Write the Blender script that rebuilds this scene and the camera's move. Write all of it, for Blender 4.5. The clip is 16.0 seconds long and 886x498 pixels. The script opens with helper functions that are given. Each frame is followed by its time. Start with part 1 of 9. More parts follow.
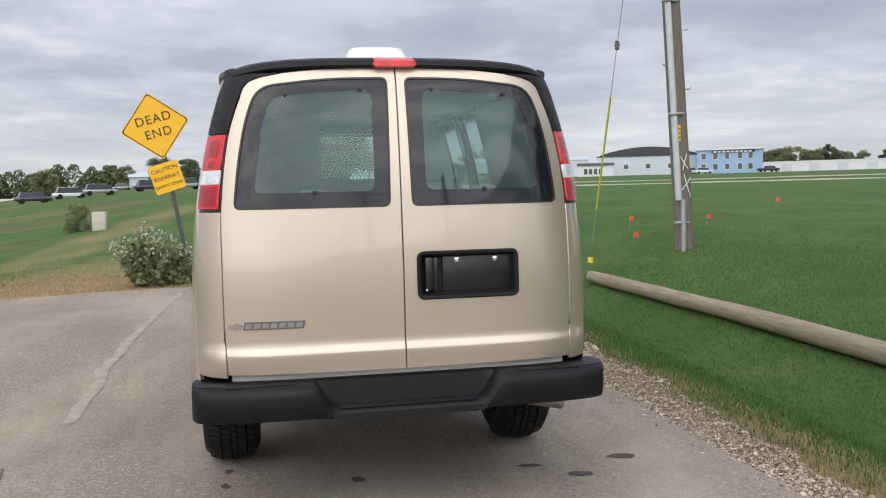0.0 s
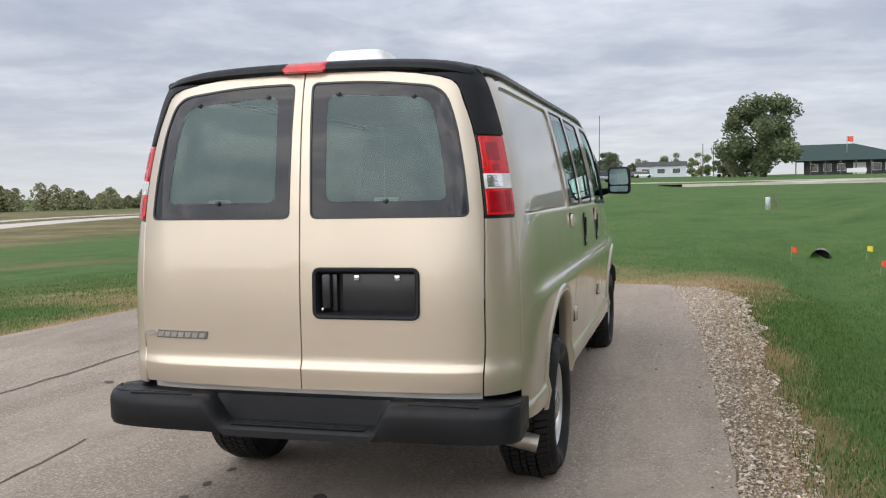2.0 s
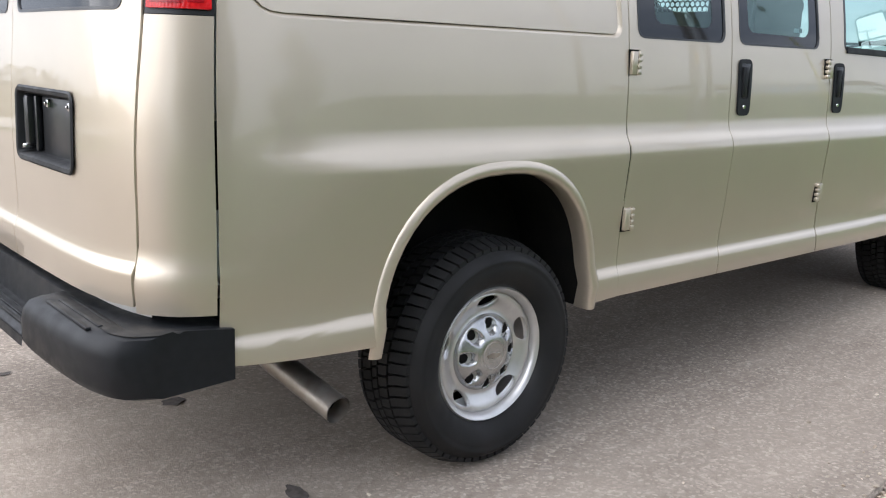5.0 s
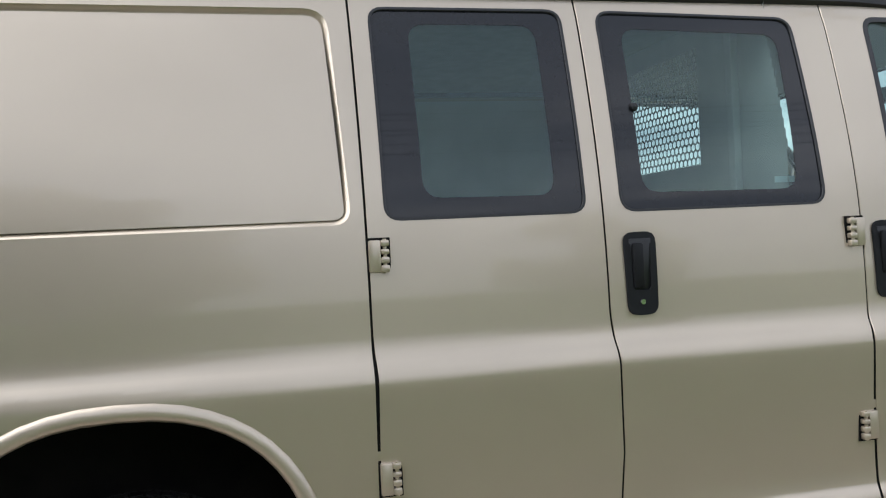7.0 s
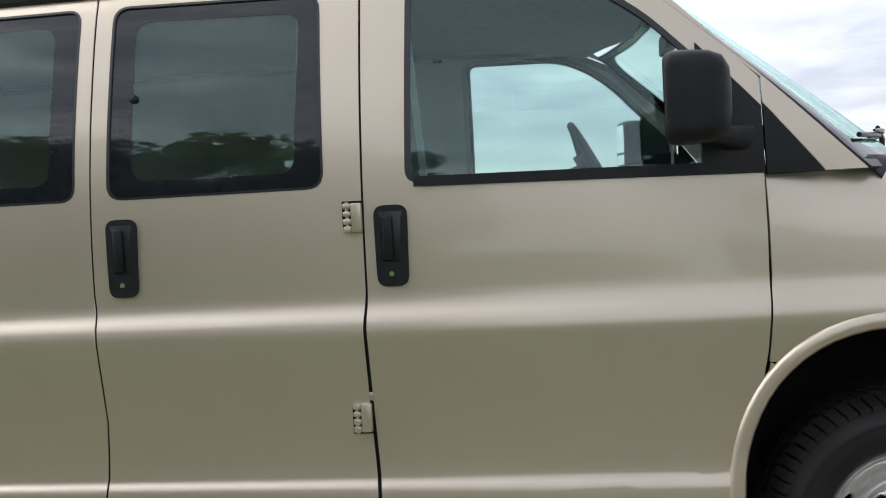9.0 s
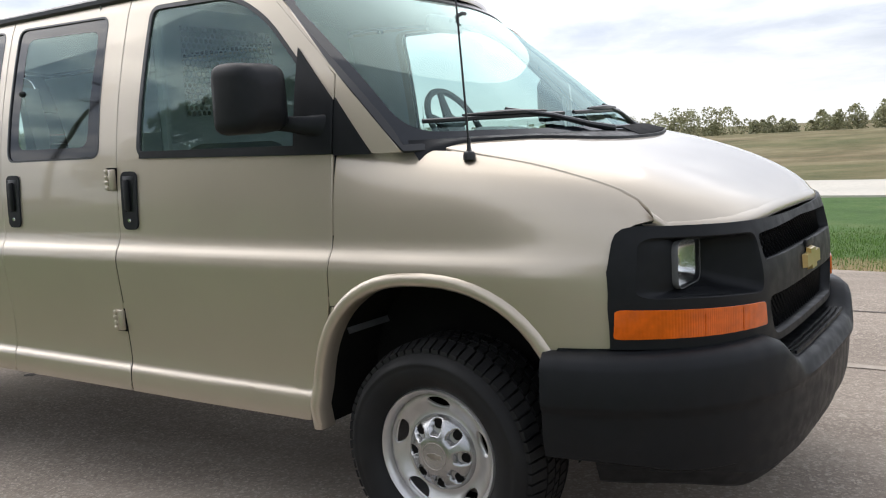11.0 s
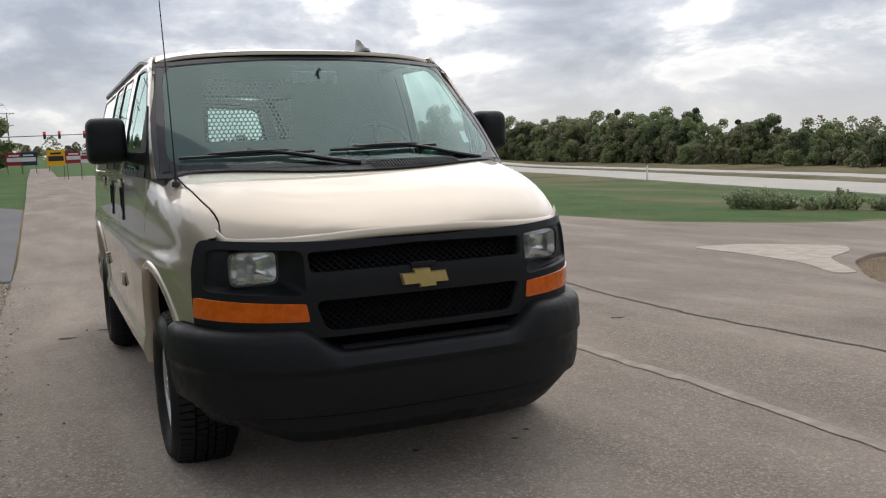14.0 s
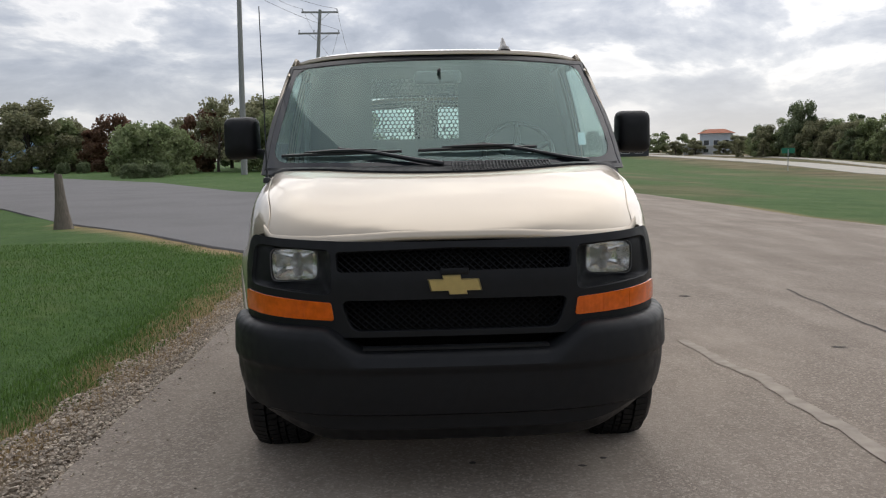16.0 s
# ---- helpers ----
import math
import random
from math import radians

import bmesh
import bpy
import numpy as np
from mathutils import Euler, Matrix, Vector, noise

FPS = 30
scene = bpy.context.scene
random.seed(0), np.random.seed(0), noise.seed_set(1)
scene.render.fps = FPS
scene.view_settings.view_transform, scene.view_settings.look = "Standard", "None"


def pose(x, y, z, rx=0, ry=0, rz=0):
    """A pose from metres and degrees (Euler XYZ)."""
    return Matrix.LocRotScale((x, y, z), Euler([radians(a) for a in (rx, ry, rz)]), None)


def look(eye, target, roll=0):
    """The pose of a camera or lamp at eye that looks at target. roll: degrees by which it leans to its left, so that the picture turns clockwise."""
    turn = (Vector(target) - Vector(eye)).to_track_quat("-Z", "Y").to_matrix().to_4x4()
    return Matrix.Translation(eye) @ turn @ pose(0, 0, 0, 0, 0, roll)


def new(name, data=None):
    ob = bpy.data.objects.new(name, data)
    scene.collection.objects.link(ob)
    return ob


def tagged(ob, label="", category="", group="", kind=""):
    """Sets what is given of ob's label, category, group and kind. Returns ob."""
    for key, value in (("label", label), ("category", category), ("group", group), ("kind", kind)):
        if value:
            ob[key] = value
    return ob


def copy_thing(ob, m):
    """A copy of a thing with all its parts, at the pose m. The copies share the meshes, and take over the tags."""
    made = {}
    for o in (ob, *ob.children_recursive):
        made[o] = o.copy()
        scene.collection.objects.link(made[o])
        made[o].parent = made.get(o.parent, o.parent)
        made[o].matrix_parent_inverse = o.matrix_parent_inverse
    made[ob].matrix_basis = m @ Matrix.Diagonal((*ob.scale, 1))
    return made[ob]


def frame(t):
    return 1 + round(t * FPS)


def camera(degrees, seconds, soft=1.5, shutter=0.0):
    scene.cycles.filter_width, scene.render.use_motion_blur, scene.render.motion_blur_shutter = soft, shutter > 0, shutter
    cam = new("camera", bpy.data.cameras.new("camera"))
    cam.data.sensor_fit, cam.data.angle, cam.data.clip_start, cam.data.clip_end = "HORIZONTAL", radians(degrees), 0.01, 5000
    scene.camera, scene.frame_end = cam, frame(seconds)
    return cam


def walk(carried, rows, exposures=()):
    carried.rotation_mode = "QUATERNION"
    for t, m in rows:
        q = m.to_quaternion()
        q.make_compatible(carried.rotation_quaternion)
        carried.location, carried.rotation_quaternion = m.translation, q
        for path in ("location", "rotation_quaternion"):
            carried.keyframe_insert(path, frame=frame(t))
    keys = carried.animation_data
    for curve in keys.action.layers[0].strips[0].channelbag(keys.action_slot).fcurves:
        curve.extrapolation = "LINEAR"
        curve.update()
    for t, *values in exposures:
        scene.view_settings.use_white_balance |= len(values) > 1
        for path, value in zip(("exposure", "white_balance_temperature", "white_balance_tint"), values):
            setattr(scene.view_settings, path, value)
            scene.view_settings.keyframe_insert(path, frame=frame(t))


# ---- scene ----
cam = camera(52.3, 16.0, 1.15)
PATH = [
    (0, (-0.623, -5.19, 1.458), (-0.231, -3.234, 1.325), -1.3),
    (0.5, (-0.059, -5.238, 1.448), (0.11, -3.249, 1.325), -0.9),
    (1, (0.54, -5.166, 1.452), (0.51, -3.17, 1.33), -1.7),
    (1.5, (1.122, -5.032, 1.49), (0.853, -3.054, 1.369), -1.9),
    (2, (1.613, -4.732, 1.496), (1.088, -2.806, 1.366), -1.1),
    (2.5, (2.118, -4.528, 1.464), (1.403, -2.665, 1.332), -1.3),
    (3, (2.465, -4.133, 1.414), (1.564, -2.352, 1.275), -1.3),
    (3.2, (2.594, -3.969, 1.431), (1.617, -2.231, 1.277), -1.3),
    (5.3, (2.992, -1.673, 1.295), (1.412, -0.511, 0.902), 1.1),
    (5.5, (3.036, -1.484, 1.328), (1.373, -0.422, 1.005), 0.4),
    (6, (3.155, -0.839, 1.365), (1.328, -0.033, 1.257), -2.2),
    (6.5, (3.136, -0.278, 1.347), (1.245, 0.369, 1.286), -2.7),
    (7, (3.154, 0.224, 1.326), (1.214, 0.712, 1.312), -2.8),
    (7.5, (3.195, 0.797, 1.339), (1.218, 1.102, 1.371), -2.7),
    (8, (3.207, 1.31, 1.355), (1.216, 1.491, 1.356), -2.0),
    (8.5, (3.368, 1.93, 1.36), (1.37, 1.885, 1.292), -2.5),
    (9, (3.359, 2.566, 1.337), (1.38, 2.296, 1.227), -3.2),
    (9.5, (3.435, 3.183, 1.358), (1.493, 2.736, 1.184), -3.7),
    (10, (3.381, 3.787, 1.35), (1.512, 3.106, 1.137), -5.0),
    (10.2, (3.33, 4.023, 1.374), (1.496, 3.251, 1.168), -4.5),
    (12.3, (2.571, 6.411, 1.419), (1.293, 4.903, 1.113), -2.6),
    (12.5, (2.414, 6.582, 1.435), (1.185, 5.031, 1.147), -2.3),
    (13, (2.095, 7.134, 1.432), (0.995, 5.482, 1.182), -2.8),
    (13.5, (1.757, 7.46, 1.426), (0.815, 5.711, 1.198), -2.7),
    (14, (1.376, 7.674, 1.437), (0.574, 5.855, 1.22), -2.3),
    (14.5, (0.983, 7.842, 1.437), (0.38, 5.947, 1.227), -3.6),
    (15, (0.613, 7.835, 1.415), (0.233, 5.88, 1.229), -3.2),
    (15.5, (0.269, 7.887, 1.416), (0.101, 5.901, 1.257), -2.4),
    (16, (0.158, 7.813, 1.426), (0.092, 5.824, 1.224), -1.2),
]
walk(cam, [(t, look(eye, target, roll)) for t, eye, target, roll in PATH], exposures=[(0, 0.28, 6500, 12), (2.4, 0.37, 6500, 12), (3.0, 0.34, 6450, 12), (5.5, 1.12, 6200, 13), (6.5, 0.72, 6250, 13), (7.5, 1.02, 6500, 13), (8.5, 0.90, 6500, 13), (9.5, 0.72, 6500, 12), (10.5, 0.66, 6500, 12), (12.5, 0.36, 6500, 13), (13.5, -0.16, 6550, 12), (15.0, -0.14, 6550, 12), (16.0, -0.16, 6550, 12)])

# ---------------------------------------------------------------- light
SUN_AZ, SUN_EL = 203.0, 42.0          # bearing clockwise from +y, height above the horizon
world = bpy.data.worlds.new("overcast_sky")
scene.world = world
world.use_nodes = True
wn, wl = world.node_tree.nodes, world.node_tree.links
wn.clear()


def wnode(kind, **values):
    n = wn.new(kind)
    for key, value in values.items():
        n.inputs[key].default_value = value
    return n


def wmath(op, a, b=None):
    n = wn.new("ShaderNodeMath")
    n.operation = op
    for i, s in enumerate((a, b)):
        if s is None:
            continue
        if isinstance(s, (int, float)):
            n.inputs[i].default_value = s
        else:
            wl.new(s, n.inputs[i])
    return n.outputs[0]


def wramp(fac, stops):
    r = wn.new("ShaderNodeValToRGB")
    els = r.color_ramp.elements
    while len(els) < len(stops):
        els.new(0.5)
    for e, (p, c) in zip(els, stops):
        e.position, e.color = p, (*c, 1)
    wl.new(fac, r.inputs[0])
    return r.outputs[0]


def wmix(fac, a, b):
    m = wn.new("ShaderNodeMix")
    m.data_type = "RGBA"
    if isinstance(fac, (int, float)):
        m.inputs[0].default_value = fac
    else:
        wl.new(fac, m.inputs[0])
    wl.new(a, m.inputs[6])
    wl.new(b, m.inputs[7])
    return m.outputs[2]


sky = wn.new("ShaderNodeTexSky")
sky.sky_type = "NISHITA"
sky.sun_disc = False
sky.sun_elevation, sky.sun_rotation = radians(SUN_EL), radians(SUN_AZ)
sky.air_density, sky.dust_density = 1.0, 2.0
clear = wn.new("ShaderNodeVectorMath")
clear.operation = "SCALE"
clear.inputs[3].default_value = 0.10
wl.new(sky.outputs[0], clear.inputs[0])
coord = wn.new("ShaderNodeTexCoord")
sep = wn.new("ShaderNodeSeparateXYZ")
wl.new(coord.outputs["Generated"], sep.inputs[0])
up = wmath("MAXIMUM", sep.outputs[2], 0.0)
flat = wmath("ADD", up, 0.10)
comb = wn.new("ShaderNodeCombineXYZ")
wl.new(wmath("DIVIDE", sep.outputs[0], flat), comb.inputs[0])
wl.new(wmath("DIVIDE", sep.outputs[1], flat), comb.inputs[1])
big = wnode("ShaderNodeTexNoise", Scale=0.55, Detail=7.0, Roughness=0.58, Distortion=0.35)
wl.new(comb.outputs[0], big.inputs["Vector"])
fine = wnode("ShaderNodeTexNoise", Scale=2.1, Detail=6.0, Roughness=0.6, Distortion=0.3)
wl.new(comb.outputs[0], fine.inputs["Vector"])
cloud_fac = wmath("ADD", wmath("MULTIPLY", big.outputs[0], 0.72), wmath("MULTIPLY", fine.outputs[0], 0.28))
cloud = wramp(cloud_fac, [(0.30, (0.30, 0.345, 0.42)), (0.45, (0.44, 0.475, 0.54)), (0.54, (0.60, 0.63, 0.68)), (0.66, (0.88, 0.90, 0.92)), (0.85, (1.0, 1.0, 1.0))])
haze = wramp(up, [(0.0, (0.72, 0.72, 0.70)), (0.05, (0.66, 0.68, 0.70)), (0.16, (0.55, 0.58, 0.63)), (1.0, (0.6, 0.62, 0.66))])
haze_fac = wramp(up, [(0.0, (0.85, 0.85, 0.85)), (0.10, (0.20, 0.20, 0.20)), (0.30, (0.0, 0.0, 0.0)), (1.0, (0, 0, 0))])
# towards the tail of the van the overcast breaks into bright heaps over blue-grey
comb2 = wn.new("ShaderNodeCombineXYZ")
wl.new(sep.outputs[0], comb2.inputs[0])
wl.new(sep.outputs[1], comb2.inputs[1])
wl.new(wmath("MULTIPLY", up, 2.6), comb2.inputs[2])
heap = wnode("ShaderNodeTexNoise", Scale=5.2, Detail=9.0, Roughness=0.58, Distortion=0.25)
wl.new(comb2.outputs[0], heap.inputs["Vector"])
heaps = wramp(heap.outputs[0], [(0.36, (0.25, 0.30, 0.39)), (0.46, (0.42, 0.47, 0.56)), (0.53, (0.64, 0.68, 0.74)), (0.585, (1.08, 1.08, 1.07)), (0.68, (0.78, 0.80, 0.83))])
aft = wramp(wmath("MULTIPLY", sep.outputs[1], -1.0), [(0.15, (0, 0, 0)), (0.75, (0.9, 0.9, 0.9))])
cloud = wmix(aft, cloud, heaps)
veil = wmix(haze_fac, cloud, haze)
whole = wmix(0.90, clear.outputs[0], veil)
bright = wramp(up, [(0.0, (0.88, 0.90, 0.92)), (0.17, (0.90, 0.91, 0.93)), (0.34, (1.34, 1.34, 1.34)), (0.62, (1.22, 1.22, 1.22)), (1.0, (1.0, 1.0, 1.0))])    # brightest in a ring at middle heights, added to light the van's flanks and tail
lit = wn.new("ShaderNodeVectorMath")
lit.operation = "MULTIPLY"
wl.new(whole, lit.inputs[0])
wl.new(bright, lit.inputs[1])
# the cloud glows round the hidden sun
toward = wn.new("ShaderNodeVectorMath")
toward.operation = "DOT_PRODUCT"
toward.inputs[1].default_value = (math.sin(radians(SUN_AZ)) * math.cos(radians(SUN_EL)), math.cos(radians(SUN_AZ)) * math.cos(radians(SUN_EL)), math.sin(radians(SUN_EL)))
wl.new(coord.outputs["Generated"], toward.inputs[0])
glow = wramp(toward.outputs["Value"], [(0.0, (1.0, 1.0, 1.0)), (0.55, (1.22, 1.21, 1.19)), (1.0, (1.6, 1.58, 1.54))])
glowing = wn.new("ShaderNodeVectorMath")
glowing.operation = "MULTIPLY"
wl.new(lit.outputs[0], glowing.inputs[0])
wl.new(glow, glowing.inputs[1])
back = wnode("ShaderNodeBackground", Strength=1.0)
wl.new(glowing.outputs[0], back.inputs[0])
wout = wn.new("ShaderNodeOutputWorld")
wl.new(back.outputs[0], wout.inputs[0])

sun = new("sun", bpy.data.lights.new("sun", "SUN"))
sun.data.energy, sun.data.angle, sun.data.color = 1.5, radians(95), (1.0, 0.96, 0.90)
sa, se = radians(SUN_AZ), radians(SUN_EL)
sun.matrix_world = look((0, 0, 30), (-30 * math.sin(sa), -30 * math.cos(sa), 30 - 30 * math.tan(se)))


# ---------------------------------------------------------------- materials
def material(name, c1, c2=None, scale=8.0, detail=4.0, rough=0.6, metal=0.0, coat=0.0, bump=0.0, bump_scale=60.0,
             stain=0.0, stain_scale=0.7, vary=0.0, island=False, spec=0.5, rough2=None, stretch=None, coat_rough=0.03, dist=0.002):
    """A node material: two colours mixed by grain noise, larger stains, fine relief and some variation per piece."""
    m = bpy.data.materials.new(name)
    m.use_nodes = True
    n, l = m.node_tree.nodes, m.node_tree.links
    b = n["Principled BSDF"]
    b.inputs["Roughness"].default_value, b.inputs["Metallic"].default_value = rough, metal
    b.inputs["Specular IOR Level"].default_value = spec
    b.inputs["Coat Weight"].default_value, b.inputs["Coat Roughness"].default_value = coat, coat_rough
    tc = n.new("ShaderNodeTexCoord")
    src = tc.outputs["Object"]
    if stretch:
        mp = n.new("ShaderNodeMapping")
        mp.inputs["Scale"].default_value = stretch
        l.new(src, mp.inputs[0])
        src = mp.outputs[0]

    def noise_tex(sc, det):
        t = n.new("ShaderNodeTexNoise")
        t.inputs["Scale"].default_value, t.inputs["Detail"].default_value = sc, det
        l.new(src, t.inputs["Vector"])
        return t.outputs[0]

    def mixed(fac, a, bcol):
        x = n.new("ShaderNodeMix")
        x.data_type = "RGBA"
        for sock, v in ((x.inputs[0], fac), (x.inputs[6], a), (x.inputs[7], bcol)):
            if isinstance(v, tuple):
                sock.default_value = (*v, 1)
            elif isinstance(v, (int, float)):
                sock.default_value = v
            else:
                l.new(v, sock)
        return x

    def sharpen(s, lo, hi):
        r = n.new("ShaderNodeMapRange")
        r.inputs[1].default_value, r.inputs[2].default_value = lo, hi
        l.new(s, r.inputs[0])
        return r.outputs[0]

    c2 = c2 or tuple(v * 0.85 for v in c1)
    grain = sharpen(noise_tex(scale, detail), 0.3, 0.7)
    col = mixed(grain, c1, c2).outputs[2]
    if stain:
        k = n.new("ShaderNodeMath")
        k.operation = "MULTIPLY"
        k.inputs[1].default_value = stain
        l.new(sharpen(noise_tex(stain_scale, 5.0), 0.42, 0.68), k.inputs[0])
        col = mixed(k.outputs[0], col, tuple(v * 0.55 for v in c1)).outputs[2]
    if vary:
        if island:
            rnd = n.new("ShaderNodeNewGeometry").outputs["Random Per Island"]
        else:
            rnd = n.new("ShaderNodeObjectInfo").outputs["Random"]
        h = n.new("ShaderNodeHueSaturation")
        v = n.new("ShaderNodeMapRange")
        v.inputs[3].default_value, v.inputs[4].default_value = 1 - vary, 1 + vary
        l.new(rnd, v.inputs[0])
        l.new(v.outputs[0], h.inputs["Value"])
        l.new(col, h.inputs["Color"])
        col = h.outputs[0]
    l.new(col, b.inputs["Base Color"])
    if rough2 is not None:
        r = n.new("ShaderNodeMapRange")
        r.inputs[3].default_value, r.inputs[4].default_value = rough, rough2
        l.new(sharpen(noise_tex(scale * 0.5, 3.0), 0.35, 0.65), r.inputs[0])
        l.new(r.outputs[0], b.inputs["Roughness"])
    if bump:
        bn = n.new("ShaderNodeBump")
        bn.inputs["Strength"].default_value, bn.inputs["Distance"].default_value = bump, dist
        l.new(noise_tex(bump_scale, 5.0), bn.inputs["Height"])
        l.new(bn.outputs[0], b.inputs["Normal"])
    return m


def glass(name, tint, rough=0.0, mirror=0.08):
    """A thin tinted pane: it lets light through, and mirrors more towards grazing angles."""
    m = bpy.data.materials.new(name)
    m.use_nodes = True
    n, l = m.node_tree.nodes, m.node_tree.links
    n.remove(n["Principled BSDF"])
    t, g, f, x = (n.new("ShaderNode" + k) for k in ("BsdfTransparent", "BsdfGlossy", "LayerWeight", "MixShader"))
    t.inputs[0].default_value = (*tint, 1)
    g.inputs["Roughness"].default_value = rough
    g.inputs["Color"].default_value = (*[v ** 1.3 for v in tint], 1)    # the inner face mirrors through the tint
    p, q = n.new("ShaderNodeMath"), n.new("ShaderNodeMath")
    p.operation, q.operation = "POWER", "MULTIPLY_ADD"
    p.inputs[1].default_value = 3.7
    q.inputs[1].default_value, q.inputs[2].default_value = 1 - mirror, mirror
    l.new(f.outputs["Facing"], p.inputs[0])
    l.new(p.outputs[0], q.inputs[0])
    l.new(q.outputs[0], x.inputs[0])
    l.new(t.outputs[0], x.inputs[1])
    l.new(g.outputs[0], x.inputs[2])
    l.new(x.outputs[0], n["Material Output"].inputs[0])
    return m


def lens(name, colour, rough=0.12, emit=0.0):
    """Coloured lamp plastic with a clear, glossy skin and a ribbed inside."""
    m = material(name, colour, tuple(v * 0.7 for v in colour), scale=25, rough=rough, coat=0.35, spec=0.4)
    n, l = m.node_tree.nodes, m.node_tree.links
    b = n["Principled BSDF"]
    w = n.new("ShaderNodeTexWave")
    w.inputs["Scale"].default_value = 55
    w.bands_direction = "X"
    tc = n.new("ShaderNodeTexCoord")
    l.new(tc.outputs["Object"], w.inputs["Vector"])
    bn = n.new("ShaderNodeBump")
    bn.inputs["Strength"].default_value, bn.inputs["Distance"].default_value = 0.18, 0.002
    l.new(w.outputs[0], bn.inputs["Height"])
    l.new(bn.outputs[0], b.inputs["Normal"])
    return m


M_PAINT = material("sand_metallic_paint", (0.545, 0.470, 0.372), (0.520, 0.447, 0.354), scale=3, rough=0.34, metal=0.62, coat=1.0, rough2=0.39, coat_rough=0.02)
M_BLACK = material("black_textured_plastic", (0.0072, 0.0081, 0.0096), (0.0108, 0.0118, 0.0137), scale=40, spec=0.24, rough=0.42, bump=0.15, bump_scale=700, rough2=0.58, stain=0.3, stain_scale=3, dist=0.0006)
M_GLOSSBLACK = material("satin_black_trim", (0.012, 0.013, 0.015), rough=0.28, scale=20, rough2=0.36)
M_FRIT = material("black_ceramic_border", (0.012, 0.014, 0.018), rough=0.04, scale=30, spec=0.45)
M_DARK = material("underbody_black", (0.008, 0.008, 0.008), (0.013, 0.012, 0.011), rough=0.9, scale=12, spec=0.1)
M_GRILLE = material("black_grille_plastic", (0.006, 0.0065, 0.0075), rough=0.5, scale=20, spec=0.15)
M_RUBBER = material("tyre_rubber", (0.0095, 0.0095, 0.010), (0.015, 0.0147, 0.0145), scale=14, spec=0.25, rough=0.45, bump=0.2, bump_scale=200, rough2=0.85, dist=0.001)
M_STEEL = material("silver_wheel_paint", (0.62, 0.61, 0.60), (0.52, 0.51, 0.50), scale=15, rough=0.32, metal=0.75, rough2=0.42, bump=0.03, bump_scale=300)
M_CAP = material("machined_hub_cap", (0.50, 0.50, 0.50), (0.38, 0.38, 0.38), scale=30, rough=0.26, metal=0.85)
M_CHROME = material("bright_metal", (0.75, 0.75, 0.75), rough=0.12, metal=1.0, scale=20)
M_EXHAUST = material("exhaust_steel", (0.42, 0.39, 0.35), (0.30, 0.26, 0.22), scale=20, rough=0.42, metal=0.8, stain=0.5, stain_scale=9)
M_GOLD = material("gold_emblem", (0.62, 0.48, 0.20), (0.55, 0.42, 0.18), scale=40, rough=0.3, metal=0.6, coat=0.5)
M_WHITE = material("white_plastic", (0.78, 0.79, 0.79), (0.70, 0.71, 0.71), scale=20, rough=0.4)
M_RED = lens("red_lamp_lens", (0.68, 0.012, 0.016))
M_REDDARK = lens("deep_red_lamp_lens", (0.36, 0.006, 0.014))
M_CLEARLAMP = lens("clear_lamp_lens", (0.80, 0.80, 0.79), 0.2)
M_AMBER = lens("amber_lamp_lens", (0.78, 0.135, 0.008))
M_REFLECT = material("lamp_reflector", (0.93, 0.93, 0.92), (0.84, 0.84, 0.83), scale=35, rough=0.16, metal=0.95, bump=0.35, bump_scale=60, dist=0.004)
M_GLASS = glass("side_glass", (0.66, 0.80, 0.78), mirror=0.095)
M_WSGLASS = glass("windshield_glass", (0.72, 0.88, 0.85), mirror=0.085)
M_CLEAR = glass("lamp_glass", (0.92, 0.93, 0.93), mirror=0.05)
M_MIRROR = material("mirror_glass", (0.85, 0.87, 0.87), (0.84, 0.86, 0.86), rough=0.02, metal=1.0)
M_TRIM = material("grey_interior_trim", (0.30, 0.30, 0.29), (0.25, 0.25, 0.245), scale=20, rough=0.75, bump=0.1, bump_scale=300)
M_DASH = material("grey_dashboard", (0.13, 0.13, 0.132), (0.10, 0.10, 0.102), scale=30, rough=0.7, bump=0.1, bump_scale=400)
M_SEAT = material("grey_vinyl_seat", (0.085, 0.085, 0.087), (0.065, 0.065, 0.067), scale=18, rough=0.6, bump=0.15, bump_scale=120)
M_PARTITION = material("grey_steel_partition", (0.36, 0.365, 0.365), (0.32, 0.325, 0.325), scale=10, rough=0.5)
M_LINER = material("bare_cargo_liner", (0.60, 0.585, 0.555), (0.52, 0.505, 0.475), scale=6, rough=0.7)
M_PAPER = material("paper_label", (0.72, 0.78, 0.80), (0.62, 0.70, 0.74), scale=30, rough=0.6)


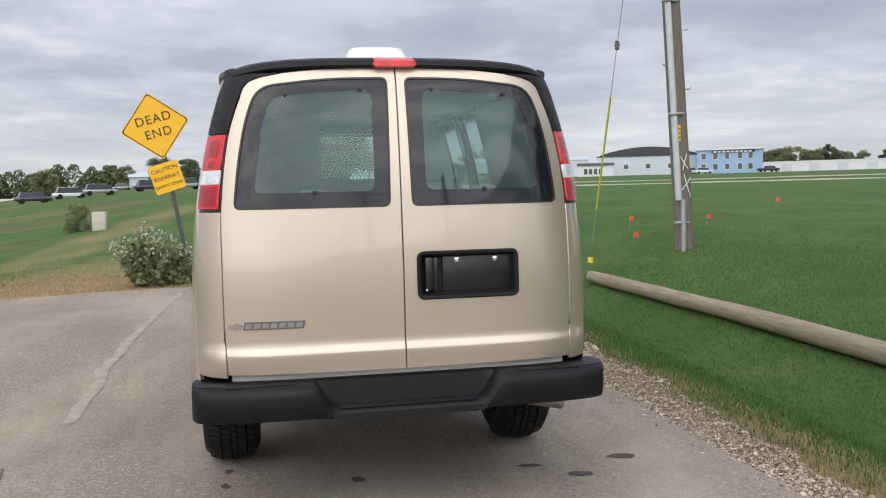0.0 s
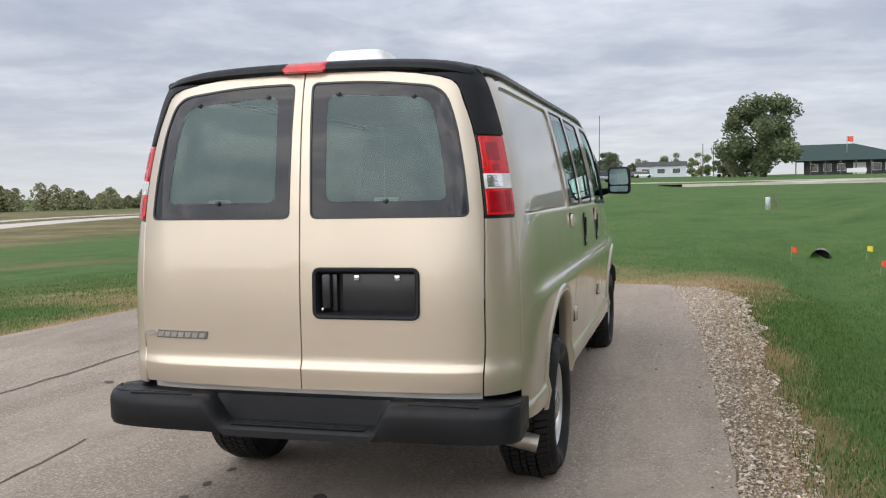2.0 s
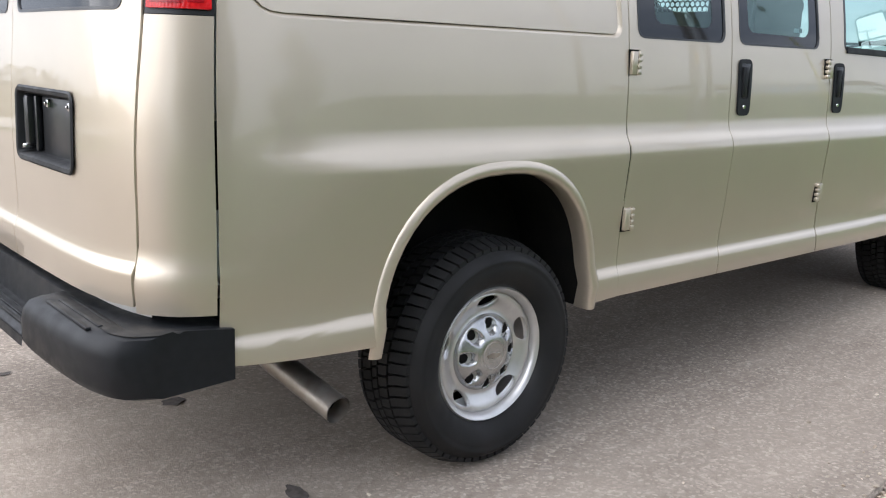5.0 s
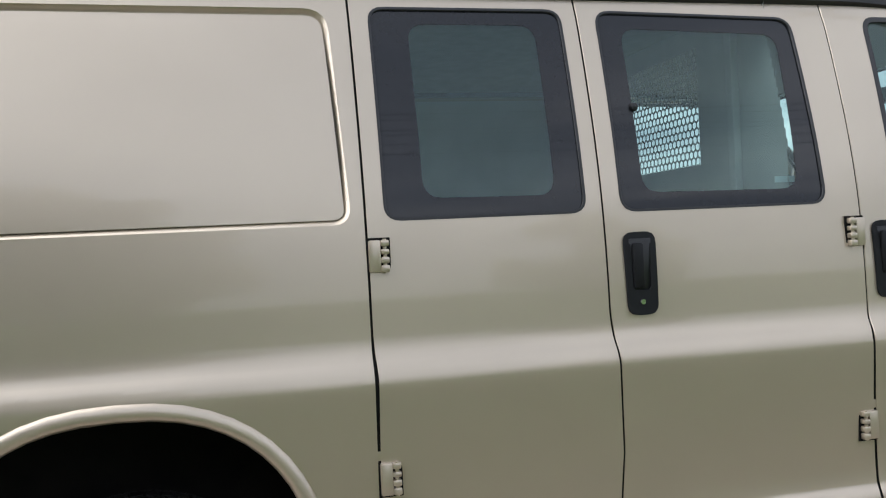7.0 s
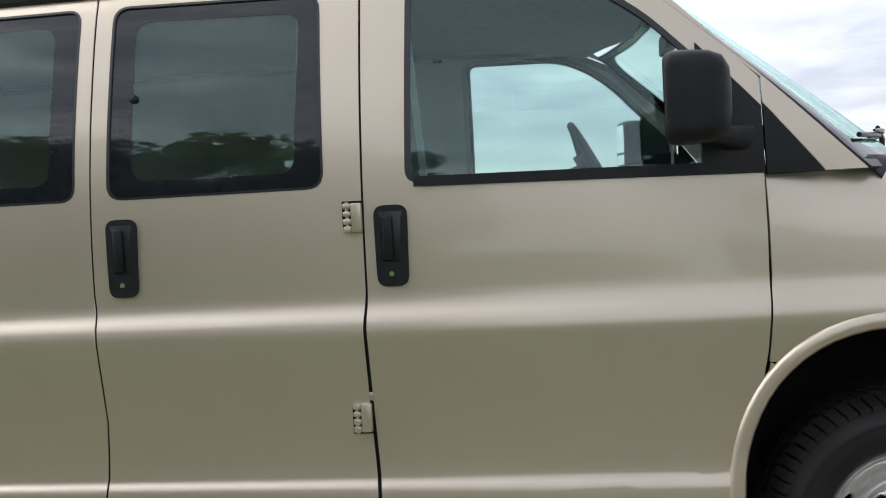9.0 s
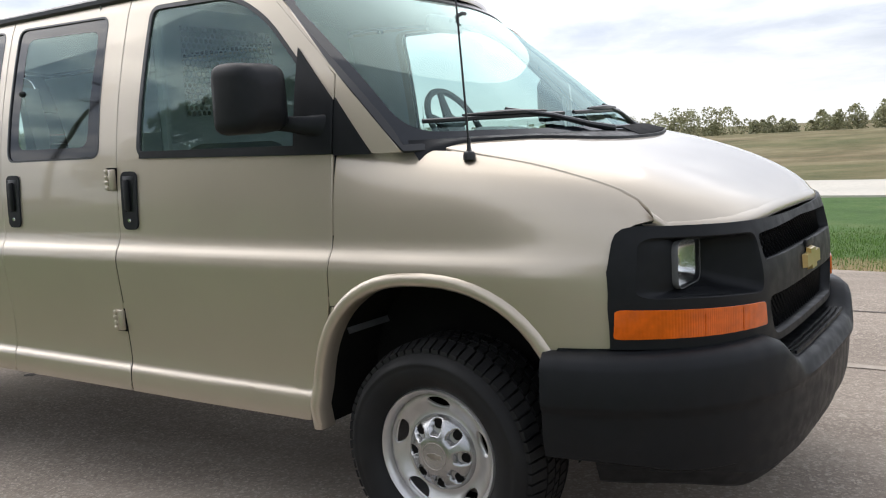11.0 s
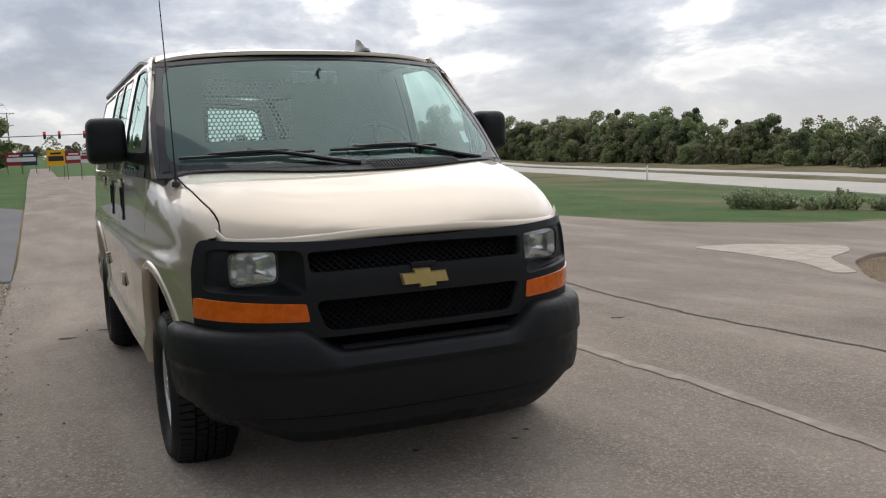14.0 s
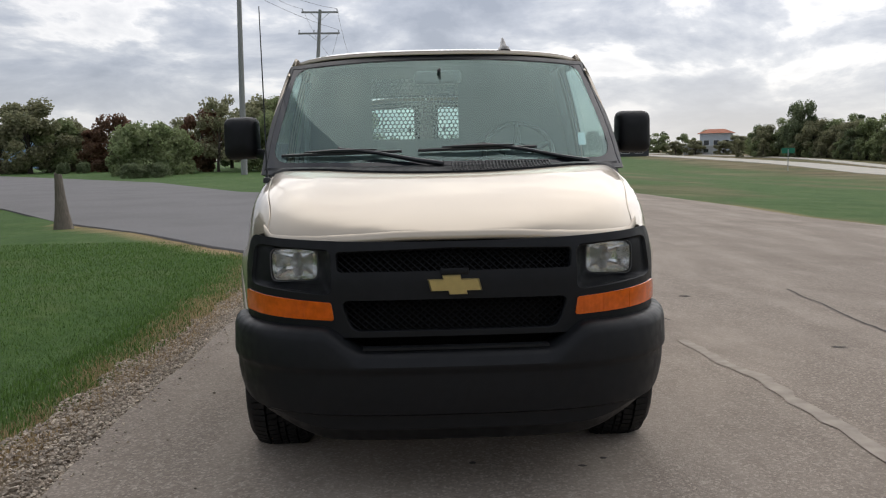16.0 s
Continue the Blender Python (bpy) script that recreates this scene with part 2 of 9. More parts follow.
def asphalt(name, dark, mid, pale, streak=0.5):
    """Worn asphalt: pale stone chips in darker binder, wheel-worn streaks, patches and relief."""
    m = material(name, mid, dark, scale=60, detail=8, rough=0.93, spec=0.12)
    n, l = m.node_tree.nodes, m.node_tree.links
    b = n["Principled BSDF"]
    tc = n.new("ShaderNodeTexCoord")

    def tex(sc, det, stretch=(1, 1, 1), rough=0.6):
        mp, t = n.new("ShaderNodeMapping"), n.new("ShaderNodeTexNoise")
        mp.inputs["Scale"].default_value = stretch
        t.inputs["Scale"].default_value, t.inputs["Detail"].default_value, t.inputs["Roughness"].default_value = sc, det, rough
        l.new(tc.outputs["Object"], mp.inputs[0])
        l.new(mp.outputs[0], t.inputs["Vector"])
        return t.outputs[0]

    def ranged(s, lo, hi, a, c):
        r = n.new("ShaderNodeMapRange")
        for k, v in zip((1, 2, 3, 4), (lo, hi, a, c)):
            r.inputs[k].default_value = v
        l.new(s, r.inputs[0])
        return r.outputs[0]

    def mix(f, a, c):
        x = n.new("ShaderNodeMix")
        x.data_type = "RGBA"
        for sock, v in ((x.inputs[0], f), (x.inputs[6], a), (x.inputs[7], c)):
            if isinstance(v, tuple):
                sock.default_value = (*v, 1)
            else:
                l.new(v, sock)
        return x.outputs[2]

    chips = n.new("ShaderNodeTexVoronoi")
    chips.inputs["Scale"].default_value = 95
    l.new(tc.outputs["Object"], chips.inputs["Vector"])
    base = mix(ranged(tex(38, 9, rough=0.75), 0.32, 0.68, 0, 1), dark, mid)
    base = mix(ranged(chips.outputs["Color"], 0.58, 0.92, 0, 0.85), base, pale)
    worn = mix(ranged(tex(1.1, 7, (1.0, 0.22, 1), 0.65), 0.44, 0.66, 0, streak), base, pale)
    worn = mix(ranged(tex(0.55, 6, (1, 1, 1), 0.6), 0.50, 0.72, 0, 0.55), worn, dark)
    worn = mix(ranged(tex(3.2, 8, (1, 0.7, 1), 0.7), 0.58, 0.74, 0, 0.40), worn, dark)
    l.new(worn, b.inputs["Base Color"])
    bn = n.new("ShaderNodeBump")
    bn.inputs["Strength"].default_value, bn.inputs["Distance"].default_value = 0.8, 0.006
    l.new(tex(85, 7, rough=0.7), bn.inputs["Height"])
    l.new(bn.outputs[0], b.inputs["Normal"])
    return m


M_ASPHALT = asphalt("worn_asphalt", (0.195, 0.163, 0.135), (0.322, 0.274, 0.229), (0.475, 0.408, 0.340))
M_DRIVE = material("dark_asphalt_drive", (0.215, 0.208, 0.208), (0.150, 0.146, 0.147), scale=80, rough=0.9, spec=0.2, bump=0.5, bump_scale=130, stain=0.35, stain_scale=0.4, dist=0.004)
M_CONCRETE = material("pale_concrete_road", (0.56, 0.525, 0.455), (0.48, 0.45, 0.39), scale=5, rough=0.9, bump=0.2, bump_scale=40, stain=0.25, stain_scale=0.3)
M_SEAL = material("tar_crack_filler", (0.105, 0.094, 0.086), (0.165, 0.147, 0.134), scale=30, rough=0.95, spec=0.1)
M_DAMP = material("oil_spot", (0.070, 0.062, 0.057), (0.125, 0.110, 0.10), scale=55, detail=8, rough=0.9, spec=0.1)
M_STONE = material("limestone_gravel", (0.56, 0.485, 0.395), (0.26, 0.205, 0.150), scale=25, rough=0.9, vary=0.45, island=True)
M_BLADE = material("mown_grass_blades", (0.105, 0.185, 0.042), (0.080, 0.150, 0.034), scale=0.6, rough=0.7, vary=0.4, island=True, spec=0.2)
M_STRAW = material("dry_straw", (0.42, 0.31, 0.17), (0.31, 0.22, 0.12), scale=2.0, rough=0.85, vary=0.35, island=True, spec=0.2)
M_LEAF = material("green_leaves", (0.240, 0.295, 0.145), (0.300, 0.335, 0.175), scale=0.5, rough=0.65, vary=0.32, island=True, spec=0.25)
M_LEAF_DARK = material("dark_green_leaves", (0.150, 0.192, 0.108), (0.205, 0.236, 0.130), scale=0.5, rough=0.7, vary=0.32, island=True, spec=0.2)
M_LEAF_OLIVE = material("olive_autumn_leaves", (0.325, 0.312, 0.190), (0.255, 0.268, 0.160), scale=0.4, rough=0.7, vary=0.3, island=True, spec=0.2)
M_LEAF_RED = material("rusty_red_leaves", (0.203, 0.108, 0.070), (0.142, 0.096, 0.066), scale=0.4, rough=0.7, vary=0.35, island=True, spec=0.2)
M_BARK = material("grey_brown_bark", (0.095, 0.078, 0.062), (0.06, 0.05, 0.042), scale=6, rough=0.95, bump=0.6, bump_scale=14, dist=0.02)
M_POLEWOOD = material("weathered_pole_wood", (0.215, 0.185, 0.150), (0.125, 0.105, 0.085), scale=9, rough=0.92, bump=0.7, bump_scale=16, stretch=(6, 6, 0.35), stain=0.4, stain_scale=1.5, dist=0.008)
M_GREYPOLE = material("grey_weathered_pole", (0.36, 0.365, 0.36), (0.25, 0.25, 0.245), scale=9, rough=0.9, bump=0.5, bump_scale=16, stretch=(6, 6, 0.35), stain=0.3, stain_scale=1.5, dist=0.008)
M_LOG = material("weathered_log_wood", (0.36, 0.30, 0.22), (0.22, 0.18, 0.13), scale=7, rough=0.92, bump=0.7, bump_scale=14, stretch=(5, 0.4, 5), stain=0.45, stain_scale=1.2, dist=0.008)
M_GALV = material("galvanised_steel", (0.46, 0.48, 0.49), (0.38, 0.40, 0.41), scale=18, rough=0.45, metal=0.7)
M_WIRE = material("cable_black", (0.03, 0.03, 0.032), rough=0.6)
M_SIGNYELLOW = material("yellow_sign_sheeting", (0.85, 0.47, 0.008), (0.80, 0.44, 0.008), scale=6, rough=0.45)
M_SIGNBLACK = material("black_sign_ink", (0.025, 0.018, 0.012), rough=0.6)
M_SIGNRED = material("red_sign_sheeting", (0.36, 0.012, 0.03), rough=0.45)
M_SIGNBLUE = material("navy_board", (0.018, 0.022, 0.065), (0.022, 0.026, 0.07), rough=0.5)
M_SIGNGREEN = material("green_sign_sheeting", (0.01, 0.20, 0.12), rough=0.45)
M_POSTGREEN = material("dull_green_steel", (0.075, 0.085, 0.080), (0.055, 0.062, 0.058), scale=18, rough=0.6, metal=0.2)
M_PVC = material("pale_grey_conduit", (0.52, 0.55, 0.58), (0.44, 0.47, 0.50), scale=8, rough=0.5)
M_YELLOWPIPE = material("yellow_guy_guard", (0.52, 0.50, 0.05), rough=0.5)
M_FLAGRED = material("orange_red_marker", (0.80, 0.10, 0.03), rough=0.6)
M_FLAGYELLOW = material("yellow_marker", (0.80, 0.65, 0.03), rough=0.6)
M_BLUEWALL = material("pale_blue_siding", (0.29, 0.42, 0.60), (0.26, 0.38, 0.56), scale=1.5, rough=0.6, stretch=(0.3, 0.3, 8))
M_PALEWALL = material("pale_metal_siding", (0.52, 0.57, 0.62), (0.46, 0.51, 0.56), scale=1.2, rough=0.6, stretch=(8, 8, 0.2))
M_WHITEWALL = material("white_siding", (0.66, 0.68, 0.69), (0.58, 0.60, 0.61), scale=1.5, rough=0.6, stretch=(6, 6, 0.3))
M_DARKROOF = material("dark_roofing", (0.045, 0.048, 0.052), (0.06, 0.062, 0.066), scale=3, rough=0.85)
M_GREENROOF = material("dark_green_roofing", (0.022, 0.045, 0.042), (0.03, 0.055, 0.05), scale=3, rough=0.8)
M_ORANGEROOF = material("orange_tile_roofing", (0.40, 0.13, 0.06), rough=0.8)
M_DARKGLASS = material("dark_window_glass", (0.02, 0.025, 0.03), rough=0.08, spec=0.8)
M_CARWHITE = material("white_car_paint", (0.72, 0.73, 0.74), rough=0.3, coat=0.8)
M_CARDARK = material("dark_car_paint", (0.02, 0.022, 0.026), rough=0.3, coat=0.8)
M_CARGREY = material("silver_car_paint", (0.35, 0.37, 0.39), rough=0.3, metal=0.5, coat=0.8)
M_FIELD = material("dry_field", (0.26, 0.21, 0.125), (0.15, 0.145, 0.065), scale=0.22, detail=7, rough=0.95, stain=0.5, stain_scale=0.05)
M_FLOWER = material("white_blossom", (0.72, 0.72, 0.66), rough=0.8)
M_DIRT = material("brown_earth", (0.16, 0.115, 0.075), (0.11, 0.08, 0.055), scale=4, rough=0.95, bump=0.5, bump_scale=20, dist=0.01)



def translucent(m, share):
    """Thin plant tissue: part of the light passes through to the far side."""
    n, l = m.node_tree.nodes, m.node_tree.links
    b = n["Principled BSDF"]
    t, x = n.new("ShaderNodeBsdfTranslucent"), n.new("ShaderNodeMixShader")
    l.new(b.inputs["Base Color"].links[0].from_socket, t.inputs[0])
    x.inputs[0].default_value = share
    l.new(b.outputs[0], x.inputs[1])
    l.new(t.outputs[0], x.inputs[2])
    l.new(x.outputs[0], n["Material Output"].inputs[0])


for leafy in (M_BLADE, M_STRAW, M_LEAF, M_LEAF_DARK, M_LEAF_OLIVE, M_LEAF_RED):
    translucent(leafy, 0.45)


# ---------------------------------------------------------------- building tools
def thing(name, label, category, group="", at=(0, 0, 0), kind=""):
    ob = new(name)
    ob.empty_display_size = 0.2
    ob.location = at
    return tagged(ob, label, category, group, kind)


def mesh_from(bm, mats, smooth=True, angle=35.0):
    """A mesh from a bmesh; edges sharper than the angle stay crisp."""
    me = bpy.data.meshes.new("mesh")
    bm.normal_update()
    if smooth:
        lim = radians(angle)
        for f in bm.faces:
            f.smooth = True
        for e in bm.edges:
            if len(e.link_faces) == 2 and e.calc_face_angle(0) > lim:
                e.smooth = False
    bm.to_mesh(me)
    bm.free()
    for m in (mats if isinstance(mats, (list, tuple)) else [mats]):
        me.materials.append(m)
    return me


def part(name, shape, mats=None, parent=None, label="", smooth=True, angle=35.0):
    """Links a bmesh or mesh as one mesh object under a thing or a part."""
    me = shape if isinstance(shape, bpy.types.Mesh) else mesh_from(shape, mats, smooth, angle)
    ob = new(name, me)
    if parent:
        ob.parent = parent
    if label:
        ob["label"] = label
    return ob


def solo(name, shape, mats, label, category, group="", kind="", smooth=True, angle=35.0):
    return tagged(part(name, shape, mats, None, "", smooth, angle), label, category, group, kind)


def raw(verts, faces, mat, normals=None, smooth=True):
    me = bpy.data.meshes.new("mesh")
    me.from_pydata([tuple(v) for v in verts], [], faces)
    for m in (mat if isinstance(mat, (list, tuple)) else [mat]):
        me.materials.append(m)
    if smooth:
        me.polygons.foreach_set("use_smooth", [True] * len(me.polygons))
    if normals is not None:
        me.normals_split_custom_set_from_vertices([tuple(n) for n in normals])
    me.update()
    return me


def box(bm, x0, x1, y0, y1, z0, z1, bevel=0.0, seg=2, m=None):
    r = bmesh.ops.create_cube(bm, size=1.0)
    vs = r["verts"]
    for v in vs:
        v.co = Vector(((x0 + x1) / 2 + v.co.x * (x1 - x0), (y0 + y1) / 2 + v.co.y * (y1 - y0), (z0 + z1) / 2 + v.co.z * (z1 - z0)))
    if bevel:
        es = list({e for v in vs for e in v.link_edges})
        out = bmesh.ops.bevel(bm, geom=es, offset=bevel, segments=seg, profile=0.5, affect="EDGES")
        vs = list({v for f in out["faces"] for v in f.verts} | {v for v in vs if v.is_valid})
    if m is not None:
        bmesh.ops.transform(bm, matrix=m, verts=vs)
    return vs


def ring_loft(bm, rings, cap0=True, cap1=True, closed=True):
    """Joins rings of points into a skin."""
    rows = [[bm.verts.new(p) for p in ring] for ring in rings]
    n = len(rows[0])
    for a, b in zip(rows, rows[1:]):
        for i in range(n if closed else n - 1):
            j = (i + 1) % n
            bm.faces.new((a[i], a[j], b[j], b[i]))
    if closed and cap0:
        bm.faces.new(rows[0][::-1])
    if closed and cap1:
        bm.faces.new(rows[-1])
    return rows


def tube(bm, pts, radii, seg=8, cap=True):
    """A round bar along points, with a radius for each."""
    pts = [Vector(p) for p in pts]
    if isinstance(radii, (int, float)):
        radii = [radii] * len(pts)
    rings = []
    side = None
    for i, p in enumerate(pts):
        d = (pts[min(i + 1, len(pts) - 1)] - pts[max(i - 1, 0)]).normalized()
        ref = side or (Vector((0, 0, 1)) if abs(d.z) < 0.9 else Vector((1, 0, 0)))
        a = (ref - d * ref.dot(d)).normalized()
        side = a
        b = d.cross(a)
        rings.append([p + (a * math.cos(2 * math.pi * k / seg) + b * math.sin(2 * math.pi * k / seg)) * radii[i] for k in range(seg)])
    ring_loft(bm, rings, cap, cap)


def lathe(bm, profile, seg=40, axis="X", centre=(0, 0, 0), close=False):
    """Turns a profile of (radius, height) about an axis."""
    c = Vector(centre)
    rows = []
    for k in range(seg):
        a = 2 * math.pi * k / seg
        ca, sa_ = math.cos(a), math.sin(a)
        row = []
        for r, h in profile:
            p = {"X": (h, r * ca, r * sa_), "Y": (r * ca, h, r * sa_), "Z": (r * ca, r * sa_, h)}[axis]
            row.append(bm.verts.new(c + Vector(p)))
        rows.append(row)
    n = len(profile)
    for k in range(seg):
        a, b = rows[k], rows[(k + 1) % seg]
        for i in range(n if close else n - 1):
            j = (i + 1) % n
            bm.faces.new((a[i], a[j], b[j], b[i]))
    bmesh.ops.recalc_face_normals(bm, faces=bm.faces)


def rounded(points, radius, seg=5):
    """A closed outline with rounded corners; radius: one, or one for each corner."""
    n = len(points)
    out = []
    for i, p in enumerate(points):
        r = radius[i] if isinstance(radius, (list, tuple)) else radius
        p = Vector(p)
        a, b = Vector(points[i - 1]) - p, Vector(points[(i + 1) % n]) - p
        k = min(r, a.length * 0.48, b.length * 0.48)
        if k < 1e-4:
            out.append((p.x, p.y))
            continue
        s, e = p + a.normalized() * k, p + b.normalized() * k
        for j in range(seg + 1):
            t = j / seg
            q = s * (1 - t) ** 2 + p * 2 * t * (1 - t) + e * t * t
            out.append((q.x, q.y))
    return out


def arange(a, b, step):
    n = max(1, int(round(abs(b - a) / step)))
    return [a + (b - a) * i / n for i in range(n + 1)]


def area2(loop):
    return sum(p[0] * q[1] - q[0] * p[1] for p, q in zip(loop, loop[1:] + loop[:1]))


def skin(outline, holes, surf, cu, cv, mat, off=0.0, thick=0.014, ref=None, flange=True, weld=False):
    """A sheet cut to an outline with holes, bent onto the surface surf(u, v), with turned-in edges."""
    bm = bmesh.new()
    for loop in [outline] + list(holes):
        vs = [bm.verts.new((p[0], p[1], 0)) for p in loop]
        for a, b in zip(vs, vs[1:] + vs[:1]):
            bm.edges.new((a, b))
    bmesh.ops.triangle_fill(bm, use_beauty=True, use_dissolve=False, edges=bm.edges[:], normal=(0, 0, 1))
    us, vs_ = [p[0] for p in outline], [p[1] for p in outline]
    for c in cu:
        if min(us) < c < max(us):
            bmesh.ops.bisect_plane(bm, geom=bm.verts[:] + bm.edges[:] + bm.faces[:], plane_co=(c, 0, 0), plane_no=(1, 0, 0), dist=1e-5)
    for c in cv:
        if min(vs_) < c < max(vs_):
            bmesh.ops.bisect_plane(bm, geom=bm.verts[:] + bm.edges[:] + bm.faces[:], plane_co=(0, c, 0), plane_no=(0, 1, 0), dist=1e-5)
    bm.verts.index_update()
    co, nor = [], []
    h = 2e-3
    for v in bm.verts:
        u, w = v.co.x, v.co.y
        p = Vector(surf(u, w))
        du = Vector(surf(u + h, w)) - Vector(surf(u - h, w))
        dv = Vector(surf(u, w + h)) - Vector(surf(u, w - h))
        n = du.cross(dv)
        n = n.normalized() if n.length > 1e-12 else Vector((0, 0, 1))
        r = ref if ref is not None else Vector((0, min(max(p.y, 0.2), 3.0), 1.15))
        if n.dot(p - Vector(r)) < 0:
            n = -n
        co.append(p + n * off)
        nor.append(n)
    faces = []
    for f in bm.faces:
        ids = [v.index for v in f.verts]
        a, b, c = (co[i] for i in ids[:3])
        g = (b - a).cross(c - a)
        if g.dot(nor[ids[0]]) < 0:
            ids = ids[::-1]
        faces.append(ids)
    if flange:
        base = len(co)
        edge_ids = [(e.verts[0].index, e.verts[1].index, e.link_faces[0]) for e in bm.edges if len(e.link_faces) == 1]
        made = {}
        sums = {}
        quads = []
        for a, b, f in edge_ids:
            mid = sum((co[v.index] for v in f.verts), Vector()) / len(f.verts)
            d = (co[b] - co[a])
            n = nor[a]
            out = d.cross(n)
            if out.length < 1e-9:
                continue
            out.normalize()
            if out.dot((co[a] + co[b]) / 2 - mid) < 0:
                out = -out
            for i in (a, b):
                sums[i] = sums.get(i, Vector()) + out
            quads.append((a, b, out))
        for i, o in sums.items():
            o = o.normalized() if o.length > 1e-6 else nor[i]
            if weld:
                made[i] = (i, len(co))
            else:
                made[i] = (len(co), len(co) + 1)
                co.append(co[i].copy())
                nor.append((nor[i] * 0.8 + o * 0.6).normalized())
            co.append(co[i] - nor[i] * thick)
            nor.append((o * 0.95 - nor[i] * 0.1).normalized())
        for a, b, out in quads:
            q = [made[a][0], made[b][0], made[b][1], made[a][1]]
            g = (co[q[1]] - co[q[0]]).cross(co[q[3]] - co[q[0]])
            if g.dot(out) < 0:
                q = q[::-1]
            faces.append(q)
    bm.free()
    return raw(co, faces, mat, nor)


def skirt_ring(outer, inner, surf, cu, cv, mat, off, ref=None):
    return skin(outer, [inner], surf, cu, cv, mat, off, 0.004, ref, False)


def text_mesh(body, size, depth, mat, name="lettering", spacing=1.0):
    """Lettering in the built-in font, centred, in its x-y plane, as a mesh."""
    c = bpy.data.curves.new(name, "FONT")
    c.body, c.size, c.extrude, c.align_x, c.align_y, c.space_character = body, size, depth, "CENTER", "CENTER", spacing
    ob = bpy.data.objects.new(name, c)
    scene.collection.objects.link(ob)
    me = bpy.data.meshes.new_from_object(ob.evaluated_get(bpy.context.evaluated_depsgraph_get()))
    bpy.data.objects.remove(ob)
    me.materials.clear()
    me.materials.append(mat)
    return me


def smooth_step(a, b, x):
    t = min(1.0, max(0.0, (x - a) / (b - a)))
    return t * t * (3 - 2 * t)


def table(x, pts):
    """Smooth interpolation (monotone Hermite) through knots."""
    if x <= pts[0][0]:
        return pts[0][1]
    if x >= pts[-1][0]:
        return pts[-1][1]
    i = max(k for k in range(len(pts) - 1) if pts[k][0] <= x)
    (x0, y0), (x1, y1) = pts[i], pts[i + 1]
    d = (y1 - y0) / (x1 - x0)
    dl = (y0 - pts[i - 1][1]) / (x0 - pts[i - 1][0]) if i > 0 else d
    dr = (pts[i + 2][1] - y1) / (pts[i + 2][0] - x1) if i + 2 < len(pts) else d
    m0 = 0.0 if dl * d <= 0 else 2 * dl * d / (dl + d)
    m1 = 0.0 if dr * d <= 0 else 2 * dr * d / (dr + d)
    h = x1 - x0
    t = (x - x0) / h
    return (2 * t ** 3 - 3 * t * t + 1) * y0 + (t ** 3 - 2 * t * t + t) * h * m0 + (-2 * t ** 3 + 3 * t * t) * y1 + (t ** 3 - t * t) * h * m1


# ---------------------------------------------------------------- the ground
def land(x, y):
    """The lie of the land: flat round the van, rising ahead to the right, falling towards the main road."""
    d = math.hypot(x, y)
    az = math.degrees(math.atan2(x, y))
    k = smooth_step(-28, -2, az) * (1 - smooth_step(75, 120, az))
    rise = (0.05 * min(20, max(0, d - 10)) + 0.0137 * min(230, max(0, d - 30))) * k
    back_ = 0.011 * min(110, max(0, d - 14)) * smooth_step(120, 165, az if az > 0 else 0)
    fall = -min(1.9, 0.05 * max(0, -x - 4.5)) * (1 - k)
    hump = 0.085 * smooth_step(0.2, 4.0, y) * (1 - smooth_step(5.6, 9.2, y)) * smooth_step(-7.5, -4.5, x) * (1 - smooth_step(1.9, 2.8, x))    # the asphalt swells under the front axle
    ridge = 0.0172 * min(260, max(0, d - 130)) * (1 - smooth_step(-156, -146, az)) if az < 0 else 0.0172 * min(260, max(0, d - 130)) * smooth_step(174, 180, az)
    dip = -0.015 * min(340, max(0, d - 60)) * smooth_step(-130, -112, az) * (1 - smooth_step(-64, -40, az))    # the fields fall away beyond the road
    sag = -0.035 * (1 - smooth_step(0.5, 3.0, y)) * smooth_step(-14, -8, y) * smooth_step(-7.5, -4.5, x) * (1 - smooth_step(1.9, 2.8, x))    # and is lowest behind the rear axle
    return rise + back_ + fall + hump + sag + ridge + dip


def ground_z(x, y):
    """Height of the grass: the land with a ditch, banks and small bumps."""
    d = math.hypot(x, y)
    ditch_x = 3.55 + 0.04 * y
    along = smooth_step(-4, 0, y) * (1 - smooth_step(14.6, 15.2, y))
    ditch = -0.30 * math.exp(-((x - ditch_x) / 0.7) ** 2) * along
    bank = 0.32 * smooth_step(4.9, 7.2, x) * smooth_step(-6, 0, y) * (1 - smooth_step(20, 34, y)) * (1 - smooth_step(10, 20, x))
    far = 2.6 * smooth_step(70, 150, -x) * smooth_step(-110, -40, y) * (1 - smooth_step(20, 70, y))
    rough_ = 0.05 * noise.noise((x * 0.25, y * 0.25, 0)) * smooth_step(3, 9, d) + 0.012 * noise.noise((x * 1.3, y * 1.3, 3))
    lot = smooth_step(-7.0, -5.6, x) * (1 - smooth_step(1.2, 2.2, x)) * (1 - smooth_step(8.5, 10.5, y))
    return land(x, y) + ditch + bank + far + rough_ * (1 - lot) - 0.035


def verge(y):
    """The ragged edge of the asphalt on the passenger side."""
    return float(np.interp(y, [-8, -2, 0.5, 3, 6.5, 9.3], [1.80, 1.85, 1.845, 1.75, 1.59, 1.37])) + 0.022 * noise.noise((y * 2.1, 0, 5)) + 0.014 * noise.noise((y * 7, 0, 9))


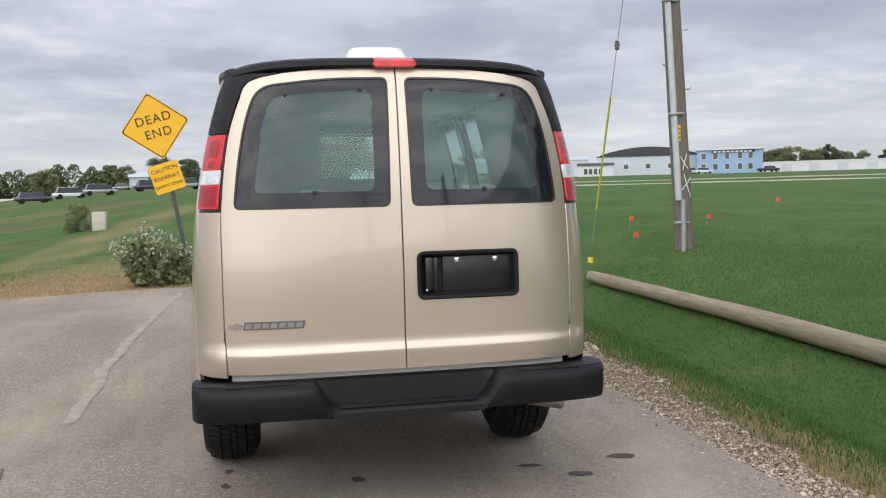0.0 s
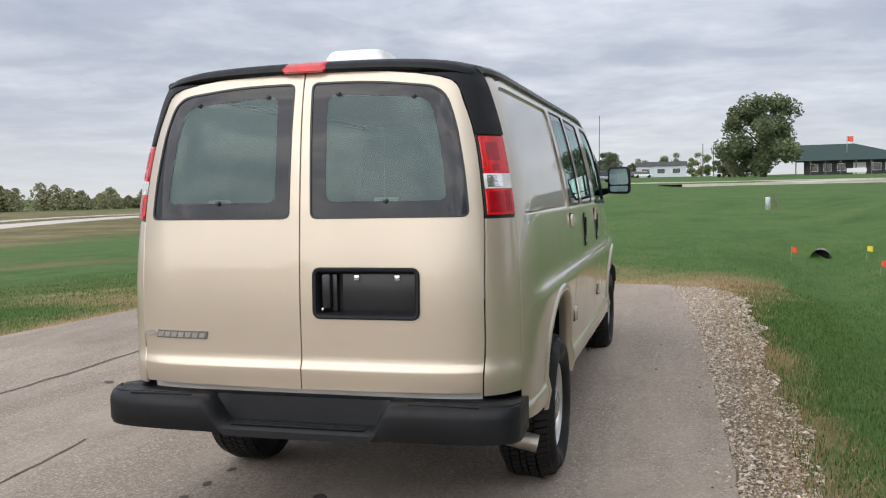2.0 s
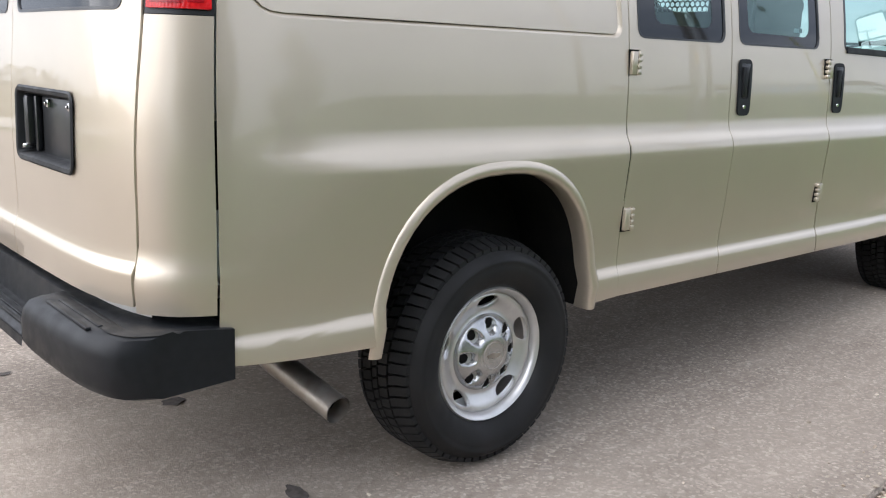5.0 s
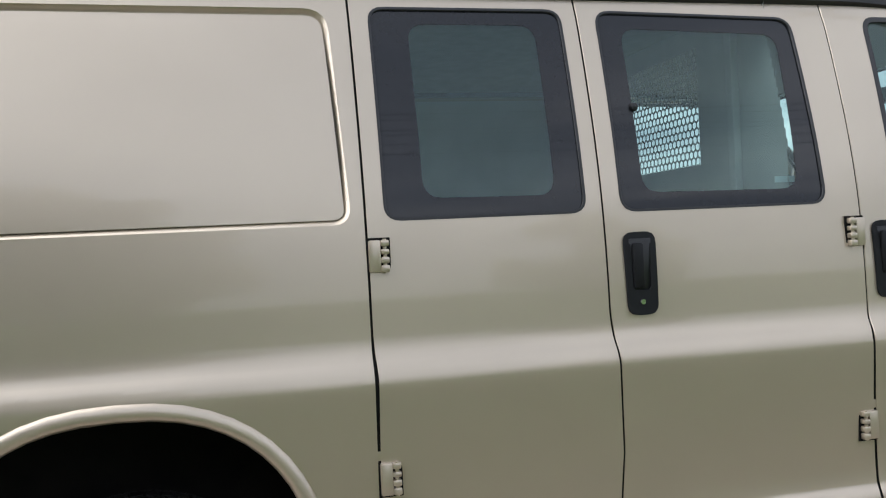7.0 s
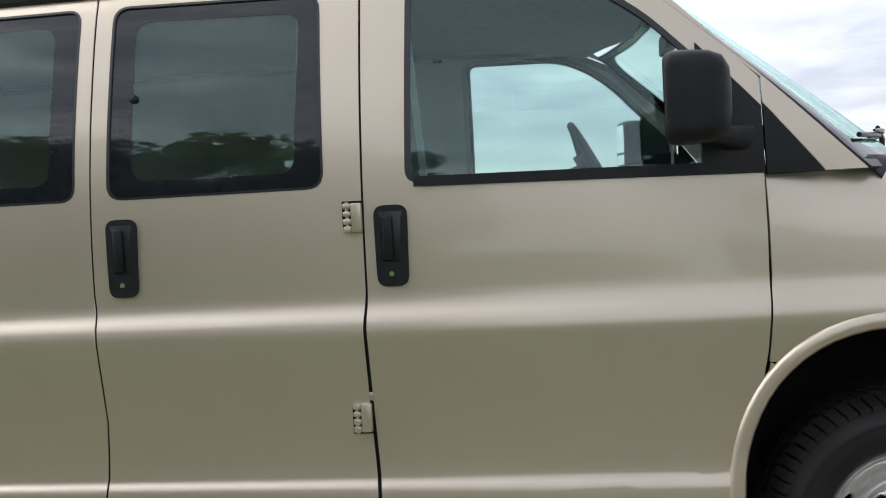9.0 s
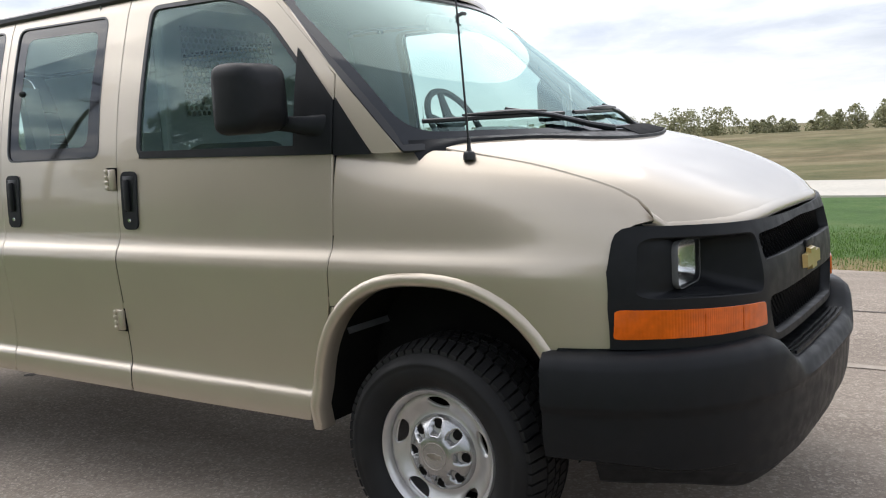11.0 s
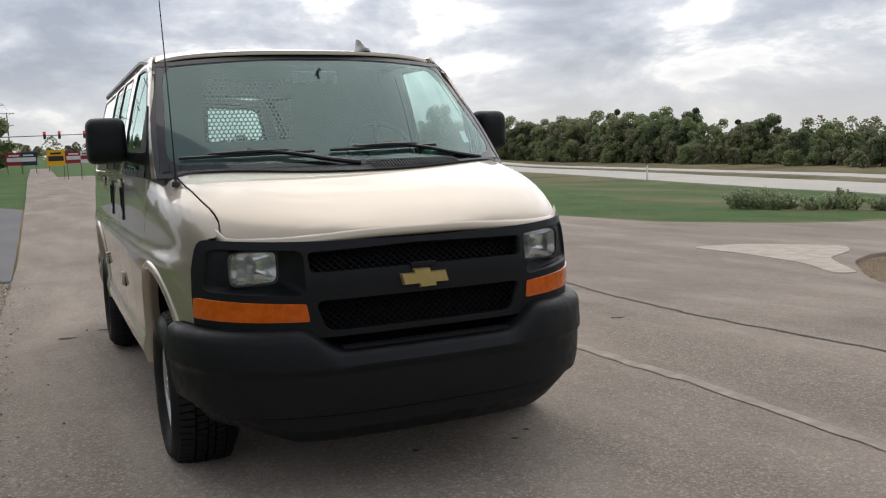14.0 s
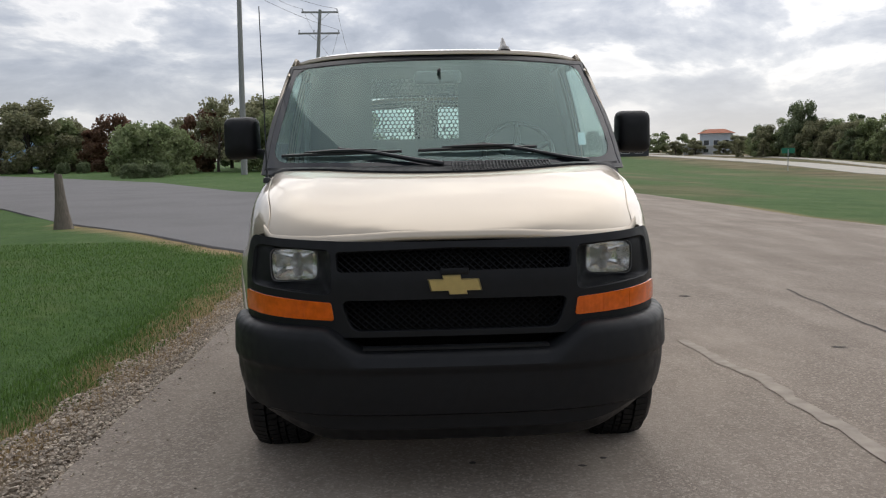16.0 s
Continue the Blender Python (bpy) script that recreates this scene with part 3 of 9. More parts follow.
PAVE = rounded([(2.4, -120), (2.2, -60), (1.95, -30), (1.80, -8)] + [(verge(y), y) for y in arange(-6.5, 9.2, 0.13)] + [(1.36, 9.30), (-1.8, 9.55), (-3.0, 9.35), (-4.4, 8.75), (-5.2, 7.0),
                (-5.45, 4.2), (-5.9, 2.6), (-6.6, 0.8), (-8.1, -0.75), (-9.4, -1.5), (-10.6, -1.4), (-13.2, -0.7), (-14.8, -1.8), (-16.8, -3.5), (-20, -3.7), (-24.0, -1.5), (-25.0, -13.5), (-21.8, -10.7), (-17.2, -7.3), (-13.8, -7.3), (-11.0, -8.7),
                (-9.8, -14.6), (-9.9, -20), (-9.4, -29), (-8, -45), (-6, -80), (-5, -120)], 0.5, 3)
DRIVE = rounded([(1.83, -5.0), (2.25, -6.0), (3.3, -7.2), (5.8, -11.1), (9.0, -14.9), (13.3, -21.6), (22, -33), (60, -82), (60, -98), (36, -72), (14.4, -43.5), (7.2, -29.6), (2.9, -26.0), (1.95, -23.5)], 0.8, 3)


def inside(x, y, loop):
    hit = False
    for (x0, y0), (x1, y1) in zip(loop, loop[1:] + loop[:1]):
        if (y0 > y) != (y1 > y) and x < (x1 - x0) * (y - y0) / (y1 - y0) + x0:
            hit = not hit
    return hit


def rim_field(loop, x0=-27.0, x1=14.0, y0=-27.0, y1=20.0, step=0.12):
    """Distance to a pavement's rim, negative on the pavement, on a grid."""
    X, Y = np.meshgrid(np.arange(x0, x1, step), np.arange(y0, y1, step))
    best, hit = np.full(X.shape, 1e9), np.zeros(X.shape, bool)
    for (ax, ay), (bx, by) in zip(loop, loop[1:] + loop[:1]):
        dx, dy = bx - ax, by - ay
        t = np.clip(((X - ax) * dx + (Y - ay) * dy) / (dx * dx + dy * dy + 1e-12), 0, 1)
        best = np.minimum(best, np.hypot(X - ax - t * dx, Y - ay - t * dy))
        if by != ay:
            hit ^= ((ay > Y) != (by > Y)) & (X < (bx - ax) * (Y - ay) / (by - ay) + ax)
    field = np.where(hit, -best, best).tolist()

    def gap(x, y):
        i, j = (x - x0) / step, (y - y0) / step
        if i < 0 or j < 0 or i >= len(field[0]) - 1 or j >= len(field) - 1:
            return 9.0
        a, c = int(i), int(j)
        u, v = i - a, j - c
        return (field[c][a] * (1 - u) + field[c][a + 1] * u) * (1 - v) + (field[c + 1][a] * (1 - u) + field[c + 1][a + 1] * u) * v
    return gap


pave_gap, drive_gap = rim_field(PAVE), rim_field(DRIVE)


def dryness(x, y):
    """How much straw and bare earth shows: along the pavement's rim and ahead of its dead end."""
    g = min(abs(pave_gap(x, y)), abs(drive_gap(x, y)) * 1.4)
    if g > 9:
        return 0.0
    n = noise.noise((x * 0.7, y * 0.7, 7)) * 0.5 + noise.noise((x * 2.3, y * 2.3, 2)) * 0.3
    width = 0.75
    if x < -4:
        width = 0.8 + 1.0 * smooth_step(-4.0, -2.0, y)
    ahead = smooth_step(6.2, 9.0, y)
    width = width * (1 - ahead) + ahead * (1.8 + 4.5 * (1 - smooth_step(-2.5, 1.0, x)))
    return max(0.0, min(1.0, 1.15 - g / width + n * 0.8))


def track(x, y):
    """A worn straw-coloured track that runs off across the field ahead of the dead end."""
    off_ = abs(x - float(np.interp(y, [9, 14, 24, 44], [-7.6, -6.2, -4.6, -2.2])) + 0.5 * noise.noise((x * 0.3, y * 0.3, 2)))
    return 0.75 * (1 - smooth_step(0.35, 1.3, off_)) * smooth_step(9, 11, y) * (1 - smooth_step(34, 44, y)) * (0.55 + 0.6 * noise.noise((x * 0.8, y * 0.5, 6)))


def ground_axis(lo_far, lo, hi, hi_far, step):
    inner = arange(lo, hi, step)
    out, s, v = [], step, hi
    while v < hi_far:
        s *= 1.16
        v += s
        out.append(v)
    back, s, v = [], step, lo
    while v > lo_far:
        s *= 1.16
        v -= s
        back.append(v)
    return back[::-1] + inner + out


gx, gy = ground_axis(-1500, -12, 9, 1500, 0.21), ground_axis(-1500, -9, 17, 1500, 0.23)
gverts = [(x, y, ground_z(x, y)) for y in gy for x in gx]
nx = len(gx)
gfaces = [(j * nx + i, j * nx + i + 1, (j + 1) * nx + i + 1, (j + 1) * nx + i) for j in range(len(gy) - 1) for i in range(nx - 1)]

M_GROUND = bpy.data.materials.new("mown_grass_ground")
M_GROUND.use_nodes = True


def ground_material(m):
    n, l = m.node_tree.nodes, m.node_tree.links
    b = n["Principled BSDF"]
    b.inputs["Roughness"].default_value, b.inputs["Specular IOR Level"].default_value = 0.95, 0.15
    tc = n.new("ShaderNodeTexCoord")

    def tex(sc, det, rough=0.6):
        t = n.new("ShaderNodeTexNoise")
        t.inputs["Scale"].default_value, t.inputs["Detail"].default_value, t.inputs["Roughness"].default_value = sc, det, rough
        l.new(tc.outputs["Object"], t.inputs["Vector"])
        return t.outputs[0]

    def ramp(s, stops):
        r = n.new("ShaderNodeValToRGB")
        while len(r.color_ramp.elements) < len(stops):
            r.color_ramp.elements.new(0.5)
        for e, (p, c) in zip(r.color_ramp.elements, stops):
            e.position, e.color = p, (*c, 1)
        l.new(s, r.inputs[0])
        return r.outputs[0]

    def mix(f, a, c):
        x = n.new("ShaderNodeMix")
        x.data_type = "RGBA"
        l.new(f, x.inputs[0])
        l.new(a, x.inputs[6])
        l.new(c, x.inputs[7])
        return x.outputs[2]

    grain = ramp(tex(9, 8, 0.75), [(0.3, (0.034, 0.070, 0.019)), (0.5, (0.074, 0.138, 0.040)), (0.72, (0.130, 0.200, 0.068))])
    patch = ramp(tex(0.6, 9, 0.72), [(0.36, (0.032, 0.072, 0.019)), (0.50, (0.070, 0.130, 0.037)), (0.68, (0.135, 0.160, 0.062))])
    fac = n.new("ShaderNodeValue")
    fac.outputs[0].default_value = 0.5
    green = mix(fac.outputs[0], grain, patch)
    straw = ramp(tex(14, 8, 0.8), [(0.3, (0.13, 0.088, 0.045)), (0.5, (0.34, 0.245, 0.13)), (0.7, (0.48, 0.37, 0.21))])
    wild = ramp(tex(0.12, 7, 0.7), [(0.3, (0.075, 0.062, 0.030)), (0.47, (0.165, 0.120, 0.066)), (0.68, (0.31, 0.235, 0.150))])
    stone = ramp(tex(70, 6, 0.8), [(0.3, (0.085, 0.066, 0.048)), (0.5, (0.235, 0.190, 0.145)), (0.68, (0.45, 0.385, 0.31))])
    a1, a2, a3 = n.new("ShaderNodeAttribute"), n.new("ShaderNodeAttribute"), n.new("ShaderNodeAttribute")
    a1.attribute_name, a2.attribute_name, a3.attribute_name = "dry", "wild", "stony"
    col = mix(a3.outputs["Fac"], mix(a2.outputs["Fac"], mix(a1.outputs["Fac"], green, straw), wild), stone)
    l.new(col, b.inputs["Base Color"])
    bn = n.new("ShaderNodeBump")
    bn.inputs["Strength"].default_value, bn.inputs["Distance"].default_value = 0.8, 0.03
    l.new(tex(22, 8, 0.8), bn.inputs["Height"])
    l.new(bn.outputs[0], b.inputs["Normal"])


ground_material(M_GROUND)


def wildness(x, y):
    """Rough dry field instead of mown grass: across the road, away from the airfield."""
    far = smooth_step(37, 43, -x - 0.10 * abs(y + 5))
    patch = 0.55 * smooth_step(5, 9, -x) * smooth_step(9, 14, y) * smooth_step(0.0, 0.35, noise.noise((x * 0.05, y * 0.12, 6)) + 0.3 * noise.noise((x * 0.3, y * 0.3, 2)))
    mixed = 0.50 * smooth_step(7, 12, -x) * smooth_step(6, 14, -y) * smooth_step(-0.1, 0.35, noise.noise((x * 0.11, y * 0.05, 4)) + 0.5 * noise.noise((x * 0.5, y * 0.4, 8)))
    return max(patch, mixed, far * (1 - smooth_step(150, 240, y)) * (0.75 + 0.25 * noise.noise((x * 0.05, y * 0.05, 1))))


def stoniness(x, y):
    """The gravel shoulder on the passenger side, and the bare stony point of the verge."""
    if -14 < x < -4 and -5 < y < 5:
        return 0.8 * (1 - smooth_step(0.8, 2.2, abs(pave_gap(x, y)) + 0.5 * noise.noise((x * 1.2, y * 1.2, 8)))) * (1 - smooth_step(1.5, 4.0, y))
    if not (0.8 < x < 4 and -8 < y < 10):
        return 0.0
    return (1 - smooth_step(0.20, 0.50, pave_gap(x, y) - 0.16 * smooth_step(4, 7.4, y) + 0.15 * noise.noise((x * 1.5, y * 1.5, 4)))) * smooth_step(-5.6, -4.6, y) * (1 - smooth_step(9.0, 9.8, y))


gmesh = raw(gverts, gfaces, M_GROUND)
for nm, fn in (("stony", stoniness), ("dry", lambda x, y: max(track(x, y) if -12 < x < 2 and 8 < y < 46 else 0.0, dryness(x, y) if -18 < x < 9 and -24 < y < 17 else 0.0)), ("wild", wildness)):
    at = gmesh.attributes.new(nm, "FLOAT", "POINT")
    at.data.foreach_set("value", [max(0.0, min(1.0, fn(v[0], v[1]))) for v in gverts])
solo("ground", gmesh, None, "short mown green grass with dry straw patches at its rim", "ground", kind="structure")


def slab(name, loop, mat, z, label, category="pavement", thick=0.12, drape=False, grid=4.0):
    """A paved sheet with real edges."""
    if area2(loop) < 0:
        loop = loop[::-1]
    xs, ys = [p[0] for p in loop], [p[1] for p in loop]
    me = skin(loop, [], lambda u, v: (u, v, land(u, v) + z), arange(min(xs), max(xs), grid) + arange(-7.6, 2.6, 0.6), arange(min(ys), max(ys), grid) + arange(0, 9.5, 0.5), mat, thick=thick, ref=(0, 0, -900))
    return solo(name, me, None, label, category, kind="structure")


slab("pavement", PAVE, M_ASPHALT, 0.0, "worn light grey-brown asphalt pavement with cracks and spots")
slab("road", DRIVE, M_DRIVE, 0.006, "dark grey asphalt driveway crossing the verge", "road")


def ribbon(points, width, dz=0.05, step=3.0):
    """A strip along a line, lying on the land."""
    pts = [Vector((*p, 0)) for p in points]
    fine_pts = []
    for i in range(len(pts) - 1):
        p0, p1, p2, p3 = pts[max(i - 1, 0)], pts[i], pts[i + 1], pts[min(i + 2, len(pts) - 1)]
        k = max(2, int((p2 - p1).length / step))
        for j in range(k):
            t = j / k
            fine_pts.append(0.5 * ((2 * p1) + (p2 - p0) * t + (2 * p0 - 5 * p1 + 4 * p2 - p3) * t * t + (3 * p1 - p0 - 3 * p2 + p3) * t ** 3))
    fine_pts.append(pts[-1])
    verts, faces = [], []
    for i, p in enumerate(fine_pts):
        d = (fine_pts[min(i + 1, len(fine_pts) - 1)] - fine_pts[max(i - 1, 0)]).normalized()
        s = Vector((-d.y, d.x, 0))
        zs = max(ground_z(p.x, p.y), ground_z(*(p + s * width / 2).xy), ground_z(*(p - s * width / 2).xy)) + dz
        for q, zz in ((p + s * width / 2, zs - 0.6), (p + s * width / 2, zs), (p - s * width / 2, zs), (p - s * width / 2, zs - 0.6)):
            verts.append((q.x, q.y, zz))
    for i in range(len(fine_pts) - 1):
        for c in range(3):
            a = 4 * i + c
            faces.append((a, a + 4, a + 5, a + 1))
    return raw(verts, faces, M_CONCRETE, smooth=False)


MAIN = [(-66, -366), (-74.5, -262), (-72, -163), (-62, -100), (-52, -60), (-44.5, -32), (-37.5, -17), (-33, -6), (-33, 6), (-42, 22), (-62, 48), (-80, 90), (-85, 140), (-60, 230)]
solo("road", ribbon(MAIN, 7.5, 0.06), None, "pale concrete lanes of the main road", "road", kind="structure")
solo("road", ribbon([(-72, -390), (-82.5, -291), (-87.6, -199), (-75, -122), (-65, -75), (-57.5, -43), (-49.5, -22), (-45, -8), (-45, 8), (-54, 30), (-74, 58), (-94, 98), (-98, 142), (-70, 240)], 3.4, 0.10), None, "pale concrete far lane of the main road", "road", kind="structure")
solo("road", ribbon([(4, 66), (14, 65), (28, 61), (48, 54), (75, 42), (110, 24)], 1.6, 0.05), None, "pale gravel path across the airfield grass", "road", kind="structure")
solo("road", ribbon([(-6, 92), (18, 90), (34, 86), (58, 80), (90, 70), (130, 50)], 2.6, 0.05), None, "pale taxiway strip across the airfield grass", "road", kind="structure")

solo("road", ribbon([(0.2, 66), (5, 67.5), (10, 72), (16, 78)], 9.0, 0.06), None, "pale gravel turning place where the airfield paths meet", "road", kind="structure")


# ---------------------------------------------------------------- the van: its surface
# y runs forward from the rear axle, x to the passenger side, z up from the asphalt.
WHEELBASE = 3.429
SIDE = [(0.36, 0.90), (0.42, 0.935), (0.455, 0.962), (0.50, 0.970), (0.555, 0.966), (0.575, 0.955), (0.60, 0.953), (0.70, 0.957), (0.85, 0.968), (0.94, 0.976), (0.985, 0.979),
        (1.018, 0.973), (1.058, 0.955), (1.090, 0.950), (1.20, 0.947), (1.38, 0.934), (1.55, 0.909), (1.72, 0.872), (1.88, 0.830), (1.95, 0.808), (2.00, 0.785), (2.06, 0.74)]
SIDE_PLAIN = [(0.36, 0.90), (0.42, 0.935), (0.455, 0.962), (0.50, 0.970), (0.555, 0.966), (0.575, 0.957), (0.60, 0.956), (0.70, 0.960), (0.85, 0.964), (1.00, 0.962), (1.12, 0.957),
              (1.20, 0.952), (1.38, 0.934), (1.55, 0.909), (1.72, 0.872), (1.88, 0.830), (1.95, 0.808), (2.00, 0.785), (2.06, 0.74)]
REAR = [(0.40, -1.165), (0.66, -1.180), (0.735, -1.186), (0.775, -1.172), (0.80, -1.170), (1.00, -1.172), (1.38, -1.150), (1.72, -1.112), (1.90, -1.078), (2.00, -1.048), (2.06, -1.01)]
NOSE = [(0.60, 4.35), (0.80, 4.345), (0.93, 4.345), (1.05, 4.325), (1.13, 4.300), (1.25, 4.26), (1.4, 4.2)]
HOOD = [(2.95, 1.62), (3.10, 1.53), (3.25, 1.47), (3.45, 1.425), (3.62, 1.392), (3.80, 1.350), (4.00, 1.285), (4.15, 1.222), (4.25, 1.170), (4.33, 1.115), (4.45, 1.02)]
HOOD_GAP = [(3.45, 1.362), (3.60, 1.335), (3.75, 1.305), (3.90, 1.262), (4.00, 1.225), (4.06, 1.190), (4.105, 1.140)]    # height of the hood's edge
YR, YF = -0.30, 2.90


def half_width(y, z):
    """Half the van's width at a place along its side."""
    k = smooth_step(-0.92, -0.45, y) * (1 - smooth_step(3.75, 4.1, y))
    w = table(z, SIDE) * k + table(z, SIDE_PLAIN) * (1 - k)
    w *= 1 - (0.016 + 0.018 * smooth_step(1.0, 1.4, z)) * min(1.1, max(0.0, y - 2.2)) ** 2
    if y < YR:
        t = (YR - y) / (YR - table(z, REAR))
        w *= max(0.0, 1 - t ** 6) ** (1 / 6)
    if y > YF:
        t = (y - YF) / (table(z, NOSE) - YF)
        w *= max(0.0, 1 - t ** 4) ** 0.25
    return w


def fender_width(y, z):
    w = half_width(y, z)
    if z > 0.95:
        w *= max(0.0, 1 - ((z - 0.95) / (table(y, HOOD) - 0.95)) ** 6) ** (1 / 6)
    return w


def side(s):
    return lambda y, z: (s * half_width(y, z), y, z)


def fender(s):
    return lambda y, z: (s * fender_width(y, z), y, z)


def corner(s):
    """The rear corner: angle in degrees from the tail's middle (0) to the flank (90), and height."""
    def f(a, z):
        r = radians(a)
        w, yr = table(z, SIDE_PLAIN), table(z, REAR)
        return (s * w * max(0.0, math.sin(r)) ** (1 / 3), YR - (YR - yr) * max(0.0, math.cos(r)) ** (1 / 3), z)
    return f


def tail(x, z):
    w, yr = table(z, SIDE_PLAIN), table(z, REAR)
    return (x, YR - (YR - yr) * max(0.0, 1 - (abs(x) / w) ** 6) ** (1 / 6), z)


def nose(x, z):
    w = table(z, SIDE_PLAIN) * (1 - (0.016 + 0.018 * smooth_step(1.0, 1.4, z)) * 1.21)
    return (x, YF + (table(z, NOSE) - YF) * max(0.0, 1 - (abs(x) / w) ** 4) ** 0.25, z)


def hood_z(x, y):
    lo, hi = 0.96, table(y, HOOD) - 1e-5
    for _ in range(26):
        mid = (lo + hi) / 2
        if fender_width(y, mid) > abs(x):
            lo = mid
        else:
            hi = mid
    return (x, y, lo)


def roof(x, y):
    top = 2.088 - 0.012 * ((y - 0.8) / 1.8) ** 2 - 0.085 * smooth_step(2.1, 3.1, y)
    r = min(1.0, abs(x) / 0.805)
    return (x, y, top - 0.105 * (1 - max(0.0, 1 - r ** 3.2) ** (1 / 3.2)) - 0.012 * r * r)


PILLAR = [(1.30, 3.41), (1.358, 3.352), (1.535, 3.180), (1.775, 2.922), (1.945, 2.738), (2.02, 2.66)]


def shield(x, z):
    """The windshield, which meets the pillars' front edges."""
    yc = 3.665 - 1.30 * (z - 1.37) - 0.14 * (z - 1.37) * (z - 2.0)
    ye = table(z, PILLAR)
    return (x, yc - (yc - ye) * (abs(x) / half_width(ye, z)) ** 2.4, z)


ZC = arange(0.36, 2.02, 0.045) + [0.69, 0.715, 0.735, 0.745, 0.755, 0.765, 0.775, 0.785, 0.80, 0.46, 0.54, 0.565, 0.585, 0.97, 0.985, 1.0, 1.012, 1.025, 1.04, 1.055, 1.07, 1.085, 1.1, 1.12]
YC = [-1.1, -1.05, -1.0, -0.95, -0.9, -0.85, -0.8, -0.7, -0.6, -0.5, -0.4, -0.2, 0, 0.3, 0.6, 0.9, 1.2, 1.6, 2.0, 2.3, 2.5, 2.7, 2.9, 3.05, 3.2, 3.35, 3.5, 3.6, 3.7, 3.8, 3.87, 3.94, 4.0, 4.05, 4.1, 4.15, 4.2, 4.24, 4.28]
XC = arange(-0.9, 0.9, 0.06)

van = thing("van", "beige metallic full-size cargo van with black bumpers, parked on asphalt", "van")


def arch(yc, zc, ry, rz, a0, a1, n=26, p=2.4):
    """Points of a wheel opening, from one end to the other."""
    out = []
    for i in range(n + 1):
        a = radians(a0 + (a1 - a0) * i / n)
        c, s = math.cos(a), math.sin(a)
        out.append((yc + ry * math.copysign(abs(c) ** (2 / p), c), zc + rz * math.copysign(abs(s) ** (2 / p), s)))
    return out


G = 0.0035                                  # half of a panel gap
GAP1, GAP2, GAP3 = 0.588, 1.226, 2.020      # side door edges
BOT = 0.470
REAR_ARCH = arch(-0.015, 0.44, 0.455, 0.515, 180, 0)
FRONT_ARCH = arch(3.435, 0.44, 0.440, 0.515, 180, 22)


def window(outline, border, surf, parent, mat, name="window_pane", rim=True):
    """A glued pane with its black printed border and rubber seal."""
    pane = part(name, skin(outline, [], surf, YC, ZC, mat, -0.006, 0.003, None, False), parent=parent, label="tinted glass pane")
    if border:
        part("border", skin(outline, [border], surf, YC, ZC, M_FRIT, -0.0048, 0.003, None, False), parent=pane, label="black printed glass border")
    return pane


def grow(loop, d):
    """An outline moved outwards by d."""
    n = len(loop)
    sgn = 1 if area2(loop) > 0 else -1
    out = []
    for i in range(n):
        a, b, c = Vector(loop[i - 1]), Vector(loop[i]), Vector(loop[(i + 1) % n])
        t = (c - a)
        if t.length < 1e-9:
            out.append(tuple(b))
            continue
        t.normalize()
        out.append((b.x + sgn * t.y * d, b.y - sgn * t.x * d))
    return out


def seal(outline, surf, parent, width=0.012, mat=M_GLOSSBLACK, off=0.001):
    part("window_seal", skin(outline, [grow(outline, -width)], surf, YC, ZC, mat, off, 0.008), parent=parent, label="black rubber window seal")


WIN1 = rounded([(0.635, 1.386), (1.180, 1.386), (1.180, 1.957), (0.638, 1.956)], 0.045)
WIN2 = rounded([(1.276, 1.384), (1.914, 1.384), (1.904, 1.943), (1.280, 1.956)], 0.05)
WIN3 = rounded([(2.140, 1.386), (3.050, 1.372), (3.055, 1.550), (2.775, 1.842), (2.590, 1.942), (2.152, 1.950)], [0.04, 0.01, 0.01, 0.10, 0.10, 0.05])
BLANK = rounded([(-0.862, 1.392), (0.542, 1.392), (0.520, 1.938), (-0.790, 1.940), (-0.846, 1.74)], [0.09, 0.035, 0.05, 0.05, 0.2])
TOP = 1.988
SEAM = [(0.5, -0.963), (1.0, -0.963), (1.19, -0.958), (1.385, -0.945), (1.59, -0.929), (1.72, -0.912), (1.83, -0.905), (1.99, -0.897)]    # the joint between corner and flank


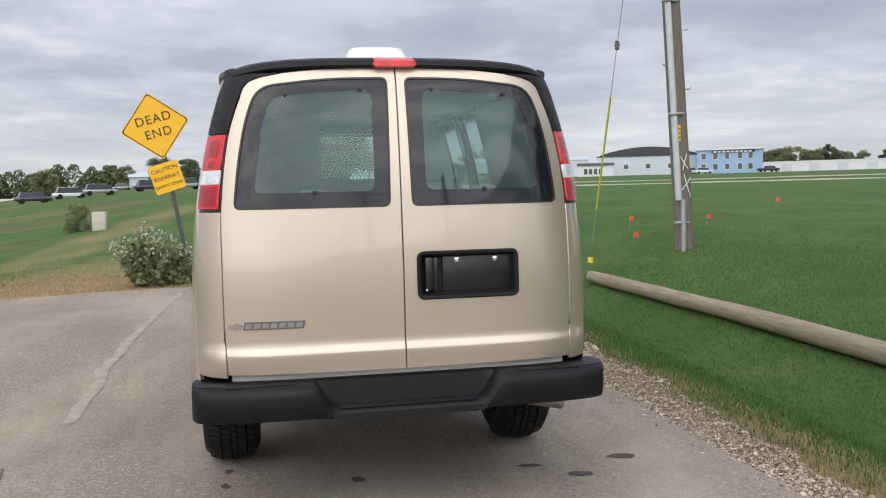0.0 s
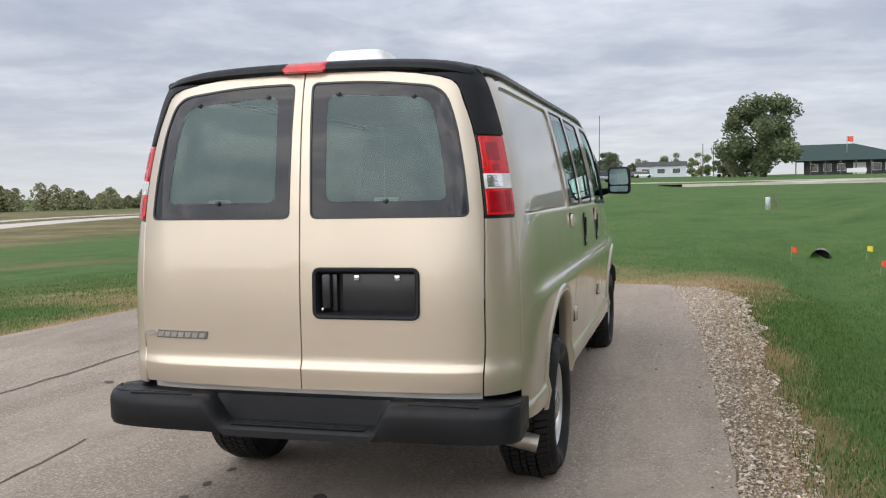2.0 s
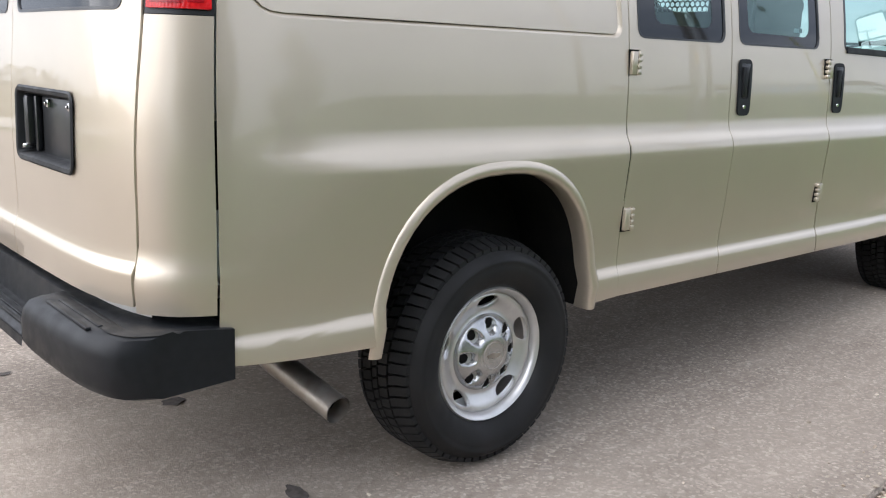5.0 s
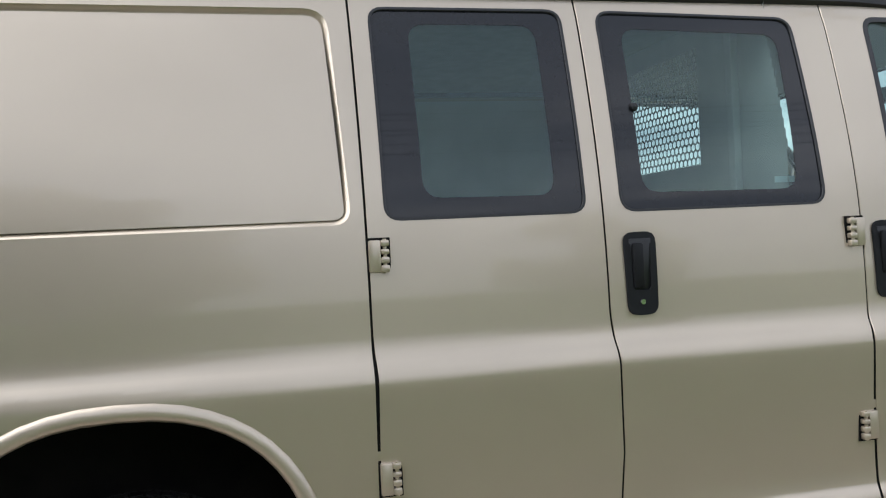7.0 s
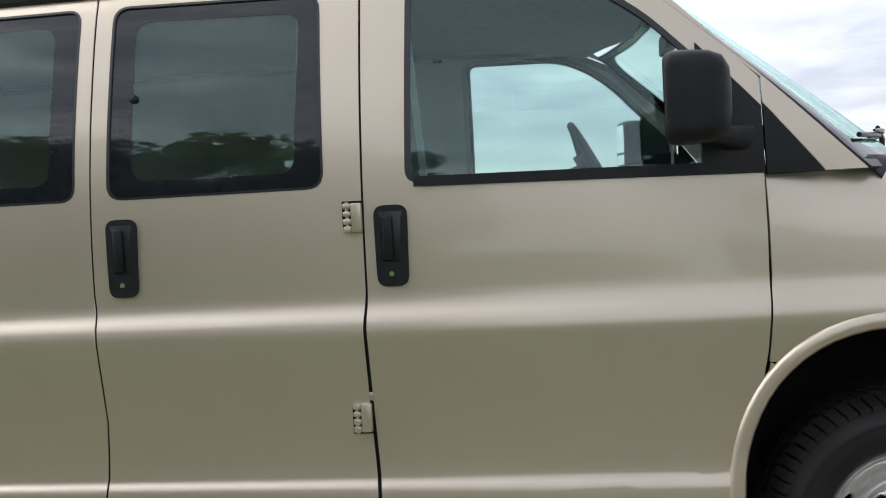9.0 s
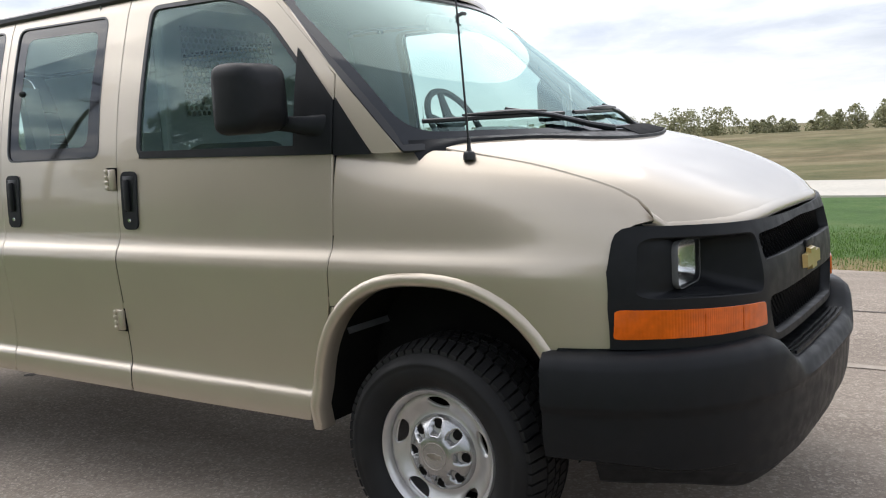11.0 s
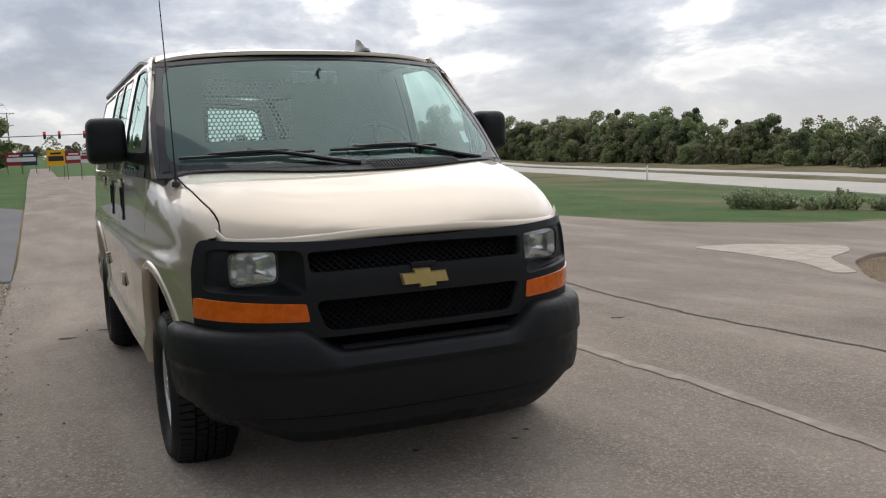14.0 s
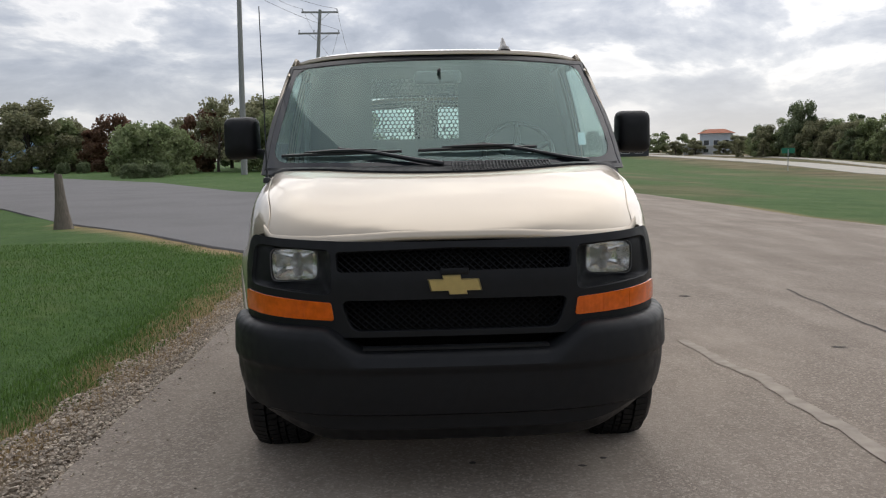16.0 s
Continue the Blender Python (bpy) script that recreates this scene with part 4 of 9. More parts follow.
def body_side(s):
    """One flank of the van; s is 1 on the passenger side and -1 on the driver's."""
    S = side(s)
    quarter_end = GAP1 - G if s > 0 else GAP3 - G
    outline = [(table(z, SEAM) + G, z) for z in [TOP] + arange(1.95, 1.0, 0.06) + [0.505]] + [(-0.47, 0.478)] + REAR_ARCH + [(0.440, 0.462), (quarter_end, BOT), (quarter_end, TOP)]
    quarter = part("quarter_panel", skin(outline, [grow(BLANK, 0.011)], S, YC, ZC, M_PAINT, 0.0, 0.004), parent=van, label="beige metallic body panel")
    # the pressed-in blank where a window could sit
    blank = part("window_blank", skin(grow(BLANK, -0.0035), [], S, YC, ZC, M_PAINT, -0.010, 0.006), parent=quarter, label="recessed beige metal window blank")
    rows = []
    for d_, o in ((0.0112, -0.0005), (0.008, -0.0035), (0.003, -0.009), (0.0, -0.014), (-0.004, -0.018), (-0.02, -0.018)):
        rows.append([(p[0] + s * o, p[1], p[2]) for p in (S(*q) for q in grow(BLANK, d_))])
    bm = bmesh.new()
    ring_loft(bm, rows, False, False)
    bmesh.ops.recalc_face_normals(bm, faces=bm.faces)
    part("blank_rim", bm, M_PAINT, blank, "pressed rim round the blank", angle=70)
    # dark joints behind the panel gaps
    for g0_, lo_, hi_ in ([(GAP1, 0.475, TOP), (GAP2 + 0.006, 0.475, TOP)] if s > 0 else []) + [(GAP3, 0.475, TOP), (3.090, 0.90, 1.10)]:
        strip = [(g0_ - 0.022, lo_), (g0_ + 0.022, lo_), (g0_ + 0.022, hi_), (g0_ - 0.022, hi_)]
        part("door_gasket", skin(strip, [], S, YC, ZC, M_DARK, -0.0045, 0.002, None, False), parent=van, label="black rubber door gasket")
    # wheel arch lip
    for nm, ar, sf in (("arch_lip", REAR_ARCH, S), ("front_lip", FRONT_ARCH, fender(s))):
        rows = []
        for k, (dy, (y, z)) in enumerate((0, p) for p in ar):
            cy, cz = (-0.015, 0.44) if nm == "arch_lip" else (3.435, 0.44)
            d = Vector((y - cy, z - cz)).normalized()
            row = []
            for t, o in ((0.040, -0.004), (0.036, 0.004), (0.028, 0.010), (0.016, 0.013), (0.004, 0.012), (-0.004, 0.004), (-0.006, -0.03), (-0.004, -0.06)):
                yy, zz = y + d.x * t, z + d.y * t
                p = sf(yy, zz)
                row.append((p[0] + s * o, p[1], p[2]))
            rows.append(row)
        bm = bmesh.new()
        ring_loft(bm, rows, closed=False)
        bmesh.ops.recalc_face_normals(bm, faces=bm.faces)
        part("arch_lip", bm, M_PAINT, van, "rolled beige wheel arch lip", angle=80)
    # front fender
    F = fender(s)
    fo = [(3.090 + G, 1.355), (3.090 + G, 1.10), (3.078, 0.90), (3.075, 0.87)] + [p for p in FRONT_ARCH if p[1] > 0.86 or p[0] > 3.4] + [(3.86, 0.785), (4.000, 0.785), (4.022, 0.80), (4.022, 1.082), (4.030, 1.108), (4.062, 1.128)]
    fo += [(y, table(y, HOOD_GAP) - 0.002) for y in arange(4.105, 3.50, 0.05)] + [(3.42, 1.357)]
    part("front_fender", skin(fo, [], F, YC, ZC, M_PAINT), parent=van, label="beige metallic front fender")
    lower = [(2.962 + G, BOT + 0.01), (3.0, 0.462)] + [p for p in FRONT_ARCH if p[0] < 3.15 and p[1] < 0.86] + [(3.075 + G, 0.866), (3.058 + G, 0.80), (3.02 + G, 0.66)]
    part("fender_foot", skin(lower, [], F, YC, ZC, M_PAINT), parent=van, label="beige metallic fender foot behind the wheel")
    # A pillar
    ap = [(2.60, TOP), (2.835, 1.885), (3.094, 1.620), (3.094, 1.545), (3.243, 1.358), (3.350, 1.358), (3.178, 1.535), (2.920, 1.775), (2.738, 1.945), (2.70, TOP)]
    part("windshield_pillar", skin(ap, [], S, YC, ZC, M_PAINT), parent=van, label="beige metallic windshield pillar")
    sail = [(3.094, 1.357), (3.240, 1.357), (3.094, 1.542)]
    part("sail_panel", skin(sail, [], S, YC, ZC, M_BLACK, 0.002), parent=van, label="black plastic corner panel")
    # front door
    fd = [(GAP3 + G, TOP), (GAP3 + G, 1.10), (GAP3 + G - 0.004, 1.0), (GAP3 + G + 0.002, 0.75), (GAP3 + G + 0.012, BOT), (2.955, BOT), (2.985, 0.56), (3.018, 0.66), (3.053, 0.80), (3.071, 0.90), (3.084, 1.05),
          (3.090 - G, 1.20), (3.090 - G, 1.615), (2.831, 1.880), (2.595, TOP)]
    fdoor = part("front_door", skin(fd, [WIN3], S, YC, ZC, M_PAINT), parent=van, label="beige metallic front door")
    window(WIN3, None, S, fdoor, M_GLASS)
    seal(WIN3, S, fdoor, 0.016)
    tri = [(2.93, 1.384), (3.088, 1.372), (3.088, 1.535), (2.93, 1.715)]
    part("mirror_base", skin(tri, [], S, YC, ZC, M_BLACK, 0.006), parent=fdoor, label="black plastic mirror base")
    sill = [(2.165, 1.376), (3.088, 1.360), (3.088, 1.392), (2.165, 1.402)]
    part("window_sill", skin(sill, [], S, YC, ZC, M_BLACK, 0.008), parent=fdoor, label="black rubber window sill")
    doors = [(fdoor, 2.097)]
    if s > 0:
        d1 = [(GAP1 + G, TOP), (GAP1 + G, 1.10), (GAP1 + G + 0.004, 1.0), (GAP1 + G, 0.75), (GAP1 - 0.004, BOT), (GAP2 - 0.008, BOT), (GAP2 + 0.014, 0.75), (GAP2 + 0.006, 1.0), (GAP2 - G, 1.12), (GAP2 - G, TOP)]
        door1 = part("side_door", skin(d1, [WIN1], S, YC, ZC, M_PAINT), parent=van, label="beige metallic rear-hinged cargo side door")
        window(WIN1, rounded([(0.742, 1.442), (1.097, 1.438), (1.098, 1.910), (0.742, 1.910)], 0.05), S, door1, M_GLASS)
        seal(WIN1, S, door1, 0.007)
        d2 = [(GAP2 + G, TOP), (GAP2 + G, 1.12), (GAP2 + 0.013, 1.0), (GAP2 + 0.021, 0.75), (GAP2, BOT), (GAP3 + 0.004, BOT), (GAP3 - 0.006, 0.75), (GAP3 - 0.011, 1.0), (GAP3 - G, 1.10), (GAP3 - G, TOP)]
        door2 = part("side_door", skin(d2, [WIN2], S, YC, ZC, M_PAINT), parent=van, label="beige metallic front-hinged cargo side door")
        window(WIN2, rounded([(1.350, 1.436), (1.828, 1.432), (1.845, 1.890), (1.352, 1.904)], 0.05), S, door2, M_GLASS)
        seal(WIN2, S, door2, 0.007)
        doors.append((door2, 1.320))
        for d, yh, dirn in ((door1, 0.615, 1), (door2, 1.993, -1)):
            for zh in (1.300, 0.752):
                hinge(d, yh, zh, dirn)
    for d, yh in doors:
        handle(d, s, yh)


def hinge(parent, y, z, dirn):
    """An outside door hinge: leaf, knuckles and pin."""
    x = half_width(y, z)
    bm = bmesh.new()
    a, b = (y - 0.026, y + 0.004) if dirn > 0 else (y - 0.004, y + 0.026)
    box(bm, x - 0.004, x + 0.016, a, b, z - 0.04, z + 0.04, 0.004)
    k = y + 0.014 * dirn
    for z0, z1 in ((-0.040, -0.022), (-0.018, -0.002), (0.004, 0.018), (0.024, 0.040)):
        box(bm, x - 0.002, x + 0.019, k - 0.011, k + 0.011, z + z0, z + z1, 0.004)
    tube(bm, [(x + 0.012, k, z - 0.042), (x + 0.012, k, z + 0.043)], 0.005, 8)
    part("hinge", bm, M_PAINT, parent, "beige painted outside hinge")
    # a black plate, slightly larger than the hinge, stands for the shade round it
    bm = bmesh.new()
    box(bm, x - 0.004, x + 0.0022, min(a, k - 0.012) - 0.004, max(b, k + 0.012) + 0.004, z - 0.046, z + 0.046, 0.0015)
    part("hinge_pocket", bm, M_DARK, parent, "dark plate standing for the shade round the hinge")
    if z < 1:
        bm = bmesh.new()
        box(bm, x - 0.006, x + 0.0015, min(a, k) - 0.008, max(b, k) + 0.006, z + 0.042, z + 0.070, 0.003)
        part("hinge_stop", bm, M_PAINT, parent)


def handle(parent, s, y):
    """A vertical pull handle in a black surround, with its lock."""
    zc = 1.219
    x = half_width(y, zc)
    out = rounded([(-0.043, -0.111), (0.043, -0.111), (0.047, 0.111), (-0.047, 0.111)], 0.030)
    inner = rounded([(-0.026, -0.045), (0.026, -0.045), (0.028, 0.088), (-0.028, 0.088)], 0.012)
    flat_ = lambda u, v: (s * (half_width(y, zc + v) + 0.007), y + u, zc + v)
    body = part("door_handle", skin(out, [inner], flat_, [], [-0.05, 0, 0.05], M_BLACK, 0.0, 0.014), parent=parent, label="black plastic door handle surround")
    bm = bmesh.new()
    x2 = half_width(y, zc)
    box(bm, min(s * (x2 - 0.006), s * (x2 + 0.002)), max(s * (x2 - 0.006), s * (x2 + 0.002)), y - 0.032, y + 0.032, zc - 0.052, zc + 0.093, 0.001)
    part("recess", bm, M_GLOSSBLACK, body)
    bm = bmesh.new()
    box(bm, min(s * (x2 - 0.002), s * (x2 + 0.014)), max(s * (x2 - 0.002), s * (x2 + 0.014)), y - 0.025, y + 0.006, zc - 0.040, zc + 0.082, 0.007)
    part("grip", bm, M_BLACK, body, "black pull grip")
    bm = bmesh.new()
    xl = half_width(y, zc - 0.076)
    lathe(bm, [(0.0, 0.011), (0.007, 0.011), (0.009, 0.007), (0.009, 0.0)], 16, "X", (0, 0, 0))
    bmesh.ops.transform(bm, matrix=Matrix.Translation((s * xl, y - 0.002, zc - 0.076)) @ Matrix.Diagonal((s, 1, 1, 1)), verts=bm.verts)
    part("lock", bm, M_CHROME, body, "bright lock cylinder")


for sgn in (1, -1):
    body_side(sgn)

# ---- tail
DOOR_X = [(0.655, 0.792), (0.9, 0.802), (1.31, 0.802), (1.565, 0.781), (1.725, 0.754), (1.80, 0.732), (1.85, 0.714), (1.912, 0.689)]
TRIM_X = [(1.725, 0.754), (1.80, 0.732), (1.85, 0.715), (1.912, 0.691), (1.955, 0.660), (1.978, 0.600), (1.992, 0.505), (2.0, 0.42)]    # inner edge of the black corner trim


def rear_half(s):
    edge = [(s * (table(z, DOOR_X) - G), z) for z in arange(0.655, 1.88, 0.06)]
    top = [(s * 0.689, 1.912), (s * 0.676, 1.936), (s * 0.654, 1.957), (s * 0.598, 1.977), (s * 0.507, 1.991), (s * 0.376, 2.006), (s * 0.2, 2.014), (s * G, 2.016)]
    outline = [(s * G, 0.650)] + edge + top
    win = rounded([(s * 0.048, 1.383), (s * 0.744, 1.384), (s * 0.724, 1.573), (s * 0.686, 1.777), (s * 0.628, 1.934), (s * 0.30, 1.971), (s * 0.038, 1.973)], [0.035, 0.035, 0.2, 0.2, 0.09, 0.2, 0.035], 7)
    clear_ = rounded([(s * 0.118, 1.456), (s * 0.650, 1.455), (s * 0.634, 1.60), (s * 0.608, 1.76), (s * 0.568, 1.888), (s * 0.116, 1.920)], [0.04, 0.035, 0.2, 0.2, 0.06, 0.045], 6)
    holes = [win]
    rec = rounded([(0.070, 0.967), (0.528, 0.967), (0.528, 1.168), (0.070, 1.168)], 0.026)
    if s > 0:
        holes.append(rec)
    door = part("rear_door", skin(outline, holes, tail, XC, ZC, M_PAINT), parent=van, label="beige metallic rear cargo door")
    pane = part("window_pane", skin(win, [], tail, XC, ZC, M_GLASS, -0.004, 0.003, None, False), parent=door, label="tinted rear window")
    part("border", skin(win, [clear_], tail, XC, ZC, M_FRIT, -0.0028, 0.003, None, False), parent=pane, label="black printed glass border")
    part("window_seal", skin(win, [grow(win, -0.008)], tail, XC, ZC, M_GLOSSBLACK, 0.002, 0.008), parent=door)
    # glass clips
    for cx, cz in ((0.165, 1.916), (0.502, 1.893), (0.389, 1.455)):
        bm = bmesh.new()
        p = tail(s * cx, cz)
        lathe(bm, [(0.0, -0.010), (0.009, -0.008), (0.011, 0.0), (0.011, 0.004)], 14, "Y", p)
        part("latch_knob", bm, M_GLOSSBLACK, pane, "small black latch knob")
    bm = bmesh.new()
    p = tail(s * 0.389, 1.448)
    box(bm, p[0] - 0.055, p[0] + 0.055, p[1] + 0.012, p[1] + 0.018, 1.420, 1.470, 0.003)
    part("latch_plate", bm, M_DASH, pane)
    # licence plate recess with handle
    if s > 0:
        rows = []
        for grow_, depth in ((0.010, -0.006), (0.004, -0.010), (-0.006, -0.008), (-0.012, 0.0), (-0.018, 0.030), (-0.022, 0.045)):
            ring = grow(rec, grow_)
            rows.append([(p[0], tail(p[0], p[1])[1] + depth, p[1]) for p in ring])
        bm = bmesh.new()
        rr = ring_loft(bm, rows, cap0=False, cap1=True)
        bmesh.ops.recalc_face_normals(bm, faces=bm.faces)
        frame_ = part("plate_recess", bm, M_BLACK, door, "black plastic licence plate recess")
        y0 = tail(0.3, 1.06)[1]
        bm = bmesh.new()
        box(bm, 0.098, 0.140, y0 + 0.004, y0 + 0.040, 1.000, 1.150, 0.012)
        box(bm, 0.140, 0.165, y0 + 0.022, y0 + 0.040, 0.985, 1.148, 0.006)
        part("pull_handle", bm, M_GLOSSBLACK, frame_, "black pull handle")
        for bx in (0.252, 0.433):
            bm = bmesh.new()
            box(bm, bx - 0.012, bx + 0.012, y0 + 0.025, y0 + 0.041, 1.120, 1.143, 0.003)
            lathe(bm, [(0.0, -0.022), (0.005, -0.02), (0.006, 0.0)], 10, "Y", (bx, y0 + 0.04, 1.131))
            part("screw", bm, M_CHROME, frame_, "bright plate screw")
        bm = bmesh.new()
        lathe(bm, [(0.0, -0.014), (0.006, -0.013), (0.009, -0.008), (0.009, 0.01)], 14, "Y", (0.105, y0 + 0.01, 0.998))
        part("lock", bm, M_CHROME, frame_, "bright lock cylinder")
        bm = bmesh.new()
        box(bm, 0.185, 0.515, y0 + 0.034, y0 + 0.041, 0.978, 1.150, 0.004)
        part("plate_pad", bm, M_GLOSSBLACK, frame_)
    # corner panel, lamp and upper trim
    C = corner(s)
    a0 = lambda z: math.degrees(math.asin(min(1.0, ((table(z, DOOR_X) + G) / table(z, SIDE_PLAIN)) ** 3)))
    a1 = lambda z: math.degrees(math.acos(((YR - table(z, SEAM)) / (YR - table(z, REAR))) ** 3))
    CU, CV = arange(25, 75, 3.0), arange(0.4, 2.0, 0.06)
    zs = arange(0.640, 1.375, 0.08)
    loop = [(a0(z), z) for z in zs] + [(a1(z) - 0.35, z) for z in zs[::-1]]
    part("corner_panel", skin(loop, [], C, CU, CV, M_PAINT), parent=van, label="beige metallic rear corner panel")
    lerp_a = lambda f, z: a0(z) + 1.3 + f * (a1(z) - a0(z) - 2.4)
    for nm, za, zb, mt, lb, inlays in (("tail_lamp", 1.390, 1.497, M_RED, "red tail lamp", ((0.06, 0.60, 1.402, 1.487, M_REDDARK), (0.66, 0.90, 1.404, 1.490, M_REDDARK))),
                                       ("reversing_lamp", 1.499, 1.561, M_CLEARLAMP, "clear reversing lamp", ((0.06, 0.62, 1.506, 1.555, M_REFLECT),)),
                                       ("tail_lamp", 1.563, 1.718, M_RED, "red tail lamp", ((0.16, 0.66, 1.618, 1.692, M_REDDARK), (0.28, 0.58, 1.572, 1.600, M_REDDARK)))):
        zz = arange(za, zb, 0.03)
        lamp_ = part(nm, skin([(lerp_a(0, z), z) for z in zz] + [(lerp_a(1, z), z) for z in zz[::-1]], [], C, CU, CV, mt, 0.008, 0.03), parent=van, label=lb)
        for f0, f1, z0, z1, mi in inlays:
            loop = rounded([(lerp_a(f0, z0), z0), (lerp_a(f1, z0), z0), (lerp_a(f1, z1), z1), (lerp_a(f0, z1), z1)], 0.9)
            part("lamp_inlay", skin(loop, [], C, CU, CV, mi, 0.0096, 0.0012), parent=lamp_, label="ribbed bulb chamber behind the lens")
    zz = arange(1.378, 1.728, 0.05)
    part("lamp_housing", skin([(a0(z), z) for z in zz] + [(a1(z), z) for z in zz[::-1]], [], C, CU, CV, M_GLOSSBLACK, -0.002, 0.02), parent=van, label="black lamp housing")
    zz = arange(1.726, 1.99, 0.022)
    trim_a = lambda z: math.degrees(math.asin(min(1.0, ((table(z, TRIM_X) + 0.004) / table(z, SIDE_PLAIN)) ** 3)))
    part("pillar_trim", skin([(trim_a(z), z) for z in zz] + [(a1(z) + 0.6, z) for z in zz[::-1]], [], C, CU, CV, M_BLACK, 0.006, 0.03), parent=van, label="black plastic upper corner trim")


for sgn in (1, -1):
    rear_half(sgn)

# black cap over the tail, third brake lamp
def tail_line(x):
    """The rounded rear edge of the roof in plan."""
    return YR - 0.76 * max(0.0, 1 - (abs(x) / 0.80) ** 6) ** (1 / 6)


rows = []
for i in range(49):
    x = -0.79 + 1.58 * i / 48
    r = abs(x) / 0.79
    drop = 2.073 - roof(x, -0.9)[2]
    back = tail_line(x) + 1.06
    rows.append([(x, -1.030 + back, 2.010 - drop), (x, -1.050 + back, 2.014 - drop), (x, -1.060 + back, 2.024 - drop), (x, -1.052 + back, 2.040 - drop), (x, -1.030 + back, 2.054 - drop),
                 (x, -0.985 + back, 2.066 - drop), (x, -0.92 + back, 2.077 - drop), (x, -0.86 + back, 2.082 - drop), (x, -0.855 + back, 2.040 - drop)])
bm = bmesh.new()
ring_loft(bm, rows)
bmesh.ops.recalc_face_normals(bm, faces=bm.faces)
part("tail_cap", bm, M_BLACK, van, "black plastic roof edge cap", angle=60)
bm = bmesh.new()
rows = []
for i in range(13):
    x = -0.105 + 0.21 * i / 12
    e = 0.012 if i in (0, 12) else 0.0
    rows.append([(x, -1.056, 2.016 + e), (x, -1.068 + e, 2.022 + e), (x, -1.062 + e, 2.046 - e), (x, -1.035, 2.060 - e), (x, -0.99, 2.072 - e), (x, -0.99, 2.02 + e)])
ring_loft(bm, rows)
bmesh.ops.recalc_face_normals(bm, faces=bm.faces)
part("brake_lamp", bm, M_RED, van, "red high-mounted brake lamp")

# name badge on the tail: seven slanted bars on a dark backing
for i in range(7):
    x = -0.694 + i * 0.0365
    y = tail(x, 0.872)[1]
    bm = bmesh.new()
    ring_loft(bm, [[(x + dx_ + 0.22 * dz_, y + dy_ * (1 if dy_ > 0 else 1), 0.8725 + dz_) for dx_, dz_ in ((-0.0135, -0.011), (0.0135, -0.011), (0.0135, 0.011), (-0.0135, 0.011))] for dy_ in (0.002, -0.0065)])
    bmesh.ops.recalc_face_normals(bm, faces=bm.faces)
    part("badge_bar", bm, M_CHROME, van, "small bright badge bar")
bm = bmesh.new()
rows = []
for x in arange(-0.716, -0.450, 0.0266):
    y = tail(x, 0.872)[1]
    rows.append([(x - 0.004, y + 0.003, 0.855), (x - 0.004, y - 0.004, 0.855), (x + 0.004, y - 0.004, 0.890), (x + 0.004, y + 0.003, 0.890)])
ring_loft(bm, rows)
bmesh.ops.recalc_face_normals(bm, faces=bm.faces)
part("badge_backing", bm, M_DASH, van, "dark badge backing")


def cross_emblem(bm, c, w, h, depth, tilt=0.35):
    """A plain slanted cross shape, standing in the x-z plane."""
    pts = [(-0.5, -0.30), (-0.20, -0.30), (-0.20, -0.5), (0.16, -0.5), (0.16, -0.30), (0.5, -0.30), (0.5, 0.30), (0.20, 0.30), (0.20, 0.5), (-0.16, 0.5), (-0.16, 0.30), (-0.5, 0.30)]
    f0 = [bm.verts.new((c[0] + (p[0] + 0.10 * p[1]) * w, c[1], c[2] + p[1] * h)) for p in pts]
    f1 = [bm.verts.new((c[0] + (p[0] + 0.10 * p[1]) * w * 0.94, c[1] + depth, c[2] + p[1] * h * 0.88)) for p in pts]
    n = len(pts)
    for i in range(n):
        bm.faces.new((f0[i], f0[(i + 1) % n], f1[(i + 1) % n], f1[i]))
    bm.faces.new(f1)
    bm.faces.new(f0[::-1])
    bmesh.ops.recalc_face_normals(bm, faces=bm.faces)


bm = bmesh.new()
cross_emblem(bm, (-0.750, tail(-0.735, 0.874)[1] + 0.001, 0.874), 0.066, 0.026, -0.007)
part("emblem", bm, M_CHROME, van, "small bright cross-shaped emblem")

# rear step bumper
BX = arange(-0.948, 0.948, 0.0237)


def bumper_rear(x):
    """Section of the rear bumper at x: a lower step in the middle, raised pads at the ends."""
    ax = abs(x)
    k = 1 - smooth_step(0.325, 0.43, ax)
    r = max(0.0, 1 - (ax / 0.95) ** 5) ** 0.2 if ax < 0.95 else 0.0
    back = -1.09 - 0.205 * max(r, 0.15) + 0.02 * k
    top = 0.622 - 0.118 * k
    wall = max(-1.170, back + 0.09)
    bot = 0.448 + 0.012 * (1 - k)
    return [(x, -0.93, bot + 0.01), (x, -0.93, 0.605), (x, wall + 0.02, 0.622), (x, wall, 0.618 - 0.004 * k), (x, wall - 0.012, top + 0.004), (x, wall - 0.05, top), (x, back + 0.055, top),
            (x, back + 0.022, top - 0.007), (x, back + 0.004, top - 0.028), (x, back, top - 0.05), (x, back + 0.002, bot + 0.035), (x, back + 0.02, bot + 0.008), (x, back + 0.05, bot)]


bm = bmesh.new()
ring_loft(bm, [bumper_rear(x) for x in BX])
bmesh.ops.recalc_face_normals(bm, faces=bm.faces)
rear_bumper = part("rear_bumper", bm, M_BLACK, van, "black textured rear step bumper", angle=40)
for s in (1, -1):
    bm = bmesh.new()
    for j in range(3):
        box(bm, min(s * 0.50, s * 0.80), max(s * 0.50, s * 0.80), -1.252 + j * 0.030, -1.238 + j * 0.030, 0.616, 0.6255, 0.003)
    part("tread_strip", bm, M_BLACK, rear_bumper, "raised black step tread")
bm = bmesh.new()
